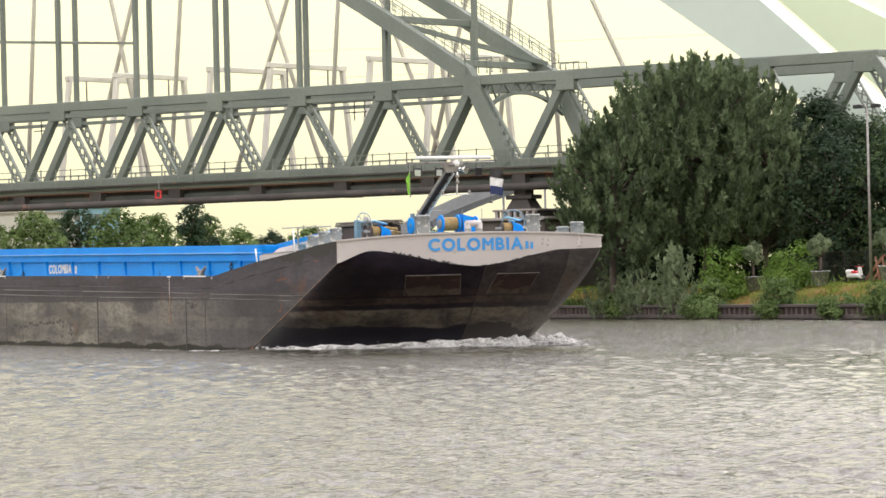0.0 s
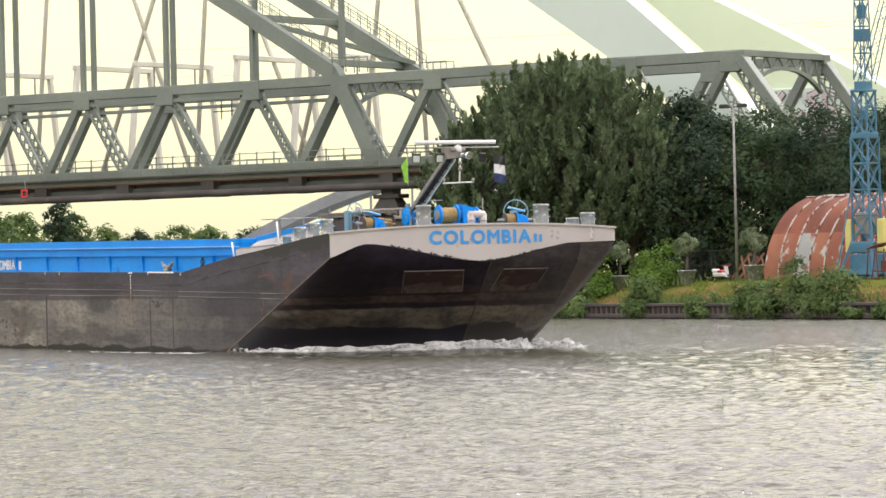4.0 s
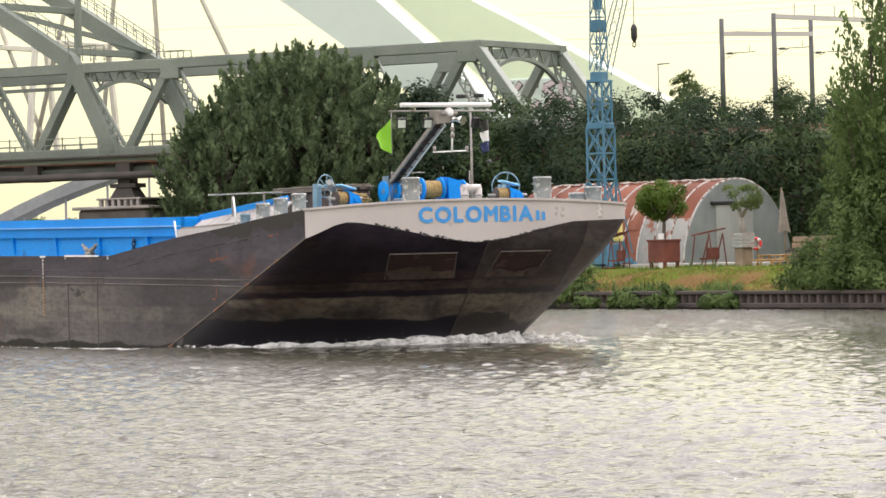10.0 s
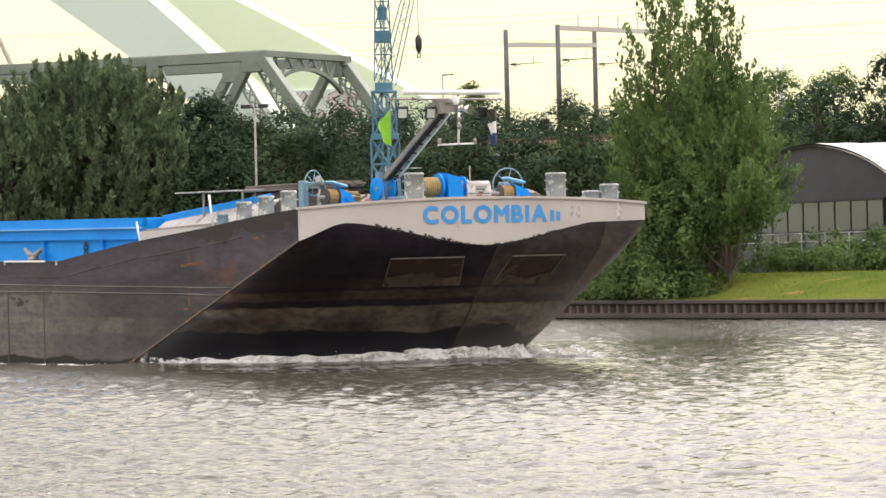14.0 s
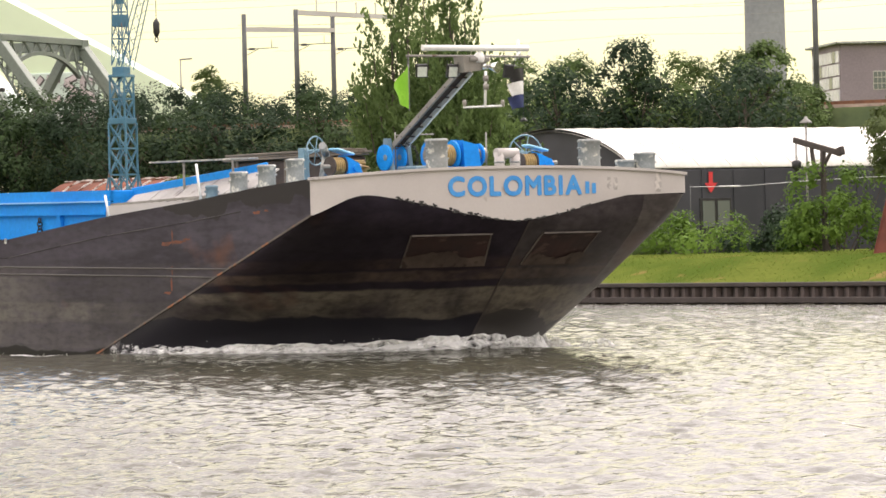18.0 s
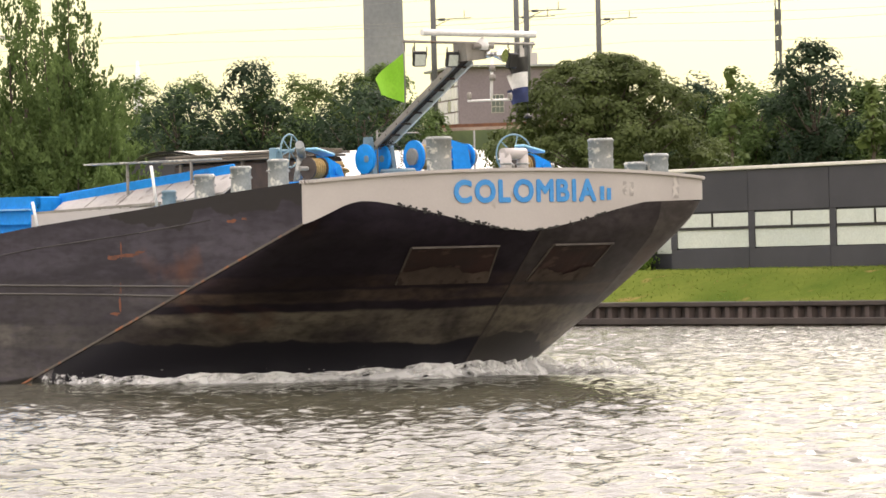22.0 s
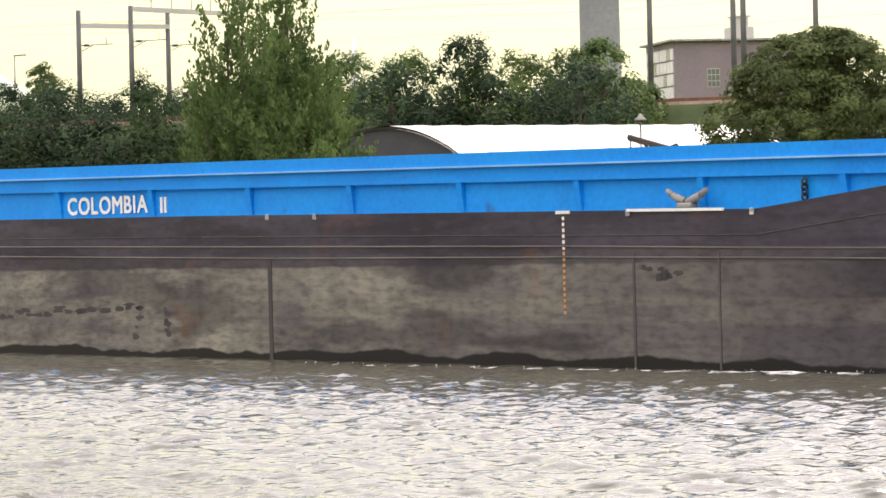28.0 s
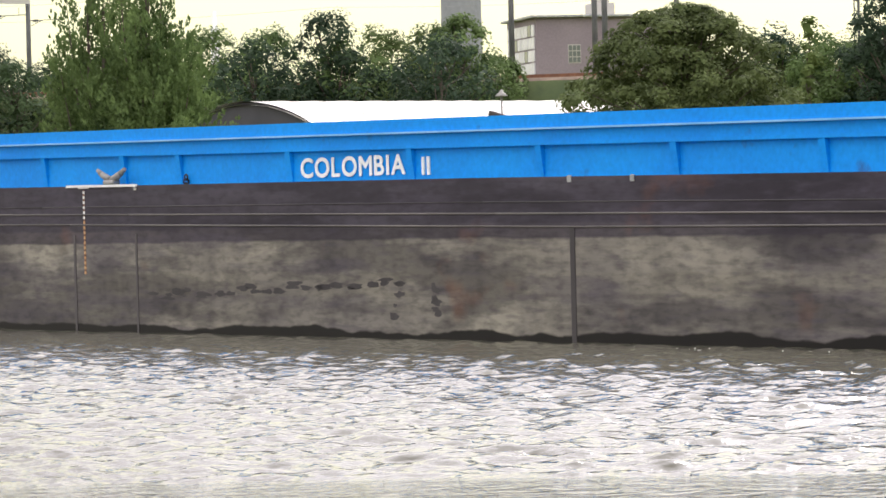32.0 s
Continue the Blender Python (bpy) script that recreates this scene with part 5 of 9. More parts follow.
def new_bridge():
    nb = thing("arch_bridge", "pale green steel arch bridge with slanting white hangers", "bridge")

    def rib(b, a0, z0, s0, c0, a1, z1, s1, c1, material):
        """A deep box between two rising curves: start, height, slope and sag of each."""
        g = Geo()
        rows = []
        for i in range(34):
            d = -19.0 + 3.6 * i
            lo, hi = (a0 - d, z0 + s0 * d - c0 * d * d), (a1 - d, z1 + s1 * d - c1 * d * d)
            rows.append([bp(lo[0], b, lo[1]), bp(hi[0], b, hi[1]), bp(hi[0], b + 2.2, hi[1]), bp(lo[0], b + 2.2, lo[1])])
        g.grid(rows, False, True)
        part("arch_rib", g, material, nb)

    rib(23.0, -152.48, 23.06, 0.6625, 0.001, -144.04, 22.7, 0.82, 0.0035, BRIDGE_PALE)
    rib(39.0, -151.87, 23.9, 0.816, 0.0035, -145.4, 23.5, 0.49, 0.0015, BRIDGE_PALE2)
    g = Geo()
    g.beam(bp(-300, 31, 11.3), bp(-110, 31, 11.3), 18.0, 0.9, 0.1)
    part("deck", g, BRIDGE_SHADE, nb)
    # hangers: slanting pairs and upright ones
    for a, z, a2, z2 in ((-222.7, 28.2, -224.0, 11.2), (-211.3, 28, -217.1, 11.2), (-214.0, 28, -209.8, 11.2), (-206.1, 28, -207.8, 11.2), (-197, 27, -191.0, 11.2), (-194.5, 27, -201, 11.2),
                        (-189.3, 27, -190.8, 11.2), (-176.3, 26, -180.7, 11.2), (-172.0, 26, -174, 11.2), (-168.5, 26, -167.7, 11.2), (-164.6, 25, -157.5, 11.2), (-185, 26, -178.5, 11.2)):
        g = Geo()
        top = z + 22
        g.cyl(bp(a - (a2 - a) * (top - z) / (z - z2), 31, top), bp(a2, 31, z2), 0.2, n=8)
        part("hanger", g, HANGER_WHITE, nb)
    # catenary portals on the deck, their legs splayed
    for a, b1 in ((-214.5, 34.2), (-209.2, 34.8), (-199.0, 35.7), (-192.7, 35.7), (-182.5, 36.0), (-176.4, 36.0)):
        po = new("catenary_portal")
        po.parent = nb
        for b, s in ((26.0, -1), (b1, 1)):
            part("leg", Geo().beam(bp(a, b + 1.4 * s, 11.2), bp(a, b, 20.7), 0.42, 0.42, 0.03, up=B_A), HANGER_WHITE, po)
        g = Geo()
        g.beam(bp(a, 25.6, 20.75), bp(a, b1 + 0.4, 20.75), 0.45, 0.42, 0.03)
        part("crossbeam", g, HANGER_WHITE, po)
        for b in (28.2, b1 - 2.0):
            g = Geo()
            g.beam(bp(a, b, 20.6), bp(a, b, 18.6), 0.1, 0.1, up=B_A)
            g.beam(bp(a, b - 1.0, 18.8), bp(a, b + 1.0, 18.8), 0.09, 0.09)
            part("wire_holder", g, STEEL_GREY, po)
    # abutment with sprayed lettering, kept as plain shapes
    g = Geo()
    g.beam(bp(-141.2, 39.3, 8), bp(-134.9, 39.3, 8), 1.2, 17.2, 0.1)
    part("abutment", g, BRIDGE_PALE, nb)
    def spray(a, z, strokes, w):
        g, o = Geo(), Geo()
        for a0, z0, a1, z1 in strokes:
            g.beam(bp(a + a0, 38.56, z + z0), bp(a + a1, 38.56, z + z1), w, 0.06, up=-B_N)
            o.beam(bp(a + a0 - 0.05, 38.64, z + z0 - 0.05), bp(a + a1 + 0.05, 38.64, z + z1 + 0.05), w * 1.5, 0.06, up=-B_N)
        gr = part("graffiti", g, SPRAY, nb, "pale pink sprayed block shape")
        part("outline", o, SPRAY_DARK, gr, "dark sprayed outline")

    tall = (((0, 0, 0.15, 2.2), (0.2, 1.1, 1.1, 2.1), (0.2, 1.1, 1.2, 0.1)), ((0, 1.1, 0.4, 0.1), (0, 1.1, 0.3, 2.2), (0.3, 0.1, 1.2, 0.5), (0.3, 2.1, 1.1, 1.9)),
            ((1.1, 2.1, 0.1, 1.7), (0.1, 1.7, 1.1, 0.8), (1.1, 0.8, 0.1, 0.1)), ((0.1, 0, 0.1, 2.1), (0.1, 2.1, 1.1, 1.5), (0.1, 1.0, 1.2, 0.5), (0.1, 0.05, 1.2, 0.1)))
    for k, st in enumerate(tall):
        spray(-140.9 + 1.5 * k, 14.1, st, 0.36)
    for k in range(6):
        spray(-138.4 + 0.55 * k, 12.5, ((0, 0, 0.1, 1.0), (0.1, 0.5 * (k % 3), 0.35, 0.9)), 0.2)


old_bridge()
new_bridge()


# ---- railway masts, wires, chimney and buildings behind ----
def mast(a, r, top, base=9.5, rad=0.16):
    x, y = at_angle(a, r)
    t = thing("catenary_mast", "grey steel catenary mast beside the railway", "mast", "catenary masts", at=pose(x, y, 0))
    g = Geo()
    g.cyl((0, 0, base), (0, 0, top), rad * 1.15, rad, 8)
    part("post", g, MAST_DARK, t)
    g = Geo()
    z = top - 2.3
    g.beam((0, 0, z), (2.1, 1.3, z + 0.02), 0.05, 0.05)
    g.beam((0, 0, z - 0.45), (0.9, 0.56, z), 0.035, 0.035)
    g.cyl((0.3, 0.19, z), (0.62, 0.4, z), 0.08, n=6)
    g.beam((1.7, 1.05, z), (1.7, 1.05, z + 0.5), 0.03, 0.03)
    part("bracket", g, MAST_DARK, t)
    return t


for a, r, top in ((30.64, 250, 18.1), (31.42, 246, 18.1), (31.97, 262, 18.6), (39.2, 232, 19.5), (40.45, 232, 19.5), (40.6, 226, 19.5), (41.68, 236, 19.5), (46.9, 230, 19.5)):
    mast(a, r, top)
g = Geo()
p, q = Vector((*at_angle(30.64, 250), 17.1)), Vector((*at_angle(31.97, 262), 17.6))
g.beam(p, q, 0.3, 0.3)
p, q = Vector((*at_angle(31.42, 246), 17.9)), Vector((*at_angle(32.9, 262), 18.4))
g.beam(p, q, 0.3, 0.3)
for k in range(4):
    o = p.lerp(q, 0.2 + 0.2 * k)
    g.beam(o, o + Vector((0, 0, 0.9)), 0.06, 0.06)
solid("gantry", g, CITY, "grey steel cross beams carried by the railway masts", "gantry")
for b, z in ((2, 18.6), (8, 17.0), (28, 18.8), (34, 17.2)):
    g = Geo().wire([bp(-118 + 3.5 * i, b, z - 0.35 * abs(math.sin(0.39 * i))) for i in range(49)], 0.009, 4)
    solid("overhead_wire", g, STEEL_GREY, "thin overhead railway wire above the trees", "wire", group="overhead wires")
for z0, z1 in ((25.3, 27.8), (28.3, 30.6)):
    p, q = Vector((*at_angle(18, 420), z0)), Vector((*at_angle(48, 420), z1 + 3))
    pts = [p.lerp(q, i / 16) - Vector((0, 0, 6 * (i / 16) * (1 - i / 16))) for i in range(17)]
    solid("power_line", Geo().wire(pts, 0.016, 4), STEEL_GREY, "thin high power line crossing the sky", "wire", group="power lines")

g = Geo()
x, y = at_angle(38.45, 600)
g.lathe((x, y, 0), [(3.5, 0), (3.4, 10), (3.12, 42), (2.9, 75), (2.5, 75)], 32)
solid("chimney", g, CHIMNEY, "tall tapered grey concrete chimney behind the trees", "chimney")

t = thing("brick_building", "mauve brick hall with glazed end and thin flat roof", "building", at=Matrix.Translation(Vector((*at_angle(40.3, 345), 0))) @ pose(0, 0, 0, 0, 0, 65))
g = Geo()
g.box(-4.6, 9, 0, 10.5, 0, 19.75, 0.05)
part("wall", g, BRICK, t)
g = Geo()
g.box(-5.1, 9.6, -0.5, 11, 19.75, 19.97, 0.05)
part("roof", g, BOLLARD, t, "thin grey flat roof edge")
g = Geo()
g.box(1.7, 3.7, 3, 6, 19.97, 21.2, 0.05)
part("roof_house", g, CITY, t, "pale plant room on the roof")
g = Geo()
g.box(2.1, 3.3, 3.4, 5.4, 21.2, 22.1, 0.05)
g.box(1.9, 3.5, 3.2, 5.6, 22.1, 22.22, 0.02)
part("cooling_box", g, CITY, t)
g = Geo()
g.box(-1.62, -0.42, -0.04, 0.1, 15.6, 17.3)
part("window_frame", g, CITY, t)
for k in range(3):
    for j in range(3):
        g = Geo()
        g.box(-1.56 + 0.38 * k, -1.24 + 0.38 * k, -0.07, 0.05, 15.68 + 0.54 * j, 16.14 + 0.54 * j)
        part("window", g, GLASS, t)
for j in range(8):
    for k in range(6):
        g = Geo()
        g.box(-4.68, -4.5, 0.35 + 1.24 * j, 1.45 + 1.24 * j, 12.4 + 1.15 * k, 13.4 + 1.15 * k)
        part("window", g, HALL_PANE if (3 * j + 5 * k) % 7 else GLASS, t)

t = thing("radio_mast", "thin lattice radio mast with antennas", "mast", at=pose(*at_angle(44.37, 300), 0))
g = Geo()
for dx, dy in ((0.3, 0), (-0.15, 0.26), (-0.15, -0.26)):
    g.cyl((dx, dy, 0), (dx * 0.6, dy * 0.6, 30), 0.05, n=6)
for i in range(30):
    g.beam((0.3, 0, i), (-0.15, 0.26, i + 1), 0.04, 0.04)
    g.beam((-0.15, 0.26, i), (-0.15, -0.26, i + 1), 0.04, 0.04)
part("pole", g, MAST_DARK, t)
g = Geo()
g.beam((-1.2, 0.6, 17.2), (1.2, -0.6, 17.2), 0.08, 0.08)
for z in (18.2, 19.4, 20.6):
    g.box(-0.26, 0.2, -0.2, 0.2, z, z + 0.9, 0.04)
part("antenna", g, MAST_DARK, t)
g = Geo()
x, y = at_angle(34.75, 420)
g.lathe((x, y, 0), [(0.55, 0), (0.5, 23), (0.3, 23.2), (0.12, 25.0)], 10)
solid("spire", g, WHITE, "slim pale spire far behind the trees", "spire")

# lamp posts
t = thing("lamp_post", "tall grey lamp post with two lanterns on the bank", "lamp post", at=pose(-205.5, 104, 2.0))
g = Geo()
g.cyl((0, 0, 0), (0, 0, 10.6), 0.1, 0.06, 10)
part("pole", g, STEEL_GREY, t)
for s in (-1, 1):
    g = Geo()
    g.beam((0, 0, 10.55), (s * 0.35, s * 0.2, 10.6), 0.06, 0.06)
    g.box(-0.3, 0.3, -0.16, 0.16, -0.1, 0.14, 0.04, Matrix.Translation((s * 0.55, s * 0.32, 10.62)) @ pose(0, 0, 0, 0, 0, 30))
    part("lantern", g, BLACK, t)
t = thing("lamp_post", "slim lamp post above the trees", "lamp post", at=pose(-236.9, 135, 9))
g = Geo()
g.cyl((0, 0, 0), (0, 0, 7.3), 0.08, 0.05, 8)
part("pole", g, STEEL_GREY, t)
g = Geo()
g.beam((-0.1, 0, 7.35), (0.75, 0.5, 7.38), 0.16, 0.1, 0.02)
part("lantern", g, STEEL_GREY, t)

# far buildings past the bridge
for a, r, w, z, m, lab in ((14.5, 900, 16, 20.6, CITY, "far pale apartment block with rows of windows"), (15.25, 920, 14, 22.0, CITY_BLUE, "far blue-grey office block"), (13.9, 950, 12, 20, CITY, "far pale apartment block with rows of windows"), (15.85, 940, 9, 18.5, CITY, "far pale low block")):
    x, y = at_angle(a, r)
    t = thing("far_building", lab, "building", "far buildings", at=Matrix.Translation((x, y, 0)) @ pose(0, 0, 0, 0, 0, a - 90 + 180))
    g = Geo()
    g.box(-w / 2, w / 2, 0, 12, 0, z, 0.1)
    part("wall", g, m, t)
    g = Geo()
    g.box(-w / 2 - 0.3, w / 2 + 0.3, -0.3, 12, z, z + 0.5)
    part("roof", g, CONCRETE, t)
    for j in range(3):
        for k in range(int(w / 3)):
            g = Geo()
            g.box(-w / 2 + 0.8 + 3 * k, -w / 2 + 2.8 + 3 * k, -0.12, 0.1, z - 3.2 - 3.1 * j, z - 1.4 - 3.1 * j)
            part("window", g, GLASS, t)

# far pale arch bridge seen under the floor
t = thing("far_arch_bridge", "far pale grey arch bridge over the canal", "bridge")
g = Geo()
pts = []
for i in range(25):
    s = i / 24
    x, y = at_angle(19.5 + 7.5 * s, 460 - 40 * s)
    pts.append(Vector((x, y, 7.0 + 4 * 8.5 * s * (1 - s))))
g.grid([[p + Vector((dx, dy, dz)) for dx, dy, dz in ((0.5, 0.9, -0.7), (0.5, 0.9, 0.7), (-0.5, -0.9, 0.7), (-0.5, -0.9, -0.7))] for p in pts], False, True)
part("arch", g, CHIMNEY, t)
g = Geo()
p, q = Vector((*at_angle(19.3, 461), 6.4)), Vector((*at_angle(27.3, 418), 6.4))
g.beam(p, q, 8, 0.9)
part("deck", g, CHIMNEY, t)
for i in range(2, 23, 2):
    s = i / 24
    g = Geo()
    g.beam(pts[i], (pts[i].x, pts[i].y, 6.4), 0.2, 0.2, up=(1, 0, 0))
    part("hanger", g, CHIMNEY, t)


# ---- things on the far bank ----
def tower_crane():
    t = thing("tower_crane", "blue steel lattice tower crane standing on the bank", "crane", at=pose(-192.9, 106, 2.0, 0, 0, 28))
    def lat(name, z0, z1, w0, w1, n, bar, parent):
        c = [(-1, -1), (1, -1), (1, 1), (-1, 1)]
        hold = new(name)
        hold.parent = parent
        for x, y in c:
            part("leg", Geo().beam((x * w0, y * w0, z0), (x * w1, y * w1, z1), bar, bar, up=(1, 0, 0)), CRANE_BLUE, hold)
        for k in range(n):
            u0, u1 = k / n, (k + 1) / n
            a, b = w0 + (w1 - w0) * u0, w0 + (w1 - w0) * u1
            za, zb = z0 + (z1 - z0) * u0, z0 + (z1 - z0) * u1
            for i in range(4):
                p, q = c[i], c[(i + 1) % 4]
                d = bar * 0.6
                part("brace", Geo().beam((p[0] * a, p[1] * a, za), (q[0] * b, q[1] * b, zb), d, d), CRANE_BLUE, hold)
                part("brace", Geo().beam((q[0] * a, q[1] * a, za), (p[0] * b, p[1] * b, zb), d, d), CRANE_BLUE, hold)
                part("strut", Geo().beam((p[0] * b, p[1] * b, zb), (q[0] * b, q[1] * b, zb), d, d), CRANE_BLUE, hold)
        return hold
    lat("lower_mast", 2.2, 8.2, 0.95, 0.92, 4, 0.16, t)
    lat("upper_mast", 8.2, 10.9, 0.78, 0.78, 2, 0.15, t)
    g = Geo()
    g.box(-0.95, 0.95, -0.95, 0.95, 8.1, 8.45, 0.03)
    part("collar", g, CRANE_BLUE, t)
    g = Geo()
    g.box(-0.62, 0.62, -0.62, 0.62, 10.9, 11.4, 0.05)
    g.box(-0.9, 0.9, -0.9, 0.9, 10.8, 10.92, 0.02)
    part("slewing_ring", g, CRANE_BLUE, t)
    lat("tower_head", 11.5, 17.6, 0.62, 0.42, 4, 0.085, t)
    for w, za, zb in ((0.55, 13.7, 14.4), (0.3, 15.0, 15.8)):
        g = Geo()
        g.box(-w, w, -w, w, za, zb, 0.04)
        part("winch_box", g, CRANE_BLUE, t)
    # luffing jib, steeply raised
    g = Geo()
    for q in (-0.32, 0.32):
        g.beam((-0.3, q, 11.2), (4.3, q * 0.5, 22.0), 0.055, 0.055)
        g.beam((0.8, q, 11.2), (4.7, q * 0.5, 22.0), 0.055, 0.055)
    for k in range(16):
        u, u2 = k / 16, (k + 1) / 16
        g.beam((-0.3 + 4.6 * u, -0.3, 11.2 + 10.8 * u), (0.8 + 3.9 * u2, 0.3, 11.2 + 10.8 * u2), 0.03, 0.03)
        g.beam((0.8 + 3.9 * u, -0.3, 11.2 + 10.8 * u), (-0.3 + 4.6 * u2, 0.3, 11.2 + 10.8 * u2), 0.03, 0.03)
    part("jib", g, CRANE_BLUE, t)
    g = Geo()
    g.cyl((3.9, -1.4, 13.9), (3.9, -1.4, 22.5), 0.025, n=6)
    part("hoist_rope", g, BLACK, t)
    g = Geo()
    g.lathe((3.9, -1.4, 12.9), [(0.08, 0), (0.22, 0.25), (0.24, 0.8), (0.1, 1.05)], 10)
    g.ring((3.9, -1.4, 12.78), (0, 1, 0), 0.14, 0.04, 12, 5)
    part("hook_block", g, BLACK, t)
    # base frame with ballast, legs and struts
    g = Geo()
    for x, y in ((-1, -1), (1, -1), (1, 1), (-1, 1)):
        g.beam((x * 1.9, y * 1.9, 0.3), (x * 0.95, y * 0.95, 2.3), 0.22, 0.22)
        g.beam((x * 1.95, y * 1.95, 0.9), (x * 0.95, y * 0.95, 5.4), 0.12, 0.12)
        g.box(x * 1.95 - 0.3, x * 1.95 + 0.3, y * 1.95 - 0.3, y * 1.95 + 0.3, 0, 0.45, 0.04)
    for s in (-1, 1):
        g.beam((-1.9, s * 1.9, 0.5), (1.9, s * 1.9, 0.5), 0.22, 0.3)
        g.beam((s * 1.9, -1.9, 0.5), (s * 1.9, 1.9, 0.5), 0.22, 0.3)
    part("base_frame", g, CRANE_BLUE, t)
    g = Geo()
    g.box(-1.2, 1.2, -1.2, 1.2, 0.2, 1.5, 0.08)
    g.box(-1.1, 1.1, -1.25, 1.1, 1.55, 2.2, 0.06)
    part("machine_box", g, CRANE_BLUE, t, "faded blue machine box")
    for s in (-1, 1):
        g = Geo()
        g.box(s * 1.75 - 0.35, s * 1.75 + 0.35, -0.5, 0.2, 1.6, 3.5, 0.05)
        part("ballast", g, YELLOW, t, "pale yellow ballast block")
    g = Geo()
    g.box(-0.75, 0.75, -0.6, 0.6, 2.6, 3.9, 0.06)
    part("cabin", g, CONCRETE, t)
    # the mast is slender: draw its members in
    for ob in t.children_recursive:
        if ob.type != "MESH":
            continue
        k = 0.82 if ob.name.split(".")[0] in ("jib", "hoist_rope", "hook_block") else 0.62
        for v in ob.data.vertices:
            v.co.x, v.co.y = v.co.x * k, v.co.y * k


def round_hut():
    """Half-round corrugated hut; its long side faces the water."""
    L0, L1, R = 0.0, 14.0, 5.1
    t = thing("nissen_hut", "half-round corrugated iron hut with a rusty roof and grey end wall", "hut", at=pose(-192.4, 114.7, 2.0, 0, 0, 201.7))
    # local x runs along the hut, away from the end wall
    n = 18
    ribs = 12
    for k in range(ribs):
        x0, x1 = L1 * k / ribs, L1 * (k + 1) / ribs
        g, g2 = Geo(), Geo()
        up, low, low2 = [], [], []
        m = 12
        for i in range(m + 1):
            x = x0 + (x1 - x0) * i / m
            dr = 0.012 * (1 if i % 2 else -1)
            up.append([(x, (R + dr) * math.cos(radians(34 + 112 * j / n)), (R + dr) * math.sin(radians(34 + 112 * j / n))) for j in range(n + 1)])
            low.append([(x, (R + dr) * math.cos(radians(a)), (R + dr) * math.sin(radians(a))) for a in (146, 155, 164, 172, 180)])
            low2.append([(x, (R + dr) * math.cos(radians(a)), (R + dr) * math.sin(radians(a))) for a in (0, 8, 16, 25, 34)])
        g.grid(up)
        g2.grid(low)
        part("roof_sheet", g, HUT_RUST, t)
        part("wall_sheet", g2, HUT_GREY, t)
        if k in (0, 1, 2, 9):
            part("wall_sheet", Geo().grid(low2), HUT_GREY, t, "dull grey wall sheet")
        else:
            part("wall_sheet", Geo().grid(low2), HUT_PATCHY, t, "rusty and white flaking wall sheet")
        if 3 <= k <= 6:
            fl = [[(x0 + (x1 - x0) * i / 4, (R + 0.03) * math.cos(radians(a)), (R + 0.03) * math.sin(radians(a))) for a in (26, 33, 40, 47, 54)] for i in range(5)]
            part("flaking_sheet", Geo().grid(fl), HUT_FLAKE, t, "sheet with flaking white paint")
        g = Geo()
        pts = [(x0, (R + 0.04) * math.cos(radians(180 * j / 24)), (R + 0.04) * math.sin(radians(180 * j / 24))) for j in range(25)]
        for p, q in zip(pts, pts[1:]):
            g.beam(p, q, 0.12, 0.03, up=(1, 0, 0))
        part("rib_band", g, HUT_BAND, t, "pale flaking cover band")
    g = Geo()
    g.beam((L0, 0.9, R * 0.985 + 0.06), (L1, 0.9, R * 0.985 + 0.06), 0.3, 0.05)
    part("ridge_band", g, HUT_BAND, t, "pale ridge band")
    g = Geo()
    pts = [(L0 - 0.1, R * math.cos(math.pi * j / 30), R * math.sin(math.pi * j / 30)) for j in range(31)]
    g.add(pts + [(L0 + 0.15, p[1], p[2]) for p in pts], [tuple(range(31)), tuple(61 - j for j in range(31))] + [(j, 31 + j, 32 + j, j + 1) for j in range(30)])
    part("end_wall", g, HUT_END, t, "grey-green end wall")
    g = Geo()
    g.box(L0 - 0.2, L0 - 0.08, -1.3, 2.2, 0.0, 3.6, 0.02)
    part("sliding_door", g, DOOR_GREY, t, "grey weathered sliding door")
    g = Geo()
    g.box(L0 - 0.28, L0 - 0.08, -1.6, 2.6, 3.6, 3.8, 0.02)
    part("door_rail", g, BLACK, t)
    for k, (xa, xb, a) in enumerate(((8.2, 11.2, 128), (4.2, 6.0, 140), (2.2, 3.6, 122))):
        g = Geo()
        rows = [[(x, (R + 0.1) * math.cos(radians(a + d)), (R + 0.1) * math.sin(radians(a + d))) for d in (0, 4, 8)] for x in (xa, xb)]
        g.grid(rows)
        part("roof_patch", g, HUT_GREY, t, "pale patched sheet")


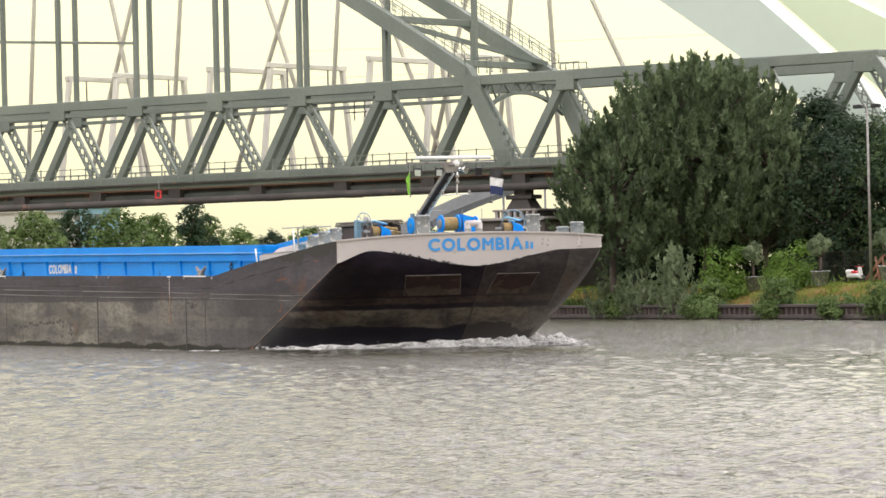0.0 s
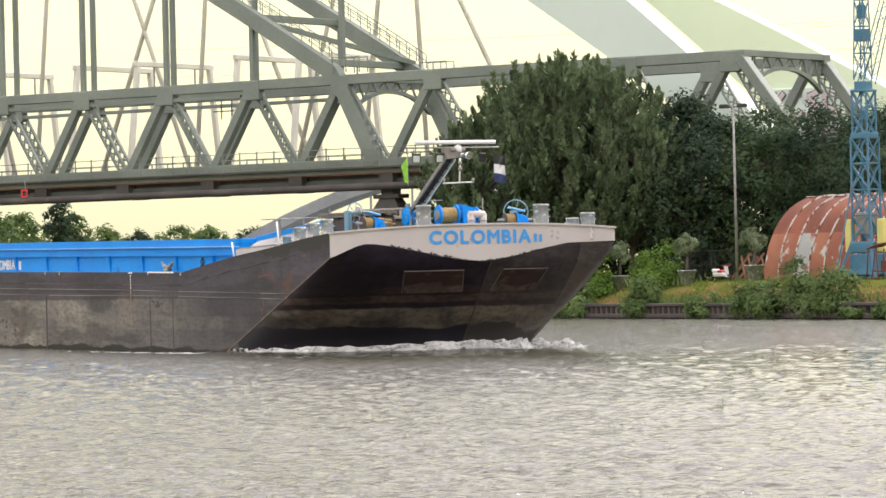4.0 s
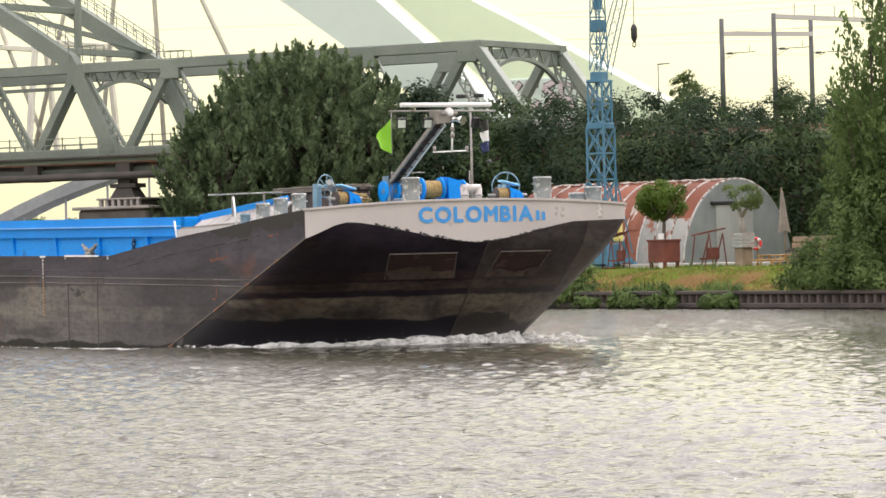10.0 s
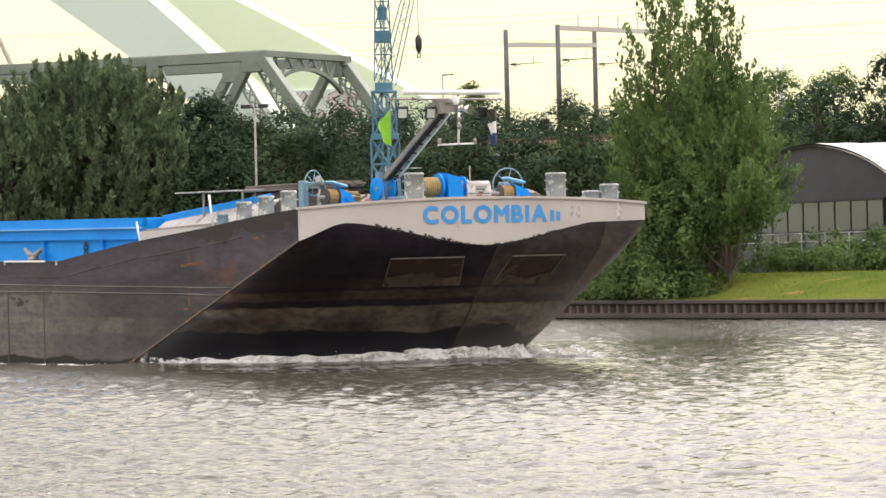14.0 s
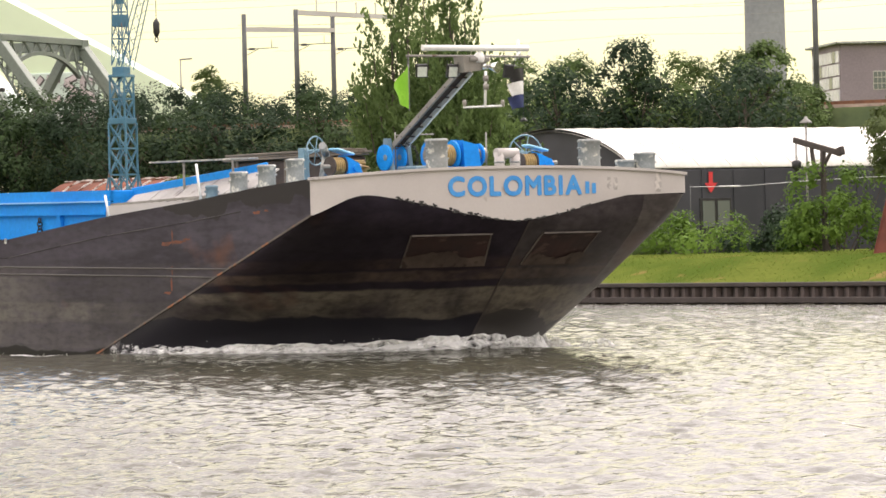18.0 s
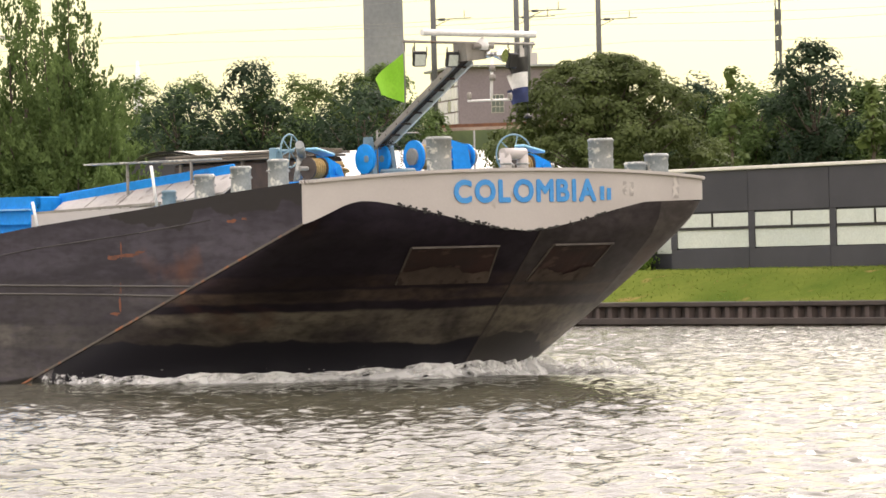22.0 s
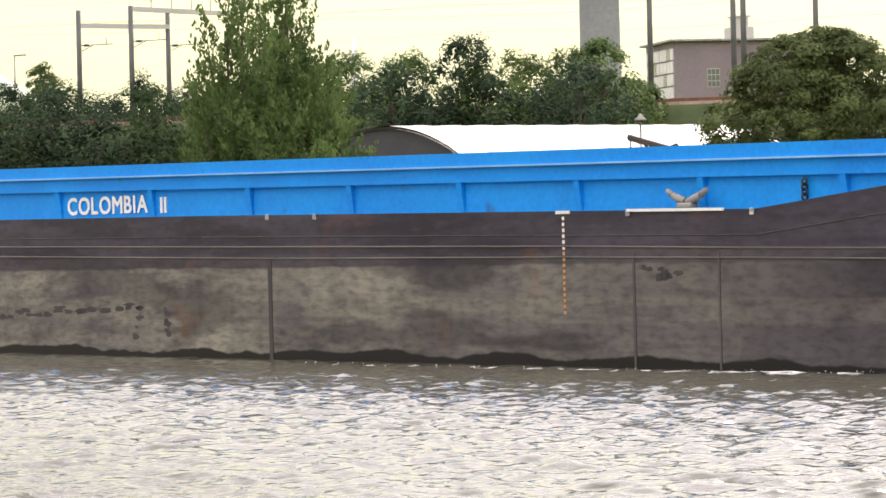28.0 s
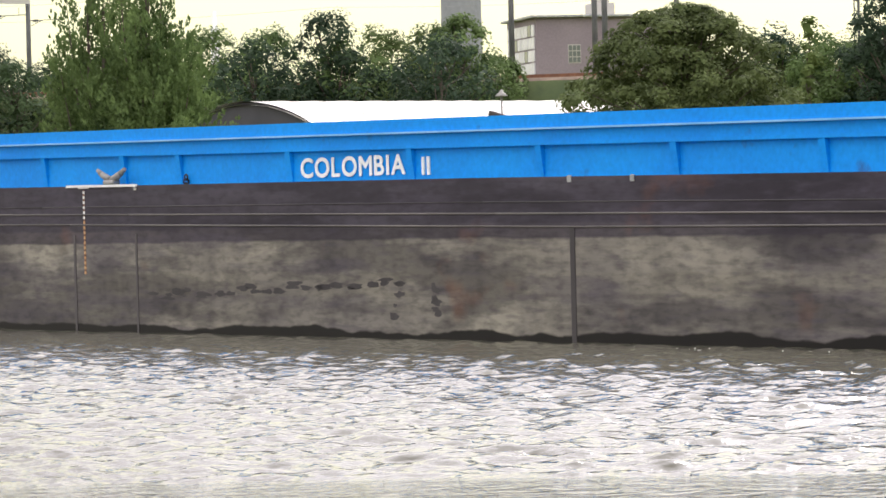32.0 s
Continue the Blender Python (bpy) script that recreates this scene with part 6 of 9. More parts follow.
def planters():
    t = thing("potted_tree", "clipped round tree in a rusty steel tub", "potted tree", at=pose(-183.4, 104.6, 2.0))
    g = Geo()
    g.box(-0.95, 0.95, -0.5, 0.5, 0.35, 1.6, 0.04)
    g.box(-1.0, 1.0, -0.55, 0.55, 1.5, 1.62, 0.02)
    for x in (-0.75, 0.75):
        for y in (-0.4, 0.4):
            g.box(x - 0.08, x + 0.08, y - 0.08, y + 0.08, 0, 0.4)
    part("tub", g, CORTEN, t, "rusty steel tub")
    g = Geo()
    g.cyl((0, 0, 1.4), (0.1, 0, 2.9), 0.12, 0.09, 8)
    for k in range(7):
        g.cyl((0.1, 0, 2.6), (0.1 + 1.4 * math.cos(k), 1.1 * math.sin(k), 3.5), 0.06, 0.02, 5)
    part("trunk", g, BARK, t)
    r = random.Random(7)
    blobs = []
    while len(blobs) < 34:
        q = (r.uniform(-1.2, 1.2), r.uniform(-1.2, 1.2), r.uniform(-0.8, 0.8))
        if q[0] ** 2 + q[1] ** 2 + (1.3 * q[2]) ** 2 < 1.35:
            blobs.append((q[0], q[1], 3.75 + q[2], 0.5, 0.85))
    part("crown", crown_mesh("crown", blobs, 9000, 0.075, LEAF_TOPIARY, 71), None, t)
    # gnarled olive tree in a grey crate
    t = thing("potted_tree", "gnarled olive tree in a grey crate on a timber block", "potted tree", at=pose(-175.2, 104.8, 2.0))
    g = Geo()
    g.box(-0.42, 0.42, -0.32, 0.32, 0.0, 1.05, 0.04)
    part("block", g, PLANK, t, "weathered timber block")
    g = Geo()
    for k in range(4):
        g.box(-0.55, 0.55, -0.4, 0.4, 1.05 + 0.2 * k, 1.22 + 0.2 * k, 0.02)
    part("crate", g, HUT_GREY, t, "grey slatted crate")
    g = Geo()
    g.cyl((0, 0, 1.7), (-0.15, 0, 2.7), 0.2, 0.15, 8)
    g.cyl((-0.15, 0, 2.7), (-0.6, 0.1, 3.6), 0.13, 0.06, 7)
    g.cyl((-0.15, 0, 2.7), (0.7, 0, 3.3), 0.12, 0.06, 7)
    g.cyl((0.7, 0, 3.3), (1.3, 0, 4.0), 0.06, 0.03, 6)
    part("trunk", g, BIRCH, t)
    blobs = [(r.uniform(-0.9, 1.1), r.uniform(-0.6, 0.6), 3.4 + r.uniform(-0.2, 0.9), 0.36, 0.8) for _ in range(16)]
    part("crown", crown_mesh("crown", blobs, 2600, 0.07, LEAF_OLIVE, 72, 0.4), None, t)


def swing_seats():
    for x, rz, s in ((-178.5, 10, 1.0), (-188.9, -8, 0.95)):
        t = thing("swing_seat", "rusty red steel swing seat with a tilted canopy", "swing seat", "swing seats", at=pose(x, 104.6, 2.0, 0, 0, rz) @ Matrix.Diagonal((0.66, 0.8, 1.0, 1.0)))
        for y in (-0.6, 0.6):
            for xa, xb, z in ((-1.4, -0.9, 1.75), (1.4, 0.9, 1.85), (-0.2, 0.9, 1.85)):
                part("stand_leg", Geo().cyl((xa, y, 0), (xb, y, z), 0.05, n=6), CORTEN, t)
        part("foot_bar", Geo().cyl((-1.4, -0.6, 0.1), (1.4, -0.6, 0.1), 0.04, n=6), CORTEN, t)
        g = Geo()
        g.box(-1.35, 1.35, -0.6, 0.6, -0.04, 0.04, 0.02, Matrix.Translation((0, 0, 1.95)) @ pose(0, 0, 0, 6, -5, 0))
        part("canopy", g, CORTEN, t)
        g = Geo()
        g.box(-0.8, 0.8, -0.3, 0.35, 0.45, 0.55, 0.02)
        g.box(-0.8, 0.8, 0.3, 0.38, 0.55, 1.1, 0.02)
        part("bench", g, CORTEN, t)


def yard_things():
    g = Geo()
    g.box(-0.28, 0.28, -0.04, 0.04, 0.0, 1.95, 0.02)
    for z in (0.45, 0.95, 1.45):
        g.box(-0.22, 0.22, -0.055, -0.035, z, z + 0.03)
    solid("white_panel", g, WHITE, "upright white door panel standing in the yard", "panel", at=pose(-183.0, 104.2, 2.0))
    for x, y, rz in ((-174.9, 106.6, 20), (-170.5, 104.5, -8), (-173.3, 105.4, 12)):
        t = thing("picnic_table", "yellow wooden picnic table with benches on the grass", "table", "picnic tables", at=pose(x, y, 2.0, 0, 0, rz) @ Matrix.Scale(0.85, 4))
        for k in range(5):
            g = Geo()
            g.box(-1.0, 1.0, -0.4 + 0.165 * k, -0.25 + 0.165 * k, 0.7, 0.75, 0.01)
            part("plank", g, TABLE_WOOD, t)
        for s in (-1, 1):
            g = Geo()
            g.box(-1.0, 1.0, s * 0.78 - 0.13, s * 0.78 + 0.13, 0.42, 0.47, 0.01)
            part("bench", g, TABLE_WOOD, t)
            g = Geo()
            g.beam((s * 0.7, -0.8, 0), (s * 0.7, -0.25, 0.72), 0.09, 0.05)
            g.beam((s * 0.7, 0.8, 0), (s * 0.7, 0.25, 0.72), 0.09, 0.05)
            g.beam((s * 0.7, -0.85, 0.4), (s * 0.7, 0.85, 0.4), 0.05, 0.09)
            part("leg", g, TABLE_WOOD, t)
    # timber stack, stump table, parasol poles, scooter, rubble
    t = thing("timber_stack", "stack of weathered planks and blocks beside the hut", "timber", at=pose(-170.0, 106.0, 2.0))
    for j in range(5):
        for k in range(3):
            g = Geo()
            g.box(-1.6 + 0.1 * j, 1.6 - 0.07 * k, -0.6 + 0.42 * k, -0.22 + 0.42 * k, 0.32 * j, 0.32 * j + 0.28, 0.02)
            part("plank", g, PLANK, t)
    t = thing("stump_table", "rough slab table on a tree stump", "table", at=pose(-167.55, 103.5, 2.0))
    g = Geo()
    g.lathe((0, 0, 0), [(0.36, 0), (0.31, 0.4), (0.34, 0.78)], 12)
    part("stump", g, BARK, t)
    g = Geo()
    g.box(-0.75, 0.75, -0.4, 0.4, 0.78, 0.87, 0.03)
    g.box(-0.6, 0.6, -0.3, 0.3, 0.87, 0.94, 0.03)
    part("slab", g, WOOD_DARK, t)
    t = thing("parasol", "closed beige garden parasol on a wooden pole", "parasol", at=pose(-172.8, 106.0, 2.0, 3))
    g = Geo()
    g.cyl((0, 0, 0), (0, 0, 4.2), 0.045, 0.035, 8)
    part("pole", g, PLANK, t)
    g = Geo()
    g.box(-0.3, 0.3, -0.3, 0.3, 0, 0.09, 0.02)
    part("base_plate", g, CONCRETE, t)
    g = Geo()
    rows = []
    for j in range(9):
        v = j / 8
        row = []
        for i in range(24):
            an = 2 * math.pi * i / 24
            q = (0.06 + 0.2 * v ** 0.8) * (1 + (0.3 if i % 3 == 0 else -0.12) * v)
            row.append((q * math.cos(an), q * math.sin(an), 4.0 - 2.1 * v - (0.14 * v if i % 3 == 0 else 0)))
        rows.append(row)
    g.grid(rows, False, True)
    part("canopy", g, CLOTH, t, "slack beige cloth in folds")
    t = thing("lifebuoy", "red and white lifebuoy on a short post", "lifebuoy", at=pose(-175.8, 106.0, 2.0, 0, 0, 25))
    g = Geo()
    g.beam((0, 0.06, 0), (0, 0.06, 1.5), 0.08, 0.08, 0.01)
    part("post", g, PLANK, t)
    g = Geo()
    g.ring((0, -0.06, 1.25), (0, 1, 0), 0.28, 0.075, 24, 8)
    part("ring", g, RED, t)
    for k in range(4):
        an = math.pi / 4 + math.pi / 2 * k
        g = Geo()
        g.cyl((0.28 * math.cos(an - 0.22), -0.06, 1.25 + 0.28 * math.sin(an - 0.22)), (0.28 * math.cos(an + 0.22), -0.06, 1.25 + 0.28 * math.sin(an + 0.22)), 0.083, n=10)
        part("band", g, WHITE, t)
    t = thing("motor_scooter", "white and red scooter parked on the bank path", "scooter", at=pose(-208.0, 104.2, 2.0, 0, 0, 15))
    g = Geo()
    g.box(-0.7, 0.5, -0.18, 0.18, 0.35, 0.62, 0.08)
    g.box(-0.8, -0.2, -0.16, 0.16, 0.6, 0.85, 0.08)
    g.beam((0.55, 0, 0.3), (0.4, 0, 1.0), 0.3, 0.12, 0.04)
    part("body", g, WHITE, t)
    g = Geo()
    g.box(-0.25, 0.15, -0.17, 0.17, 0.62, 0.78, 0.05)
    g.beam((0.42, -0.3, 1.02), (0.42, 0.3, 1.02), 0.05, 0.05)
    part("seat", g, RED, t)
    for x in (-0.6, 0.65):
        g = Geo()
        g.ring((x, 0, 0.25), (0, 1, 0), 0.2, 0.06, 16, 6)
        part("wheel", g, BLACK, t)
    # fence panels behind the bushes
    t = thing("mesh_fence", "dark steel mesh fence behind the tubs", "fence", at=pose(-232, 108.0, 2.0))
    for k in range(9):
        g = Geo()
        g.beam((3.0 * k, 0, 0), (3.0 * k, 0, 2.1), 0.07, 0.07)
        part("post", g, BLACK, t)
    for z in (0.2, 1.1, 2.0):
        g = Geo()
        g.beam((0, 0, z), (24, 0, z), 0.04, 0.04)
        part("rail", g, BLACK, t)
    g = Geo()
    for k in range(96):
        g.beam((0.25 * k, 0, 0.2), (0.25 * k, 0, 2.0), 0.015, 0.015)
    part("mesh_panel", g, BLACK, t)
    t = thing("scrap_pile", "dark rusty beams leaning together on the bank", "scrap", at=pose(-211.5, 106.5, 2.0))
    for k in range(5):
        g = Geo()
        g.beam((k * 0.9, 0, 0), (k * 0.9 + 1.8, 0.6, 1.7 - 0.2 * (k % 2)), 0.12, 0.2, 0.02)
        g.beam((k * 0.9 + 2.2, 0, 0), (k * 0.9 + 0.7, 0.5, 1.6), 0.1, 0.16, 0.02)
        part("beam", g, RUST_BROWN, t)
    # white paved strip before the hut
    g = Geo()
    g.box(-196, -172, 106.9, 109.6, 1.95, 2.26, 0.02)
    solid("pavement", g, CITY, "pale paved strip before the hut", "pavement", "structure")


def dark_shed():
    """Long black shed with a white rounded roof; its end looks up the canal."""
    y0, y1 = 112.0, 133.5
    t = thing("barrel_shed", "black clad shed with a white rounded barrel roof", "shed")
    x0, x1 = -166.4, -151.6
    eave, rise = 6.28, 2.15
    n = 20
    arc = [(x0 + (x1 - x0) * j / n, eave + rise * math.sin(math.pi * j / n) ** 0.72) for j in range(n + 1)]
    g = Geo()
    v = [(x, y0, z) for x, z in arc] + [(x1, y0, 1.9), (x0, y0, 1.9)]
    w = [(x, y0 + 0.3, z) for x, _, z in v]
    k = len(v)
    g.add(v + w, [tuple(reversed(range(k))), tuple(k + i for i in range(k))] + [(i, (i + 1) % k, k + (i + 1) % k, k + i) for i in range(k)])
    part("gable_wall", g, SHED_DARK, t)
    for xa, nm in ((x1 - 0.3, "side_wall"), (x0, "side_wall")):
        g = Geo()
        g.box(xa, xa + 0.3, y0 + 0.3, y1, 1.9, eave, 0.02)
        part(nm, g, SHED_DARK, t)
    g = Geo()
    g.add([(x, y1, z) for x, z in arc] + [(x1, y1, 1.9), (x0, y1, 1.9)], [tuple(range(k))])
    part("back_wall", g, SHED_DARK, t)
    g = Geo()
    rows = []
    for i in range(21):
        y = y0 - 0.2 + (y1 - y0 + 0.4) * i / 20
        rows.append([(x, y, z + 0.07) for x, z in arc] + [(x, y, z - 0.08) for x, z in reversed(arc)])
    g.grid(rows[::-1], True, True)
    part("roof", g, SHED_ROOF, t, "white barrel roof")
    for i in range(1, 11):
        g = Geo()
        y = y0 + 2.0 * i
        for (xa, za), (xb, zb) in zip(arc[9:], arc[10:]):
            g.beam((xa, y, za + 0.08), (xb, y, zb + 0.08), 0.05, 0.03, up=(0, 1, 0))
        part("roof_seam", g, SHED_ROOF, t)
        g = Geo()
        g.box(x1 - 0.02, x1 + 0.05, y - 1.9, y - 0.05, 2.0, eave - 0.12, 0.01)
        part("wall_panel", g, SHED_DARK, t)
    for k in range(9):
        for za, zb in ((2.7, 3.95), (4.05, 5.5)):
            g = Geo()
            g.box(x0 + 1.2 + 1.38 * k, x0 + 2.5 + 1.38 * k, y0 - 0.06, y0 + 0.05, za, zb)
            part("pane", g, GLASS, t)
    for k in range(10):
        g = Geo()
        g.box(x0 + 1.12 + 1.38 * k, x0 + 1.2 + 1.38 * k, y0 - 0.1, y0 + 0.06, 2.5, 5.6)
        part("mullion", g, BLACK, t)
    for z in (2.58, 3.96, 5.52):
        g = Geo()
        g.box(x0 + 1.1, x0 + 13.7, y0 - 0.11, y0 + 0.06, z, z + 0.08)
        part("transom", g, BLACK, t)
    g = Geo()
    g.box(x1 - 0.05, x1 + 0.1, 115.9, 117.9, 2.0, 4.75, 0.02)
    part("door", g, BLACK, t)
    for k in range(2):
        g = Geo()
        g.box(x1 + 0.02, x1 + 0.13, 116.05 + 0.95 * k, 116.8 + 0.95 * k, 3.3, 4.6)
        part("door_pane", g, GLASS, t)
    g = Geo()
    m = Matrix.Translation((x1 + 0.12, 116.6, 5.55))
    g.add([m @ Vector(p) for p in ((0, -0.13, 0.5), (0, 0.13, 0.5), (0, 0.13, -0.05), (0, 0.4, -0.05), (0, 0, -0.55), (0, -0.4, -0.05), (0, -0.13, -0.05))], [tuple(reversed(range(7)))])
    part("arrow_sign", g, RED, t, "red arrow pointing down at the door")
    g = Geo()
    g.cyl((x1 + 0.08, y0 - 0.08, 2), (x1 + 0.08, y0 - 0.08, eave), 0.06, n=8)
    part("downpipe", g, BOLLARD, t)
    # railing of the terrace before the gable
    t = thing("terrace_railing", "pale steel terrace railing before the shed", "railing", at=pose(-164, 107.8, 2.0))
    for k in range(10):
        g = Geo()
        g.cyl((2.0 * k, 0, 0), (2.0 * k, 0, 1.9), 0.035, n=6)
        part("post", g, BOLLARD, t)
    for z in (1.5, 1.9):
        g = Geo()
        g.cyl((0, 0, z), (18, 0, z), 0.03, n=6)
        part("rail", g, BOLLARD, t)
    # washing-line-like pole before the door
    t = thing("flag_line", "slack white rope line on thin poles before the shed", "rope", at=pose(0, 0, 0))
    g = Geo()
    g.tube([(-144, 109.6, 5.2), (-140, 109.4, 5.12), (-134, 109, 5.25), (-126, 108.6, 5.3)], 0.014, 5)
    g.tube([(-141.6, 109.5, 5.16), (-139.9, 109.4, 5.13)], 0.035, 6)
    part("rope", g, WHITE, t)
    g = Geo()
    g.cyl((-144, 109.6, 2), (-144, 109.6, 5.3), 0.018, n=6)
    g.cyl((-126, 108.6, 2), (-126, 108.6, 5.4), 0.018, n=6)
    part("pole", g, MAST_DARK, t)


def old_jib_crane():
    t = thing("quay_crane", "small old dark wooden hoist with an iron bucket", "hoist", at=pose(-129.9, 106.2, 1.85))
    g = Geo()
    g.beam((0, 0, 0), (0, 0, 4.6), 0.2, 0.2, 0.02, up=(1, 0, 0))
    part("post", g, WOOD_DARK, t)
    g = Geo()
    g.beam((-2.0, 0, 5.15), (1.25, 0, 4.45), 0.16, 0.26, 0.03)
    g.beam((1.0, 0, 4.5), (1.4, 0, 4.6), 0.2, 0.36, 0.03)
    part("arm", g, WOOD_DARK, t)
    g = Geo()
    pts = [Vector((-0.02 - 0.75 * math.sin(radians(a)), 0, 3.55 + 1.25 * (1 - math.cos(radians(a))))) for a in range(0, 91, 15)]
    for p, q in zip(pts, pts[1:]):
        g.beam(p, q, 0.12, 0.14)
    g.beam((0, 0, 3.9), (0.6, 0, 4.6), 0.1, 0.12)
    part("brace", g, WOOD_DARK, t)
    g = Geo()
    for k in range(8):
        g.ring((-1.85, 0, 4.95 - 0.09 * k), (1, 0, 0) if k % 2 else (0, 1, 0), 0.05, 0.018, 10, 5)
    part("chain", g, BLACK, t)
    g = Geo()
    g.lathe((-1.85, 0, 3.75), [(0.02, 0), (0.2, 0.18), (0.22, 0.42), (0.12, 0.5)], 12)
    part("bucket", g, BLACK, t)
    t = thing("street_lantern", "small round-hatted lantern on a thin pole", "lantern", at=pose(-138.8, 112.5, 7.7))
    g = Geo()
    g.cyl((0, 0, -6), (0, 0, 0.5), 0.05, n=8)
    part("pole", g, STEEL_GREY, t)
    g = Geo()
    g.lathe((0, 0, 0.3), [(0.3, 0), (0.29, 0.05), (0.1, 0.2), (0.04, 0.32)], 14)
    part("hat", g, STEEL_GREY, t)


def steel_cone():
    t = thing("steel_cone", "rusty red pointed steel pyramid standing on the lawn", "sculpture", at=pose(-122.6, 104.0, 1.95, 0, 0, 20))
    g = Geo()
    g.add([(-0.64, -0.64, 0), (0.64, -0.64, 0), (0.64, 0.64, 0), (-0.64, 0.64, 0), (-0.06, -0.06, 3.05), (0.06, -0.06, 3.05), (0.06, 0.06, 3.05), (-0.06, 0.06, 3.05)],
          [(0, 1, 5, 4), (1, 2, 6, 5), (2, 3, 7, 6), (3, 0, 4, 7), (4, 5, 6, 7)])
    part("body", g, CORTEN, t)
    g = Geo()
    for k in range(4):
        a = math.pi / 4 + k * math.pi / 2
        g.beam((0.905 * math.cos(a), 0.905 * math.sin(a), 0), (0.08 * math.cos(a), 0.08 * math.sin(a), 3.12), 0.07, 0.07)
    part("edge_bar", g, CORTEN, t)


def office():
    t = thing("office_building", "low dark grey flat-roofed office with pale ribbon windows", "building")
    x0, x1, y0, y1 = -114.9, -60.0, 106.0, 124.0
    g = Geo()
    g.box(x0, x1, y0 + 0.1, y1, 1.8, 6.0, 0.03)
    part("wall", g, SHED_DARK, t)
    g = Geo()
    g.box(x0 - 0.15, x1 + 0.15, y0 - 0.1, y1 + 0.1, 6.0, 6.14, 0.02)
    part("roof_edge", g, SHED_ROOF, t, "thin white roof edge")
    for za, zb, k in ((1.8, 2.85, 0), (4.35, 6.0, 1)):
        for i in range(12):
            g = Geo()
            g.box(x0 + 4.57 * i, x0 + 4.57 * i + 4.55, y0, y0 + 0.12, za, zb, 0.01)
            part("wall_panel", g, SHED_DARK, t)
    for i in range(12):
        xa = x0 + 0.35 + 4.57 * i
        g = Geo()
        g.box(xa - 0.35, xa, y0 - 0.02, y0 + 0.12, 2.85, 4.35)
        part("pier", g, SHED_DARK, t)
        g = Geo()
        g.box(xa, xa + 4.22, y0 + 0.03, y0 + 0.12, 2.9, 3.62)
        part("pane", g, PALE_PANE, t, "ribbon window with a pale reflection in its colour")
        for j in range(2):
            g = Geo()
            g.box(xa + 2.13 * j, xa + 2.13 * j + 2.05, y0 + 0.03, y0 + 0.12, 3.74, 4.28)
            part("pane", g, PALE_PANE, t)
        g = Geo()
        g.box(xa, xa + 4.22, y0 - 0.01, y0 + 0.11, 3.62, 3.74)
        g.box(xa + 2.05, xa + 2.13, y0 - 0.01, y0 + 0.11, 3.74, 4.28)
        part("window_frame", g, BLACK, t)
    # low annex
    t = thing("annex", "low dark annex with small windows beside the office", "building", at=pose(0, 0, 0))
    g = Geo()
    g.box(-118.4, -115.0, 108, 118, 1.8, 4.6, 0.02)
    part("wall", g, SHED_DARK, t)
    for j in range(2):
        g = Geo()
        g.box(-117.9, -115.6, 107.96, 108.05, 2.7 + 0.85 * j, 3.4 + 0.85 * j)
        part("pane", g, PALE_PANE, t)


tower_crane()
round_hut()
planters()
swing_seats()
yard_things()
dark_shed()
old_jib_crane()
steel_cone()
office()


# ---- the cargo ship; x forward from the bow's corners, y to port, z up from the water ----
ship = thing("cargo_ship", "long inland cargo ship, dark worn hull, blue coaming", "ship")
HB = 5.725


def deck_z(x):
    """Height of the deck edge."""
    pts = [(-110, 4.15), (-57, 3.63), (-38, 3.48), (-16.4, 3.24), (-13.2, 3.54), (-10.5, 3.78), (-6.2, 4.06), (-2.6, 4.35), (0.0, 4.5)]
    for (a, za), (b, zb) in zip(pts, pts[1:]):
        if x <= b:
            return za + (zb - za) * (x - a) / (b - a)
    return 4.5


def rake_x(z, side=-1):
    """Where the flat side ends at a height; to port the rake starts higher."""
    if side > 0:
        return -1.42 * max(0.0, 4.02 - z) ** 1.3
    return min(0.0, -(3.6 - z) * 3.19)


def bow_x(y, z):
    """The bow's front at a breadth and a height."""
    e = min(1.0, abs(y) / HB)
    side = rake_x(z, y)
    mid = 0.62 - max(0.0, 3.4 - z) * 0.95
    if z > 3.6:
        mid = 0.62
    if y > 0 and z < 3.9:
        # a chine parts the front from the port quarter
        ec = 0.74 + 0.045 * max(0.0, z)
        k = min(1.0, (3.9 - z) / 1.2)
        flat = 0.4 * (e / ec) ** 2.2 if e < ec else 0.4 + 0.6 * (e - ec) / (1 - ec)
        soft_ = 0.14 * e + 0.86 * (1 - max(0.0, 1 - e ** 2.5) ** 0.4)
        return mid + (side - mid) * (soft_ + (flat - soft_) * k)
    return mid + (side - mid) * (0.14 * e + 0.86 * (1 - max(0.0, 1 - e ** 2.5) ** 0.4))


def white_low(y):
    """Lower edge of the white band on the bow."""
    e = abs(y) / HB
    if y > 0 and e > 0.62:
        # to port the edge runs on level
        return 3.97 + 0.1 * (e - 0.62)
    pts = [(0, 3.36), (0.12, 3.42), (0.3, 3.6), (0.456, 3.8), (0.62, 3.97), (0.72, 4.06), (0.79, 4.07), (0.85, 3.98), (1.0, 3.6)]
    for (a, za), (b, zb) in zip(pts, pts[1:]):
        if e <= b:
            return za + (zb - za) * (e - a) / (b - a)
    return 3.6


def rim_z(y):
    e = abs(y) / HB
    return 4.5 + 0.22 * (1 - e ** 2.2)


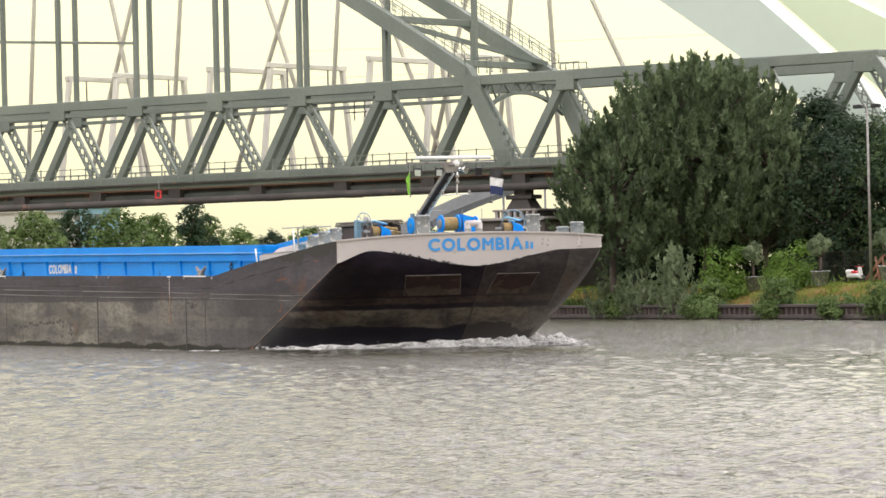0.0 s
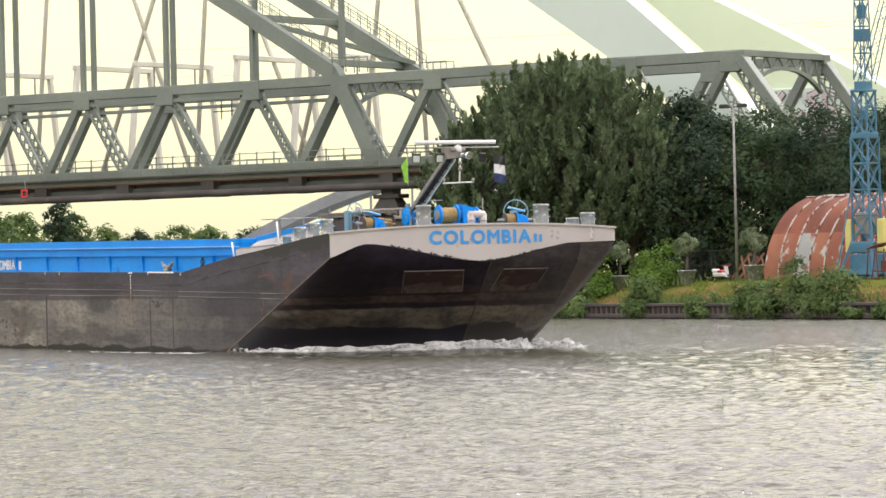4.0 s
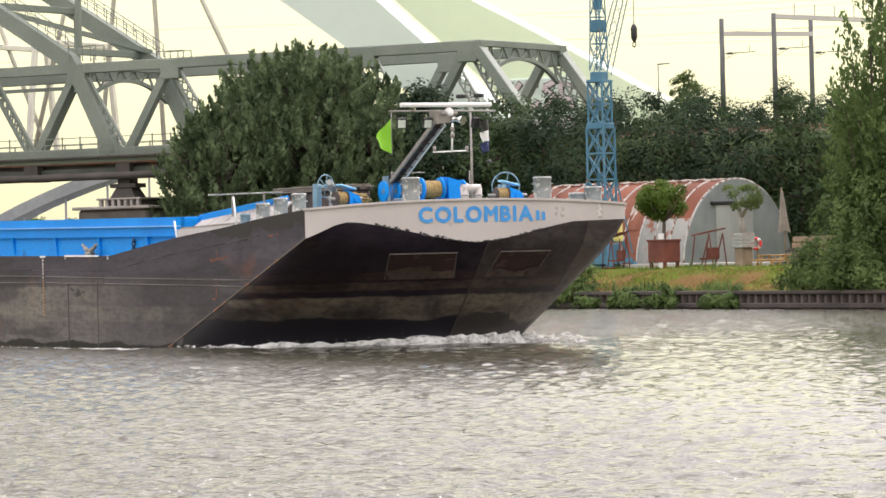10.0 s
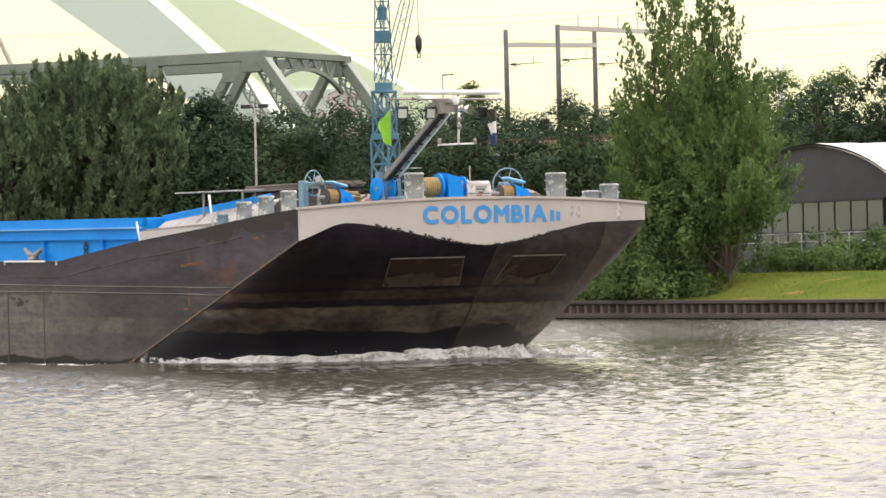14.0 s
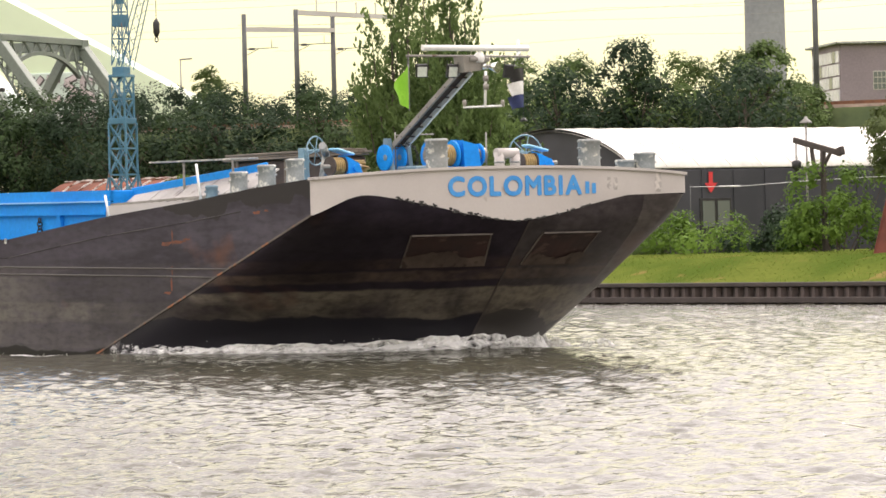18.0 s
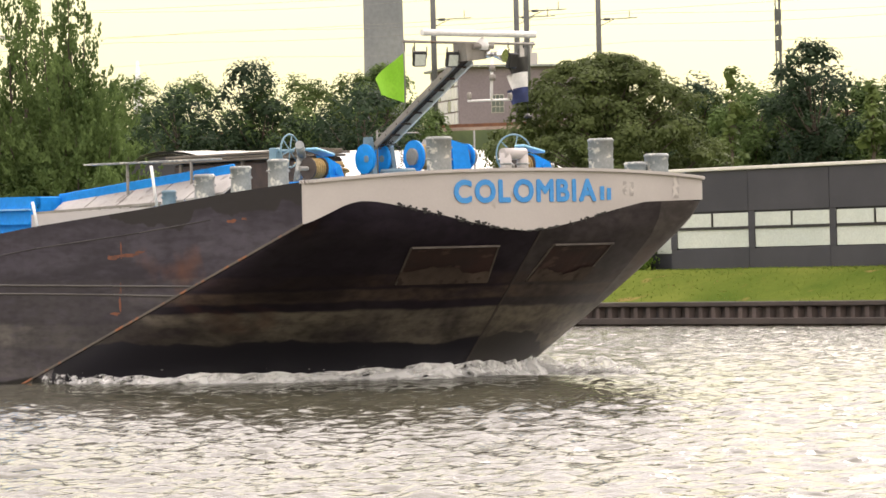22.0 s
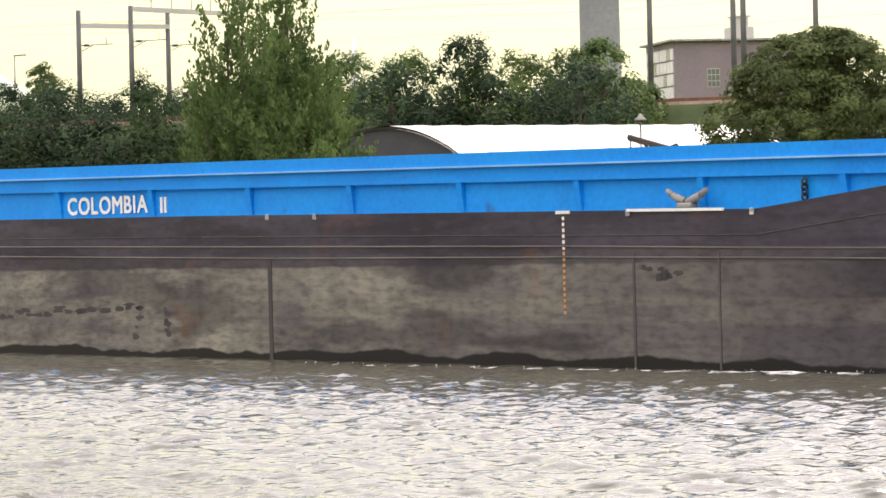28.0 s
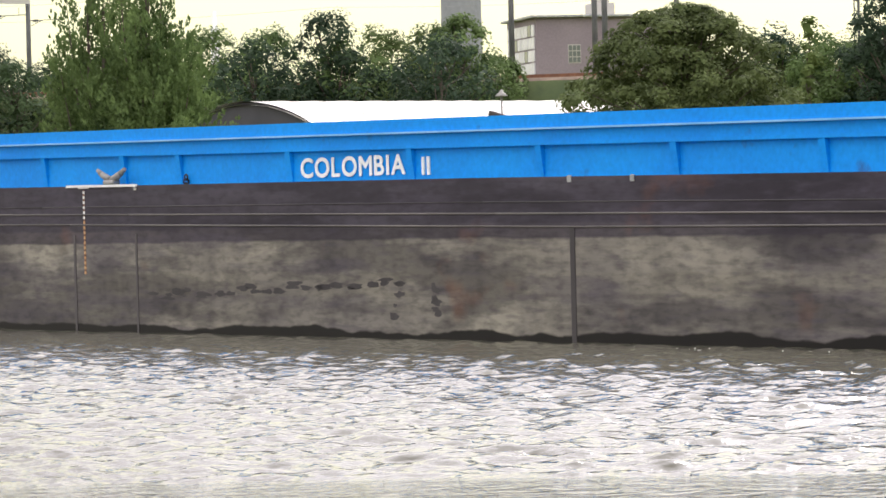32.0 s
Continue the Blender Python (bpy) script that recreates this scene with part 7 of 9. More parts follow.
def hull():
    for s in (-1, 1):
        g = Geo()
        xs = [-110 + 4 * i for i in range(24)] + [-16.4, -14.8, -13.2, -12, -10.85]
        rows = []
        for x in xs:
            zb = -1.2
            rows.append([(x, s * HB, zb + (deck_z(x) - zb) * j / 6) for j in range(7)])
        for k in range(1, 12):
            z0 = 0.2 + (3.6 - 0.2) * k / 11 if s < 0 else 0.2 + (4.0 - 0.2) * k / 11
            x = rake_x(z0, s)
            rows.append([(x, s * HB, z0 + (deck_z(x) - z0) * j / 6) for j in range(7)])
        if s > 0:
            rows = rows[::-1]
        g.grid(rows, False)
        part("hull_side", g, HULL, ship)
        g = Geo()
        # gap under the rake near the water
        g.add([(-10.85, s * HB, -1.2), (-10.85, s * HB, 0.2), (rake_x(-1.2), s * HB, -1.2)], [(0, 1, 2)])
        for run in (((-110, 3.5), (-52.7, 2.88), (-37.5, 2.71), (-22.6, 2.56), (-16.9, 2.47), (-7.3, 2.35), (rake_x(2.31) - 0.05, 2.31)),
                    ((-110, 3.15), (-55.6, 2.66), (-34.4, 2.4), (-22.6, 2.33), (-16.9, 2.27), (-7.3, 2.15), (rake_x(2.1) - 0.05, 2.1))):
            pts = [(x, s * HB, z) for x, z in run]
            for p, q in zip(pts, pts[1:]):
                g.cyl(p, q, 0.022, n=6)
        part("rubbing_strake", g, STRAKE, ship)
        g = Geo()
        xs = [-72, -57, -38, -24, -16.4, -13.2, -10.5, -6.2, -3.4]
        for a, b in zip(xs, xs[1:]):
            g.cyl((a, s * (HB - 0.004), deck_z(a) - 0.52), (b, s * (HB - 0.004), deck_z(b) - 0.52), 0.016, n=6)
        part("plate_seam", g, WELD, ship, "dark lapped plate seam below the deck edge")
        if s < 0:
            # knuckle strip
            g = Geo()
            g.beam((0.0, s * (HB + 0.005), 3.6), (-11.5, s * (HB + 0.005), 0.0), 0.03, 0.05)
            part("knuckle_bar", g, KNUCKLE, ship)
    g = Geo()
    ys = [HB * math.sin(radians(90 * i / 28)) for i in range(-28, 29)]
    rows, quarter = [], []

    def chine(z):
        return HB * 0.72
    for i in range(-28, 29):
        s = math.sin(radians(90 * i / 28))
        zl = white_low(s * (chine(3.97) if s > 0 else HB))
        col = []
        for j in range(15):
            z = zl + (-1.3 - zl) * (j / 14)
            y = s * (chine(z) if s > 0 else HB)
            col.append((bow_x(y, z), y, z))
        rows.append(col)
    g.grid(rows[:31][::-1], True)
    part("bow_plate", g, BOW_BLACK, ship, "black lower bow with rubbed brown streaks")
    part("bow_plate", Geo().grid(rows[30:][::-1], True), BOW_PORT_LIT, ship, "scraped port half of the lower bow, greyer also as the lit side")
    for i in range(9):
        col = []
        for j in range(15):
            z = 3.98 + (-1.3 - 3.98) * (j / 14)
            y = chine(z) + (HB - chine(z)) * i / 8
            col.append((bow_x(y, z), y, z))
        quarter.append(col)
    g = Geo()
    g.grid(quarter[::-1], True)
    part("bow_quarter", g, QUARTER_LIT, ship, "scraped port quarter of the bow, painted paler as the lit facet")
    g = Geo()
    rows = []
    for y in ys:
        zl, zt = white_low(y), rim_z(y)
        rows.append([(bow_x(y, max(z, 3.61)) + 0.004, y, z) for z in [zl + (zt - zl) * j / 5 for j in range(6)]])
    g.grid(rows, True)
    part("bow_band", g, SHIP_WHITE, ship, "dirty white painted bow band")
    g = Geo()
    for a, b in zip(ys, ys[1:]):
        g.beam((bow_x(a, 4.4), a, rim_z(a)), (bow_x(b, 4.4), b, rim_z(b)), 0.14, 0.07)
    part("rim", g, SHIP_WHITE, ship)
    # ragged remains of black paint along the white band
    r = random.Random(3)
    g = Geo()
    for k in range(110):
        y = min(r.uniform(-0.62, 0.97), r.uniform(-0.62, 1.3)) * HB
        z = white_low(y) + r.uniform(-0.03, 0.045) * (1.2 if abs(y) > 1 else 0.4)
        w = r.uniform(0.015, 0.065)
        p = [(bow_x(y + dy, 3.7) + 0.012, y + dy, z + dz) for dy, dz in ((-w, 0), (-w * 0.3, -0.03), (w, -0.02), (w * 0.8, 0.018), (-w * 0.5, 0.024))]
        g.add(p, [(0, 1, 2, 3, 4)])
    tagged(part("paint_flake", g, BLACK, ship, "ragged black paint remains"), kind="stuff")
    # deck
    g = Geo()
    xs = [-110 + 5 * i for i in range(19)] + [-16.4, -13.2, -10.5, -6.2, -2.6, 0.0]
    g.grid([[(x, -HB, deck_z(x) - 0.01), (x, HB, deck_z(x) - 0.01)] for x in xs][::-1], False)
    g.grid([[(0.0, y, 4.45), (bow_x(y, 4.4), y, 4.45)] for y in ys], False)
    part("deck", g, GREY_BLUE, ship)
    g = Geo()
    g.add([(-110, -HB, -1), (-110, HB, -1), (-110, HB, 4.1), (-110, -HB, 4.1)], [(0, 3, 2, 1)])
    part("transom", g, HULL, ship)
    # welded seams down the stem and beside it
    for y in (0.42,):
        g = Geo()
        for k in range(14):
            za, zb = 3.35 - 0.25 * k, 3.1 - 0.25 * k
            g.beam((bow_x(y, za) + 0.004, y, za), (bow_x(y, zb) + 0.004, y, zb), 0.06, 0.012)
        part("weld_seam", g, SEAM, ship)
    # hawse pockets in the bow: flat sheets, the recess's shade put into the dark colour
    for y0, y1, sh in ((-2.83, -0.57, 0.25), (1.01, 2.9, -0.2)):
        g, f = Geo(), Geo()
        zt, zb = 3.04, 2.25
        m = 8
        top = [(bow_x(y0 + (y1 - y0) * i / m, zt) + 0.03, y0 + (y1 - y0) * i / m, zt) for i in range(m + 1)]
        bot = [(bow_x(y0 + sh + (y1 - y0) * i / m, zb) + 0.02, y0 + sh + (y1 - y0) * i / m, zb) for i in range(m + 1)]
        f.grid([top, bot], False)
        part("hawse_pocket", f, POCKET, ship, "flat rusty sheet with the anchor pocket's shade in its dark colour")
        lip = Geo()
        rr = random.Random(int(10 * y1))
        lo, hi = [], []
        for i in range(2 * m + 1):
            y = y0 + 0.5 * sh + (y1 - y0) * i / (2 * m)
            zl = zb + 0.26 + 0.12 * math.sin(2.6 * y) * math.sin(math.pi * i / (2 * m)) + rr.uniform(-0.035, 0.035)
            hi.append((bow_x(y, zl) + 0.075, y, zl))
            lo.append((bow_x(y, zb - 0.02) + 0.07, y + 0.5 * sh, zb - 0.02))
        lip.grid([hi, lo], False)
        part("pocket_lip", lip, POCKET_DIRT, ship, "dirty light brown lower lip")
        for a, b in zip(top, top[1:]):
            g.beam(a, b, 0.12, 0.045)
        for i in (0, m):
            g.beam(top[i], bot[i], 0.04, 0.03)
        part("pocket_rim", g, POCKET_RIM, ship)


STRAKE = paint("strake_worn", (0.062, 0.057, 0.057), (0.145, 0.134, 0.122), 0.5, 0.5, metal=0.2, stretch=(0.3, 1, 1))
SEAM = paint("seam_worn", (0.03, 0.023, 0.024), (0.06, 0.046, 0.04), 1.5, 0.6, stretch=(1, 1, 0.4))
STRIP = paint("strip_dark", (0.042, 0.036, 0.042), (0.075, 0.066, 0.068), 1.2, 0.55, stretch=(1, 1, 0.3))
KNUCKLE = paint("knuckle_worn", (0.07, 0.06, 0.055), (0.12, 0.1, 0.085), 1.0, 0.6, spots=(0.26, 0.1, 0.045), spot_at=0.56)
RUST_SHADE = paint("dark_rust_shade", (0.035, 0.026, 0.022), (0.07, 0.045, 0.035), 2, 0.75, bump=0.2)
MAST_GREY = paint("mast_worn_grey", (0.2, 0.185, 0.165), (0.3, 0.28, 0.25), 1.5, 0.5, spots=(0.14, 0.09, 0.06), spot_at=0.66)
WHEEL_BLUE = paint("wheel_blue_grey", (0.14, 0.26, 0.33), (0.2, 0.33, 0.4), 2, 0.5)
COVER_BLUE = paint("cover_pale_blue", (0.2, 0.5, 0.72), (0.3, 0.6, 0.78), 2, 0.5)
FLANGE_DARK = paint("flange_dark", (0.03, 0.028, 0.03), (0.07, 0.05, 0.04), 2, 0.6)
CHROME = paint("chrome", (0.7, 0.7, 0.7), (0.8, 0.8, 0.8), 2, 0.18, metal=1.0, bump=0)
SPAR = paint("weathered_spar", (0.12, 0.1, 0.08), (0.22, 0.19, 0.15), 1.5, 0.85, stretch=(0.3, 1, 1))
WELD = paint("weld_dark", (0.024, 0.02, 0.023), (0.04, 0.035, 0.037), 1.5, 0.6, stretch=(1, 1, 0.3))
RUST_RUN = paint("rust_run", (0.11, 0.045, 0.03), (0.2, 0.07, 0.035), 3, 0.8)
GHOST = paint("ghost_grey", (0.3, 0.28, 0.265), (0.44, 0.41, 0.39), 3, 0.5, spots=(0.55, 0.51, 0.48), spot_at=0.5)
POCKET_RIM = paint("pocket_rim", (0.06, 0.05, 0.045), (0.11, 0.09, 0.08), 2, 0.6)
LID = paint("lid_grey_white", (0.34, 0.32, 0.3), (0.46, 0.44, 0.41), 0.8, 0.6, spots=(0.22, 0.2, 0.18), spot_at=0.62)
# coaming blue made paler: the highlight along the lip is painted in
LIP_HIGHLIGHT = paint("lip_highlight_blue", (0.14, 0.42, 0.72), (0.22, 0.5, 0.78), 1.0, 0.5)
POCKET_DIRT = paint("pocket_dirt", (0.045, 0.029, 0.024), (0.09, 0.064, 0.052), 1.6, 0.8, spots=(0.035, 0.02, 0.017), spot_at=0.58, stretch=(1, 1, 0.5))
# rust darkened further to hold the shade of a recess
POCKET = paint("pocket_rust_shade", (0.014, 0.006, 0.007), (0.032, 0.011, 0.01), 1.4, 0.7, spots=(0.06, 0.032, 0.027), spot_at=0.64, stretch=(1, 0.6, 1.4))


def letters(text, size, material, name, width, place, bold=0.012):
    """Flat lettering with the built-in font, one mesh a letter; place(x, y, d) lays it on the plating."""
    x, out = 0.0, []
    for ch in text:
        cu = bpy.data.curves.new("letter", "FONT")
        cu.body, cu.size, cu.extrude = ch, size, 0.003
        ob = new("letter", cu)
        bpy.context.view_layer.update()
        me = bpy.data.meshes.new_from_object(ob.evaluated_get(bpy.context.evaluated_depsgraph_get()))
        bpy.data.objects.remove(ob)
        bpy.data.curves.remove(cu)
        v = np.array([tuple(p.co) for p in me.vertices])
        fs = [tuple(p.vertices) for p in me.polygons]
        bpy.data.meshes.remove(me)
        v[:, 0] -= v[:, 0].min()
        out.append((x, v, fs))
        x += v[:, 0].max() + 0.1 * size + 2 * bold
    k = width / (x - 0.1 * size - 2 * bold)
    holder = new(name)
    holder.parent = ship
    for x, v, fs in out:
        g = Geo()
        for i, (dx, dy) in enumerate(((0, 0), (1, 0), (-1, 0), (0, 1), (0, -1), (0.7, 0.7), (-0.7, 0.7), (0.7, -0.7), (-0.7, -0.7))):
            g.add([place((x + a) * k + bold * dx, b + bold * dy, d + 0.0012 * i) for a, b, d in v.tolist()], fs)
        part("letter", g, material, holder)
    return holder


hull()
letters("COLOMBIA", 0.66, LETTER_BLUE, "bow_name", 4.03, lambda a, b, d: (bow_x(a - 2.02, 4.2) + 0.012 + d, a - 2.02, 4.02 + b), 0.03)
for k in range(2):
    y = 2.15 + 0.21 * k
    g = Geo()
    g.add([(bow_x(y + a, 4.2) + 0.02, y + a, z) for a, z in ((0, 4.02), (0.13, 4.02), (0.13, 4.33 - 0.04 * k), (0, 4.33 - 0.04 * k))], [(0, 1, 2, 3)])
    part("bow_numeral", g, LETTER_BLUE, ship)
# grey ghosts of old marks on the white band
for y0, y1, z0, z1 in ((2.87, 2.98, 4.12, 4.44), (3.08, 3.2, 4.1, 4.42), (4.5, 4.7, 4.04, 4.54)):
    g = Geo()
    n = 6
    g.grid([[(bow_x(y0 + (y1 - y0) * i / n, 4.2) + 0.012, y0 + (y1 - y0) * i / n + 0.02 * math.sin(9 * i + 5 * j), z0 + (z1 - z0) * j / 3) for i in range(n + 1)] for j in range(4)], False)
    part("old_mark", g, GHOST, ship, "grey painted-over mark")


def top_z(x):
    """Upper edge of the hatch coaming."""
    return 4.5 + (-11.7 - x) * 0.0117


def coaming():
    for s in (-1, 1):
        Y = s * 5.07
        co = new("coaming")
        co.parent = ship
        xs = [-104 + 4 * i for i in range(23)] + [-13.9, -11.7]

        def band(name, d0, d1, z0, z1, material, lab=""):
            g = Geo()
            rows = []
            for x in xs:
                t = top_z(x)
                y0, y1 = Y + s * d0, Y + s * d1
                rows.append([(x, y0, t - z0), (x, y1, t - z0), (x, y1, t - z1), (x, y0, t - z1)])
            g.grid(rows if s > 0 else rows[::-1], False, True)
            e = [rows[0], rows[-1]]
            for q in e:
                g.add(q, [(0, 1, 2, 3)])
            return part(name, g, material, co, lab)

        band("upper_plate", -0.25, 0.06, 0.0, 0.29, SHIP_BLUE)
        # the lip carries its bright highlight as a paler colour
        band("lip", -0.2, 0.16, 0.285, 0.325, LIP_HIGHLIGHT)
        band("middle_plate", -0.2, 0.05, 0.33, 0.58, SHIP_BLUE)
        band("ledge", -0.2, 0.1, 0.58, 0.66, SHIP_BLUE)
        band("lower_plate", -0.2, -0.03, 0.66, 1.5, SHIP_BLUE)
        for x in [-14.4, -18.9, -23.2, -27.65, -32.2, -36.75, -41.52, -46.45, -51.35, -54.0, -57.96] + [-62.4 - 4.45 * i for i in range(10)]:
            g = Geo()
            t = top_z(x)
            g.hexa([(x - 0.1, Y - s * 0.04, t - 1.5), (x + 0.1, Y - s * 0.04, t - 1.5), (x + 0.1, Y - s * 0.02, t - 1.5), (x - 0.1, Y - s * 0.02, t - 1.5),
                    (x - 0.1, Y - s * 0.04, t - 0.62), (x + 0.1, Y - s * 0.04, t - 0.62), (x + 0.1, Y + s * 0.1, t - 0.62), (x - 0.1, Y + s * 0.1, t - 0.62)])
            part("bracket", g, SHIP_BLUE, co)
    # front of the hold
    g = Geo()
    g.box(-11.95, -11.7, -5.0, 5.0, 3.4, 4.5, 0.03)
    part("hold_front", g, SHIP_BLUE, ship)
    # hold floor closes the view from above
    g = Geo()
    g.box(-104, -12, -4.8, 4.8, 2.4, 2.6)
    part("hold_floor", g, RUST_BROWN, ship)


coaming()


def side_lettering():
    letters("COLOMBIA", 0.62, WHITE, "side_name", 4.2, lambda a, b, d: (a - 46.0, -5.062 - d, 3.64 + b), 0.016)
    for k in range(2):
        g = Geo()
        x = -41.15 + 0.2 * k
        g.box(x, x + 0.1, -5.07, -5.04, 3.6, 4.0)
        part("side_numeral", g, WHITE, ship)


side_lettering()


def side_details():
    # draft marks: dashes that go from white to orange
    for x in (-22.9, -54.9):
        z0 = deck_z(x)
        for k in range(17):
            g = Geo()
            z = z0 - 0.12 - 0.125 * k
            g.box(x - 0.04, x + 0.04, -HB - 0.012, -HB - 0.002, z - 0.07, z)
            part("draft_mark", g, WHITE if k < 6 else ORANGE, ship)
        g = Geo()
        g.box(x - 0.035, x + 0.035, -HB - 0.008, -HB - 0.001, z0 - 2.15, z0 - 0.1)
        part("draft_scale", g, RUST_BROWN, ship)
        g = Geo()
        g.box(x - 0.25, x + 0.25, -HB - 0.02, -HB, z0 - 0.06, z0 + 0.01)
        part("draft_head", g, WHITE, ship)
    # welded doubling strips
    for x, w in ((-34.85, 0.16), (-20.45, 0.08), (-17.6, 0.06), (-55.4, 0.1), (-52.4, 0.08), (-66, 0.14), (-80, 0.14)):
        g = Geo()
        g.box(x - w / 2, x + w / 2, -HB - 0.015, -HB, 0.0, 2.4)
        part("weld_strip", g, WELD if w > 0.13 else STRIP, ship)
    # white edge plates and notches on the deck edge
    for x0, x1 in ((-20.6, -17.4), (-55.7, -52.3)):
        g = Geo()
        z = deck_z(0.5 * (x0 + x1))
        g.beam((x0, -HB - 0.02, deck_z(x0) + 0.0), (x1, -HB - 0.02, deck_z(x1) + 0.0), 0.06, 0.06)
        part("edge_plate", g, WHITE, ship)
    for x in (-20.6, -16.5, -34.9, -32.8, -52.4):
        g = Geo()
        g.box(x - 0.07, x + 0.07, -HB - 0.03, -HB, deck_z(x) - 0.12, deck_z(x) + 0.02, 0.01)
        part("bracket", g, BOLLARD, ship)
    # horned cleats
    for x in (-18.95, -54.0, -86.0):
        z = deck_z(x)
        g = Geo()
        g.box(-0.24, 0.24, -0.12, 0.12, 0.0, 0.12, 0.03)
        for s in (-1, 1):
            g.cyl((s * 0.05, 0, 0.12), (s * 0.45, 0, 0.27), 0.1, 0.075, n=10)
            g.cyl((s * 0.45, 0, 0.27), (s * 0.66, 0, 0.38), 0.075, 0.05, n=10)
        part("cleat", g, STEEL_GREY, ship, "grey horned mooring cleat", at=pose(x, -5.45, z + 0.02))
    # scraped black patches and rust runs on the plating
    r = random.Random(12)

    def patch(x, z, w, h, material, name):
        g = Geo()
        n = 11
        pts = []
        for i in range(n):
            a = 2 * math.pi * i / n
            q = r.uniform(0.55, 1.15)
            pts.append((x + 0.5 * w * q * math.cos(a), -HB - 0.006, z + 0.5 * h * q * math.sin(a)))
        g.add(pts, [tuple(range(n))])
        part(name, g, material, ship)

    for i in range(26):
        x = -51.6 + 0.42 * i + r.uniform(-0.2, 0.2)
        patch(x, 0.9 + 0.014 * i + r.uniform(-0.08, 0.12), r.uniform(0.3, 0.9), r.uniform(0.09, 0.2), WELD, "scrape")
    for i in range(10):
        patch((-39.9 if i % 3 else -41.3) + r.uniform(-0.2, 0.2), 0.5 + 0.08 * i, r.uniform(0.2, 0.5), r.uniform(0.09, 0.2), WELD, "scrape")
    for i in range(7):
        patch(-19.9 + r.uniform(-0.4, 1.2), 2.0 + r.uniform(-0.25, 0.1), r.uniform(0.2, 0.6), r.uniform(0.1, 0.25), WELD, "scrape")
    for x, z, w, h in ((-7.05, 1.95, 0.1, 0.55), (-7.25, 1.72, 0.4, 0.1), (-7.0, 2.3, 0.08, 0.3), (-6.95, 3.15, 0.07, 0.4), (-6.7, 3.05, 1.0, 0.1), (-7.3, 3.0, 0.6, 0.12), (-6.2, 3.1, 0.5, 0.08), (-2.6, 3.72, 0.5, 0.1), (-2.1, 3.76, 0.25, 0.06)):
        patch(x, z, w, h, RUST_RUN, "rust_run")
    # chain stopper on the coaming
    for x in (-15.6, -51.0):
        g = Geo()
        for k in range(4):
            g.ring((x, -5.12, 3.75 - 0.1 * k), (1, 0, 0) if k % 2 else (0, 1, 0), 0.07, 0.022, 10, 5)
        part("chain", g, BLACK, ship)


side_details()


def foredeck():
    def bollard(x, y, r, h, material=BOLLARD, lab="grey worn mooring bollard"):
        z = min(deck_z(x), 4.5)
        b = part("bollard", Geo().lathe((0, 0, 0), [(r * 1.05, -0.1), (r, 0.06), (r * 0.97, h * 0.5), (r, h - 0.05), (r * 1.06, h - 0.04), (r * 1.06, h), (r * 0.9, h + 0.03)], 18), material, ship, lab, at=pose(x, y, z))
        for q in (0.5, 0.78) if h > 0.8 else (0.62,):
            g = Geo()
            g.cyl((0, -r * 1.3, h * q), (0, r * 1.3, h * q), 0.025, n=6)
            part("pin", g, material, b)

    for x, h in ((-4.35, 0.56), (-2.95, 0.58), (-1.55, 0.6)):
        bollard(x, -5.2, 0.23, h)
    bollard(-5.75, -5.2, 0.16, 0.36, GREY_BLUE, "small blue-grey mooring post")
    for x, y, r, h in ((0.1, -2.05, 0.28, 0.93), (-0.05, 2.75, 0.29, 0.9), (-0.6, 4.92, 0.28, 0.6), (-0.7, 4.35, 0.25, 0.42)):
        bollard(x, y, r, h)
    # sloping white hatch lids before the hold with a blue edge
    lid = new("hatch_lid")
    lid.parent = ship
    for k in range(5):
        xa, xb = -11.6 + 1.55 * k, -11.6 + 1.55 * (k + 1) - 0.06
        g = Geo()
        za, zb = 4.3 + 0.066 * (xa + 11.8), 4.3 + 0.066 * (xb + 11.8)
        g.hexa([(xa, -5.0, deck_z(xa) + 0.1), (xb, -5.0, deck_z(xb) + 0.1), (xb, -4.25, zb), (xa, -4.25, za),
                (xa, -5.0, deck_z(xa) + 0.15), (xb, -5.0, deck_z(xb) + 0.15), (xb, -4.25, zb + 0.05), (xa, -4.25, za + 0.05)])
        part("lid_panel", g, LID, lid, "pale sloping lid panel")
    g = Geo()
    g.beam((-11.8, -4.2, 4.42), (-4.6, -4.2, 4.9), 0.1, 0.27, 0.02)
    part("lid_edge", g, SHIP_BLUE, lid, "blue edge beam")
    g = Geo()
    g.beam((-11.6, -5.0, deck_z(-11.6) + 0.42), (-6.4, -5.0, deck_z(-6.4) + 0.16), 0.06, 0.06)
    for k in range(12):
        x = -11.4 + 0.42 * k
        g.beam((x, -5.0, deck_z(x)), (x, -5.0, deck_z(x) + 0.38 - 0.02 * k), 0.03, 0.03)
    part("grating", g, STEEL_GREY, ship)
    g = Geo()
    g.hexa([(-11.7, -5.1, deck_z(-11.7) - 0.02), (-6.6, -5.1, deck_z(-6.6) - 0.02), (-6.6, -5.06, deck_z(-6.6)), (-11.7, -5.06, deck_z(-11.7)),
            (-11.7, -5.1, deck_z(-11.7) + 0.4), (-6.6, -5.1, deck_z(-6.6) + 0.1), (-6.6, -5.06, deck_z(-6.6) + 0.1), (-11.7, -5.06, deck_z(-11.7) + 0.4)])
    part("side_plate", g, SHIP_WHITE, ship, "dirty white side plate")
    for x, h in ((-5.8, 0.95), (-10.8, 0.6)):
        g = Geo()
        g.cyl((x, -5.5, deck_z(x)), (x - 0.2, -5.5, deck_z(x) + h), 0.035, n=8)
        part("stanchion", g, WHITE, ship)
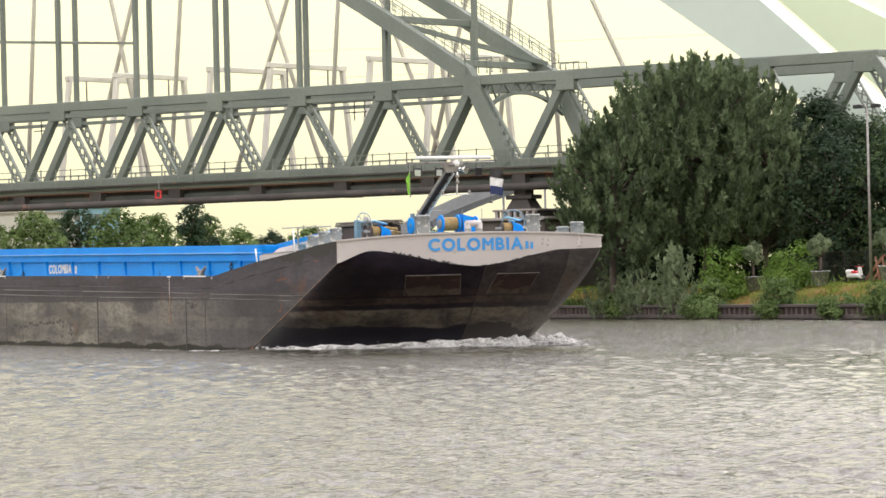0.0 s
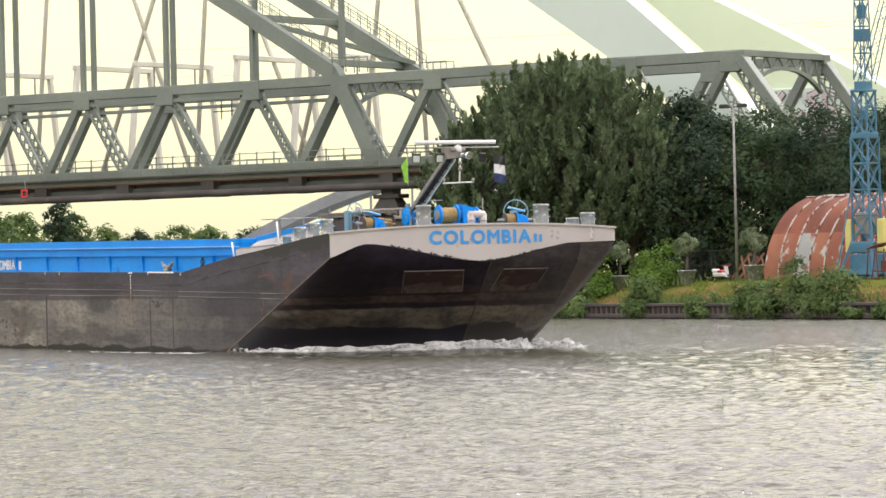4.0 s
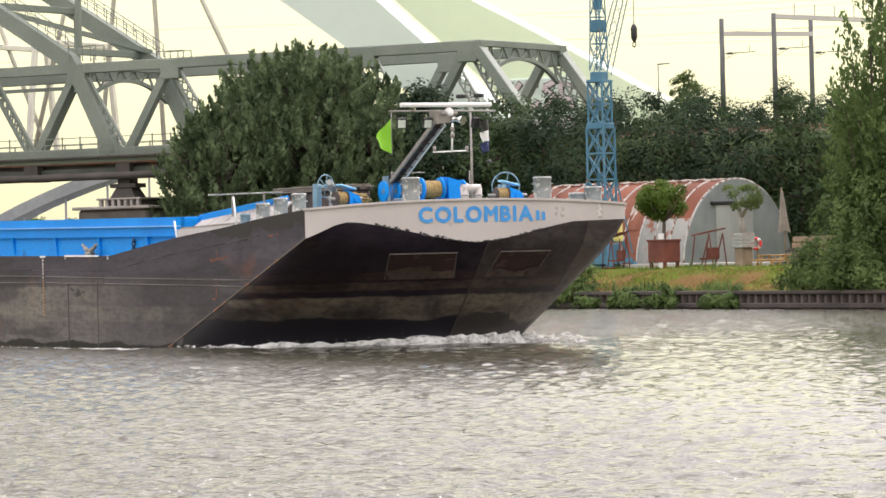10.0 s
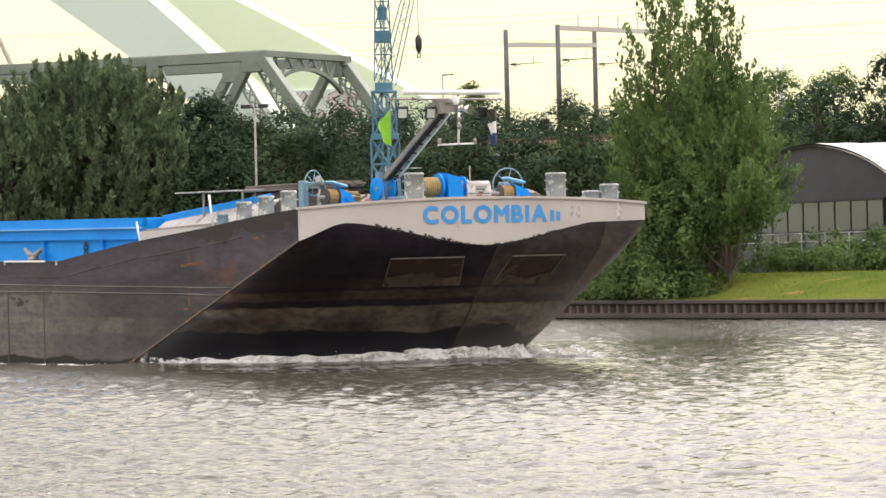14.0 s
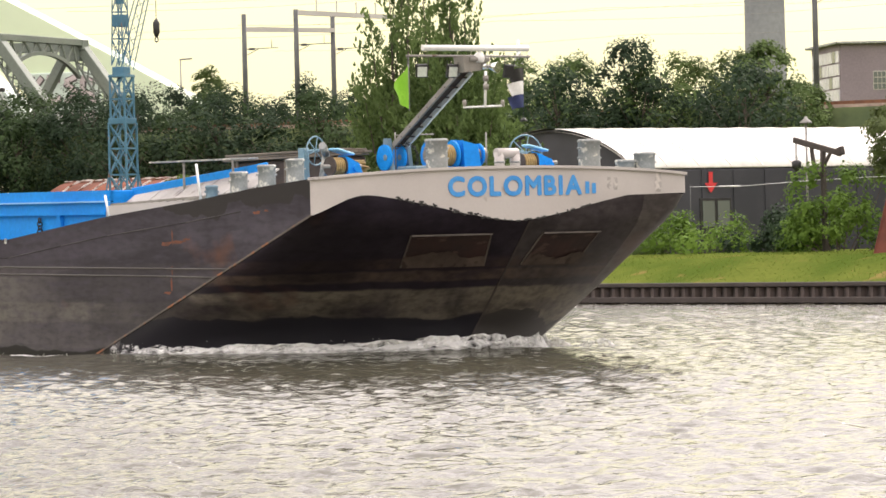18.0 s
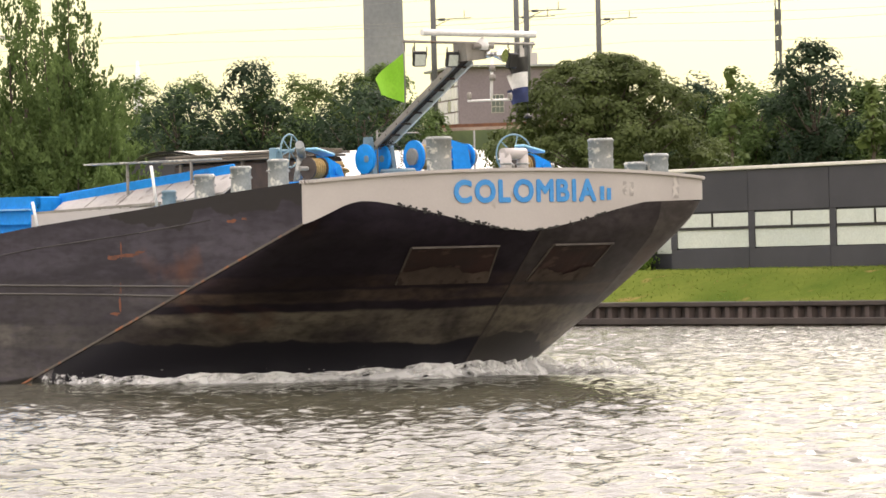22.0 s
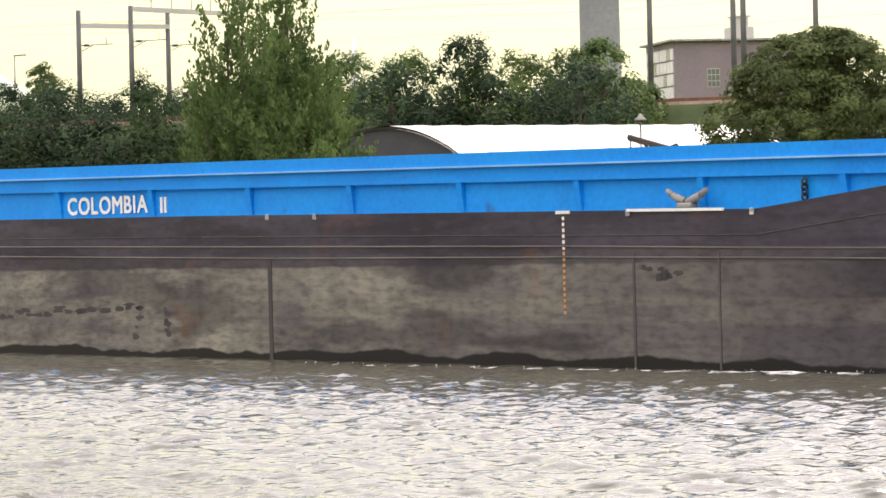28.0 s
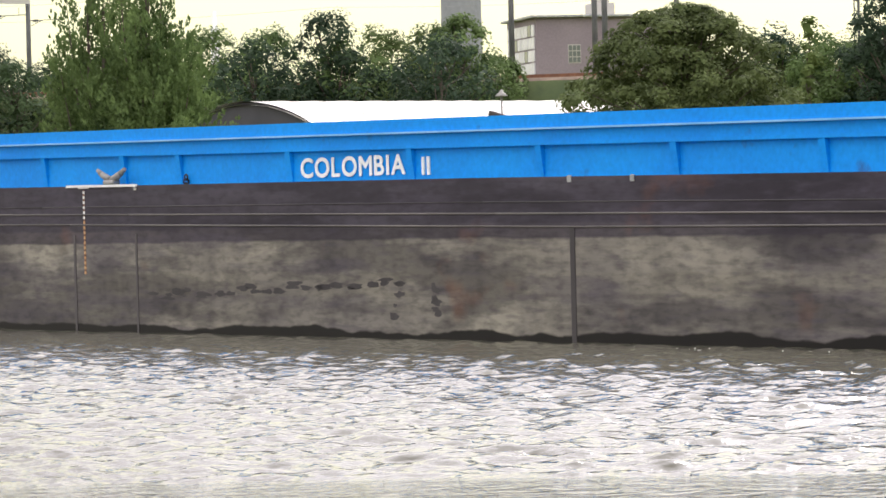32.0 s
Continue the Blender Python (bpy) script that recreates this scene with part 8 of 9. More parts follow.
    # planks and a gangway lying along the foredeck
    st = part("plank_stack", Geo().box(-10.0, -9.9, -2.0, -1.3, 4.4, 5.2, 0.02), SPAR, ship, "stack of brown weathered planks on trestles")
    for x in (-7.4, -5.0):
        part("trestle", Geo().box(x - 0.05, x + 0.05, -2.0, -1.3, 4.4, 5.2, 0.02), SPAR, st)
    # a dark box added to stand for the shade under the planks
    g = Geo()
    g.box(-10.3, -4.3, -1.95, -1.35, 4.45, 5.18, 0.06)
    part("shade_box", g, RUST_SHADE, st, "dark box added for the shade under the planks")
    r = random.Random(41)
    for k in range(3):
        for q in range(3):
            a, b = -10.8 + r.uniform(0, 0.5), -4.0 + r.uniform(-0.6, 0.1)
            g = Geo()
            g.beam((a, -1.93 + 0.27 * q, 5.23 + 0.065 * k), (b, -1.93 + 0.27 * q + r.uniform(-0.05, 0.05), 5.22 + 0.065 * k), 0.24, 0.055, 0.01)
            part("plank", g, SPAR, st)
    gw = part("gangway", Geo().beam((-10.15, -4.45, 5.2), (-5.2, -4.25, 5.16), 0.32, 0.04, 0.01), BOLLARD, ship, "pale grey narrow gangway plank")
    for x in (-8.6, -6.0):
        g = Geo()
        g.beam((x, -4.4, deck_z(x)), (x, -4.4, 5.18), 0.05, 0.05)
        part("gangway_post", g, MAST_GREY, gw)
    g = Geo()
    g.tube([(-4.4 + 0.5 * math.cos(0.7 * k), -2.2 + 0.25 * math.sin(1.9 * k), 5.02 + 0.03 * (k % 3)) for k in range(14)], 0.03, 6)
    part("rope_heap", g, ROPE, ship, "loose heap of tan rope")

    # anchor winches
    def winch(x, y, rz, s=1.0, lab="bright blue anchor winch with a rope drum"):
        w = part("winch", Geo().box(-0.55, 0.55, -0.42, 0.42, 0.0, 0.14, 0.03), SHIP_BLUE, ship, lab, at=pose(x, y, 4.46, 0, 0, rz) @ Matrix.Scale(s, 4))
        g = Geo()
        g.hexa([(0.0, -0.1, 0.1), (0.5, -0.1, 0.1), (0.5, 0.42, 0.1), (0.0, 0.42, 0.1), (0.05, -0.08, 0.72), (0.42, -0.08, 0.66), (0.42, 0.3, 0.5), (0.05, 0.3, 0.58)])
        g.cyl((0.5, 0.12, 0.36), (0.56, 0.12, 0.36), 0.09, n=10)
        part("gear_case", g, SHIP_BLUE, w)
        g = Geo()
        g.box(-0.1, 0.3, -0.5, 0.1, 0.74, 0.8, 0.02, pose(0, 0, 0, -14, 0, 0))
        part("drum_cover", g, COVER_BLUE, w, "pale blue tilted cover plate")
        g = Geo()
        g.cyl((0.2, -0.46, 0.42), (0.2, -0.12, 0.42), 0.2, n=16)
        for k in range(5):
            g.ring((0.2, -0.42 + 0.065 * k, 0.42), (0, 1, 0), 0.205, 0.03, 16, 5)
        part("rope_drum", g, ROPE, w)
        for q in (-0.49, -0.1):
            g = Geo()
            g.cyl((0.2, q - 0.02, 0.42), (0.2, q + 0.02, 0.42), 0.25, n=20)
            part("flange", g, FLANGE_DARK, w)
        g = Geo()
        g.cyl((0.2, -0.75, 0.42), (0.2, 0.55, 0.42), 0.05, n=10)
        part("shaft", g, STEEL_GREY, w)
        return w

    winch(-3.55, -2.65, 8)
    winch(-3.0, 3.05, -6, 1.05)

    def handwheel(x, y, z, R, rz, lab):
        h = part("handwheel", Geo().ring((0, 0, 0), (1, 0, 0), R, 0.022, 30, 6), WHEEL_BLUE, ship, lab, at=pose(x, y, z, 0, 0, rz))
        for k in range(3):
            a = 0.3 + math.pi * k / 3
            g = Geo()
            g.cyl((0, R * math.cos(a), R * math.sin(a)), (0, -R * math.cos(a), -R * math.sin(a)), 0.014, n=6)
            part("spoke", g, WHEEL_BLUE, h)
        g = Geo()
        g.cyl((-0.5, 0, 0), (0.1, 0, 0), 0.04, n=8)
        g.box(-0.5, -0.3, -0.12, 0.12, -(z - 4.46), 0.08, 0.02)
        part("hub", g, WHEEL_BLUE, h)
    handwheel(-3.9, -3.15, 5.3, 0.37, 20, "thin blue-grey spoked winch handwheel")
    handwheel(-4.1, 3.55, 5.2, 0.48, -10, "thin blue-grey spoked winch handwheel")
    # white chain pipe beside the first handwheel
    g = Geo()
    g.cyl((-3.9, -3.0, 4.4), (-3.8, -2.9, 5.2), 0.1, n=12)
    g.cyl((-3.8, -2.9, 5.2), (-3.4, -3.25, 5.42), 0.1, n=12)
    part("chain_pipe", g, BOLLARD, ship, "pale bent chain pipe")
    # rope drum amidships
    dr = part("mooring_drum", Geo().box(-3.9, -3.1, -0.1, 1.7, 4.42, 4.62, 0.04), GREY_BLUE, ship, "mooring drum wound with tan rope between blue flanges")
    for y in (0.08, 0.8, 1.62):
        g = Geo()
        g.cyl((-3.5, y - 0.03, 5.14), (-3.5, y + 0.03, 5.14), 0.38 if y < 1 else 0.3, n=30)
        part("flange", g, SHIP_BLUE, dr)
    for k in range(9):
        g = Geo()
        g.ring((-3.5, 0.16 + 0.07 * k, 5.14), (0, 1, 0), 0.24, 0.045, 24, 6)
        part("rope_turn", g, ROPE, dr)
    g = Geo()
    g.cyl((-3.5, 0.0, 5.14), (-3.5, 1.8, 5.14), 0.2, n=12)
    part("shaft", g, STEEL_GREY, dr)
    g = Geo()
    g.hexa([(-3.9, 0.95, 4.5), (-3.1, 0.95, 4.5), (-3.1, 1.5, 4.5), (-3.9, 1.5, 4.5), (-3.8, 0.95, 5.56), (-3.2, 0.95, 5.52), (-3.2, 1.42, 5.4), (-3.8, 1.42, 5.4)])
    part("gear_case", g, SHIP_BLUE, dr)
    for y, z in ((-0.35, 4.6), (-0.75, 4.66), (1.95, 4.6)):
        g = Geo()
        g.box(-3.5, -2.6, y - 0.2, y + 0.2, 4.45, z + 0.2, 0.04)
        g.box(-2.62, -2.55, y - 0.14, y + 0.14, z, z + 0.12, 0.02)
        part("motor", g, (GREY_BLUE, SHIP_BLUE)[y > -0.5 and y < 0], dr)
    for y in (-0.9, 1.95):
        g = Geo()
        g.cyl((-3.6, y, 4.5), (-3.6, y, 5.75), 0.02, n=6)
        part("lever", g, STEEL_GREY, dr)
    g = Geo()
    g.cyl((-3.6, -0.9, 5.68), (-3.6, 0.3, 5.7), 0.018, n=6)
    part("rope_guide", g, STEEL_GREY, dr)
    # stowed rope heaps and a chain
    r = random.Random(31)
    g = Geo()
    for k in range(7):
        g.ring((-3.9 + r.uniform(-0.1, 0.1), -1.9 + r.uniform(-0.1, 0.1), 4.72 + 0.05 * k), (r.uniform(-0.1, 0.1), r.uniform(-0.1, 0.1), 1), 0.34 - 0.015 * k, 0.035, 18, 5)
    part("rope_coil", g, ROPE, ship, "coil of tan mooring rope")
    # white vent elbow at the rim
    g = Geo()
    g.cyl((0.05, -0.12, 4.45), (0.05, -0.12, 5.1), 0.13, n=16)
    g.cyl((0.05, -0.22, 5.08), (0.05, 0.42, 5.08), 0.13, n=16)
    g.cyl((0.05, 0.36, 5.1), (0.05, 0.36, 4.5), 0.13, n=16)
    part("vent_pipe", g, SHIP_WHITE, ship, "white vent elbow at the rim")
    for y in (-0.12, 0.36):
        g = Geo()
        g.ring((0.05, y, 4.86), (0, 0, 1), 0.135, 0.02, 16, 5)
        part("pipe_collar", g, BOLLARD, ship)


foredeck()


def bow_mast():
    """A raking folding arm with the radar and lamps."""
    ma = new("mast")
    ma.parent = ship
    base, top = Vector((-3.75, -0.78, 5.3)), Vector((-0.75, -0.55, 7.2))
    for o, mat in ((-0.22, MAST_GREY), (0.18, WHITE)):
        g = Geo()
        d = Vector((0, o, 0))
        g.beam(base + d, top + d, 0.035, 0.14, 0.008)
        g.beam(base + d + Vector((0, 0.02, -0.06)), top + d + Vector((0, 0.02, -0.06)), 0.06, 0.03)
        part("arm_side", g, mat, ma)
    g = Geo()
    g.beam(base + Vector((0, -0.02, 0.1)), top + Vector((0, -0.02, 0.05)), 0.36, 0.03)
    part("arm_web", g, RUST_SHADE, ma)
    for k in range(8):
        p = base.lerp(top, (k + 0.5) / 8)
        g = Geo()
        g.beam(p + Vector((0, -0.24, -0.03)), p + Vector((0, 0.2, -0.03)), 0.04, 0.04)
        part("arm_rung", g, RUST_SHADE, ma)
    for y in (-1.16, -0.72):
        g = Geo()
        g.cyl((-3.72, y - 0.04, 5.1), (-3.72, y + 0.04, 5.1), 0.34, n=26)
        part("hinge_disc", g, SHIP_BLUE, ma, "bright blue round hinge plate")
        g = Geo()
        g.cyl((-3.62, y - 0.06, 5.1), (-3.62, y + 0.06, 5.1), 0.08, n=12)
        part("hinge_bolt", g, GREY_BLUE, ma)
    g = Geo()
    g.hexa([(-4.0, -1.14, 4.45), (-3.4, -1.14, 4.45), (-3.4, -1.02, 4.45), (-4.0, -1.02, 4.45), (-3.8, -1.14, 5.6), (-3.6, -1.14, 5.6), (-3.6, -1.02, 5.6), (-3.8, -1.02, 5.6)])
    g.hexa([(-4.0, -0.56, 4.45), (-3.4, -0.56, 4.45), (-3.4, -0.44, 4.45), (-4.0, -0.44, 4.45), (-3.8, -0.56, 5.5), (-3.6, -0.56, 5.5), (-3.6, -0.44, 5.5), (-3.8, -0.44, 5.5)])
    part("mast_foot", g, GREY_BLUE, ma, "grey-blue pointed hinge brackets")
    g = Geo()
    for k in range(12):
        a = radians(-40 + 16 * k)
        g.ring((-3.4, -0.72 + 0.37 * math.cos(a), 5.1 + 0.37 * math.sin(a)), (1, 0, 0) if k % 2 else (0, 1, 0.5), 0.04, 0.014, 8, 4)
    part("chain", g, BLACK, ma)
    head = Vector((-0.45, -0.45, 7.2))
    m = Matrix.Translation(head)
    g = Geo()
    g.hexa([m @ Vector(p) for p in ((-0.3, -0.42, -0.05), (0.15, -0.42, -0.05), (0.15, 0.1, 0.0), (-0.3, 0.1, 0.0), (-0.25, -0.5, 0.36), (0.2, -0.5, 0.36), (0.2, 0.3, 0.36), (-0.25, 0.3, 0.36))])
    g.cyl(head + Vector((0.2, -0.3, 0.28)), head + Vector((0.2, 0.28, 0.28)), 0.06, n=10)
    part("mast_head", g, MAST_GREY, ma)
    g = Geo()
    g.lathe(head + Vector((0.15, 0.02, 0.2)), [(0.12, 0), (0.15, 0.08), (0.13, 0.2), (0.05, 0.28)], 16)
    part("radar_turntable", g, WHITE, ma)
    g = Geo()
    g.cyl(head + Vector((0.2, -1.72, 0.56)), head + Vector((0.2, 1.5, 0.56)), 0.075, n=12)
    part("radar_scanner", g, WHITE, ma, "long white radar scanner")
    g = Geo()
    g.cyl(head + Vector((-0.2, -1.95, 0.38)), head + Vector((-0.2, 1.82, 0.38)), 0.03, n=8)
    part("crossbar", g, MAST_GREY, ma)
    for y in (-1.9, -1.62, 0.62, 1.05, 1.5, 1.76):
        g = Geo()
        g.cyl(head + Vector((-0.2, y, 0.42)), head + Vector((-0.2, y, 0.16 if y < 0 else 0.28)), 0.014, n=6)
        part("hanger_rod", g, BLACK, ma)
    g = Geo()
    g.cyl(head + Vector((-0.35, -1.8, 0.4)), head + Vector((-0.35, -1.8, -1.0)), 0.02, n=6)
    part("flag_pole", g, STEEL_GREY, ma)
    g = Geo()
    g.cyl(head + Vector((-0.2, 1.62, 0.36)), head + Vector((-0.3, 1.66, -1.2)), 0.007, n=5)
    g.lathe(head + Vector((-0.3, 1.66, -1.28)), [(0.1, 0), (0.09, 0.04), (0.02, 0.1)], 10)
    part("halyard", g, BLACK, ma, "thin line with a small weight")
    for y, rx in ((-1.55, 20), (-0.62, 4), (1.12, -8)):
        fl = part("floodlight", Geo().box(-0.1, 0.02, -0.15, 0.15, -0.2, 0.14, 0.025), BLACK, ma, "black square floodlight", at=Matrix.Translation(head + Vector((-0.1, y, 0.02))) @ pose(0, 0, 0, 0, 14, -rx))
        g = Geo()
        g.box(0.02, 0.03, -0.12, 0.12, -0.17, 0.08)
        part("lens", g, PALE_PANE if y < 0 else BLACK, fl)
        for w in (-0.16, 0.16):
            part("yoke_arm", Geo().beam((-0.04, w, 0.0), (-0.04, w, 0.24), 0.02, 0.02), BLACK, fl)
    rod = Vector((0.2, -0.62, 6.24))
    g = Geo()
    g.cyl(rod, rod + Vector((0, 0.05, 0.92)), 0.035, n=8)
    part("lamp_rod", g, WHITE, ma)
    for z in (0.45, 0.66):
        g = Geo()
        g.cyl(rod + Vector((0.02, 0.03, z)), rod + Vector((0.02, 0.03, z + 0.14)), 0.07, n=10)
        part("signal_lamp", g, MAST_GREY, ma, "small round signal lamp")
    g = Geo()
    g.cyl(rod + Vector((0, -0.66, 0.0)), rod + Vector((0, 0.58, 0.04)), 0.026, n=8)
    part("lower_bar", g, WHITE, ma)
    for y in (-0.62, 0.54):
        g = Geo()
        g.lathe(rod + Vector((0, y, 0.02)), [(0.03, 0), (0.05, 0.04), (0.055, 0.13), (0.035, 0.17)], 10)
        part("navigation_lamp", g, MAST_GREY, ma, "small grey navigation lamp")
    g = Geo()
    g.cyl(head + Vector((0.3, 0.16, 0.1)), head + Vector((0.62, 0.28, 0.05)), 0.04, 0.15, n=14)
    g.cyl(head + Vector((0.1, 0.12, 0.1)), head + Vector((0.3, 0.16, 0.1)), 0.09, 0.07, n=12)
    part("horn", g, CHROME, ma, "chrome signal horn")
    return ma, head


MAST, MAST_TOP = bow_mast()


def flag_sheet(w, h, seed, taper=0.0):
    g = Geo()
    rows = []
    r = random.Random(seed)
    ph = r.uniform(0, 6)
    for i in range(11):
        u = i / 10
        row = []
        for j in range(8):
            v = j / 7
            row.append((0.1 * u * math.sin(5.5 * u + ph + 1.6 * v), -w * u * (1 - 0.1 * v), -h * v - taper * u * (1 - v) + 0.55 * taper * u * v - 0.1 * u * u))
        rows.append(row)
    g.grid(rows)
    back = [[(x - 0.008, y, z) for x, y, z in row] for row in rows][::-1]
    g.grid(back)
    return g


green_flag = part("green_flag", flag_sheet(0.8, 1.12, 1, 0.5), FLAG_GREEN, MAST, "plain light green signal flag")
dark_flag = part("dark_flag", flag_sheet(0.55, 0.34, 2), BLACK, MAST, "blue, white and black flag")
for k, mm in ((0, WHITE), (1, FLAG_BLUE)):
    part("flag_stripe", flag_sheet(0.55, 0.34, 2), mm, dark_flag, at=pose(0, 0, -0.34 - 0.34 * k))


# ---- foam round the bow ----
def foam_sheet(name, path, w, h, seed, tail=8.0, thick=1.0):
    """A ragged ridge of white water along a path, in torn layers that thin out to their edges, with drops above it."""
    r = random.Random(seed)
    g = Geo()
    fade = []
    n = (len(path) - 1) * 14
    for layer in range(6):
        rows = []
        for i in range(n + 1):
            t = i / n * (len(path) - 1)
            k = min(int(t), len(path) - 2)
            p = Vector(path[k]).lerp(Vector(path[k + 1]), t - k)
            u = i / n
            way = Vector(path[min(k + 2, len(path) - 1)]) - Vector(path[max(k - 1, 0)])
            way.normalize()
            out = (way.y, -way.x)
            hh = h(u) * (1.15 - 0.16 * layer)
            row = []
            for j in range(11):
                v = j / 10
                lift = hh * math.sin(math.pi * min(1.0, 0.12 + 0.88 * v)) ** 0.8
                q = noise.noise((p.x * 0.9 + 9 * layer, p.y * 0.9 + 1.3 * v, seed))
                q2 = noise.noise((p.x * 3.1 + 3 * layer, p.y * 3.1 + 3 * v, seed + 7))
                lift *= max(0.0, 1 + 0.9 * q + 0.65 * q2)
                d = w(u) * (v - 0.15) * (0.6 + 0.16 * layer)
                row.append((p.x + out[0] * d + 0.1 * q, p.y + out[1] * d + 0.12 * q2, -0.03 + lift - 0.012 * layer))
                ends = min(1.0, 9 * u + 0.15, tail * (1 - u))
                fade.append(ends * min(1.0, 1.7 * (1 - v)) * (0.62 + 0.08 * layer) * thick)
            rows.append(row)
        g.grid(rows)
    ico = [(0, 0, 1), (0.9, 0, 0.4), (0.28, 0.85, 0.4), (-0.72, 0.53, 0.4), (-0.72, -0.53, 0.4), (0.28, -0.85, 0.4), (0, 0, -0.6)]
    fc = [(0, 1, 2), (0, 2, 3), (0, 3, 4), (0, 4, 5), (0, 5, 1), (6, 2, 1), (6, 3, 2), (6, 4, 3), (6, 5, 4), (6, 1, 5)]
    for i in range(9 * len(path)):
        u = r.random()
        t = u * (len(path) - 1)
        k = min(int(t), len(path) - 2)
        p = Vector(path[k]).lerp(Vector(path[k + 1]), t - k)
        s = r.uniform(0.006, 0.018)
        o = p + Vector((r.gauss(0, 0.2), -abs(r.gauss(0, 0.3)) * w(u), h(u) * r.uniform(0.6, 1.5)))
        g.add([(o.x + s * x, o.y + s * y, o.z + s * z) for x, y, z in ico], fc, True)
        fade += [0.9] * 7
    me = g.mesh(name, FOAM)
    at = me.attributes.new("thickness", "FLOAT", "POINT")
    at.data.foreach_set("value", fade)
    return solid(name, me, None, "white broken bow wave pushed along by the ship", "foam", "stuff")


WL = [(bow_x(y, 0.0) + 0.05, y - 0.1, 0) for y in [-5.7 + 0.3 * i for i in range(36)]]
foam_1 = foam_sheet("bow_wave", WL, lambda u: 0.3 + 0.4 * math.sin(math.pi * u), lambda u: 0.16 + 0.1 * math.sin(9 * u) ** 2 + 0.38 * u ** 1.3, 1)
foam_2 = foam_sheet("bow_wave", [(bow_x(y, 0.0) + 0.15, y, 0) for y in (0.6, 1.4, 2.1, 2.8, 3.6, 4.4)] + [(-2.2, 5.2, 0), (-0.9, 6.0, 0)], lambda u: 0.7 + 0.4 * u, lambda u: 0.46 * math.sin(math.pi * (0.12 + 0.88 * u)) ** 0.8 + 0.03, 2, 1.9)
foam_3 = foam_sheet("bow_wave", [(-32, -6.6, 0), (-24, -6.5, 0), (-18, -6.2, 0), (-14, -6.0, 0), (-12.6, -5.85, 0)], lambda u: 1.0 - 0.5 * u, lambda u: 0.01 + 0.05 * u, 3, 8.0, 0.7)


def bow_swell():
    """The smooth hump of water that the bow pushes up and ahead of itself."""
    path = [(-17.0, -5.75, 0), (-14.0, -5.75, 0), (-12.0, -5.72, 0)] + WL[:26:2] + [(-1.0, 2.6, 0), (0.8, 3.6, 0), (2.8, 4.8, 0), (5.0, 6.0, 0)]
    g = Geo()
    rows = []
    n = (len(path) - 1) * 12
    for i in range(n + 1):
        t = i / n * (len(path) - 1)
        k = min(int(t), len(path) - 2)
        p = Vector(path[k]).lerp(Vector(path[k + 1]), t - k)
        way = Vector(path[min(k + 2, len(path) - 1)]) - Vector(path[max(k - 1, 0)])
        way.normalize()
        u = i / n
        ends = min(1.0, 7 * u, 4.5 * (1 - u))
        row = []
        for j in range(19):
            v = j / 18
            d = -0.5 + 3.7 * v
            lift = 0.2 * ends * (0.5 + 0.5 * math.cos(math.pi * min(1.0, abs(d - 0.25) / 2.4)))
            lift += 0.05 * v * ends * noise.noise((0.8 * p.x + 0.5 * d, 0.8 * p.y + 1.1 * d, 4.0))
            lift += 0.02 * noise.noise((2.2 * p.x, 2.2 * p.y + 2.6 * d, 9.0)) * ends
            row.append((p.x + way.y * d, p.y - way.x * d, -0.09 + lift))
        rows.append(row)
    g.grid(rows)
    return solid("bow_swell", g, SWELL, "smooth dark hump of water pushed up before the bow", "water", "stuff")


swell = bow_swell()


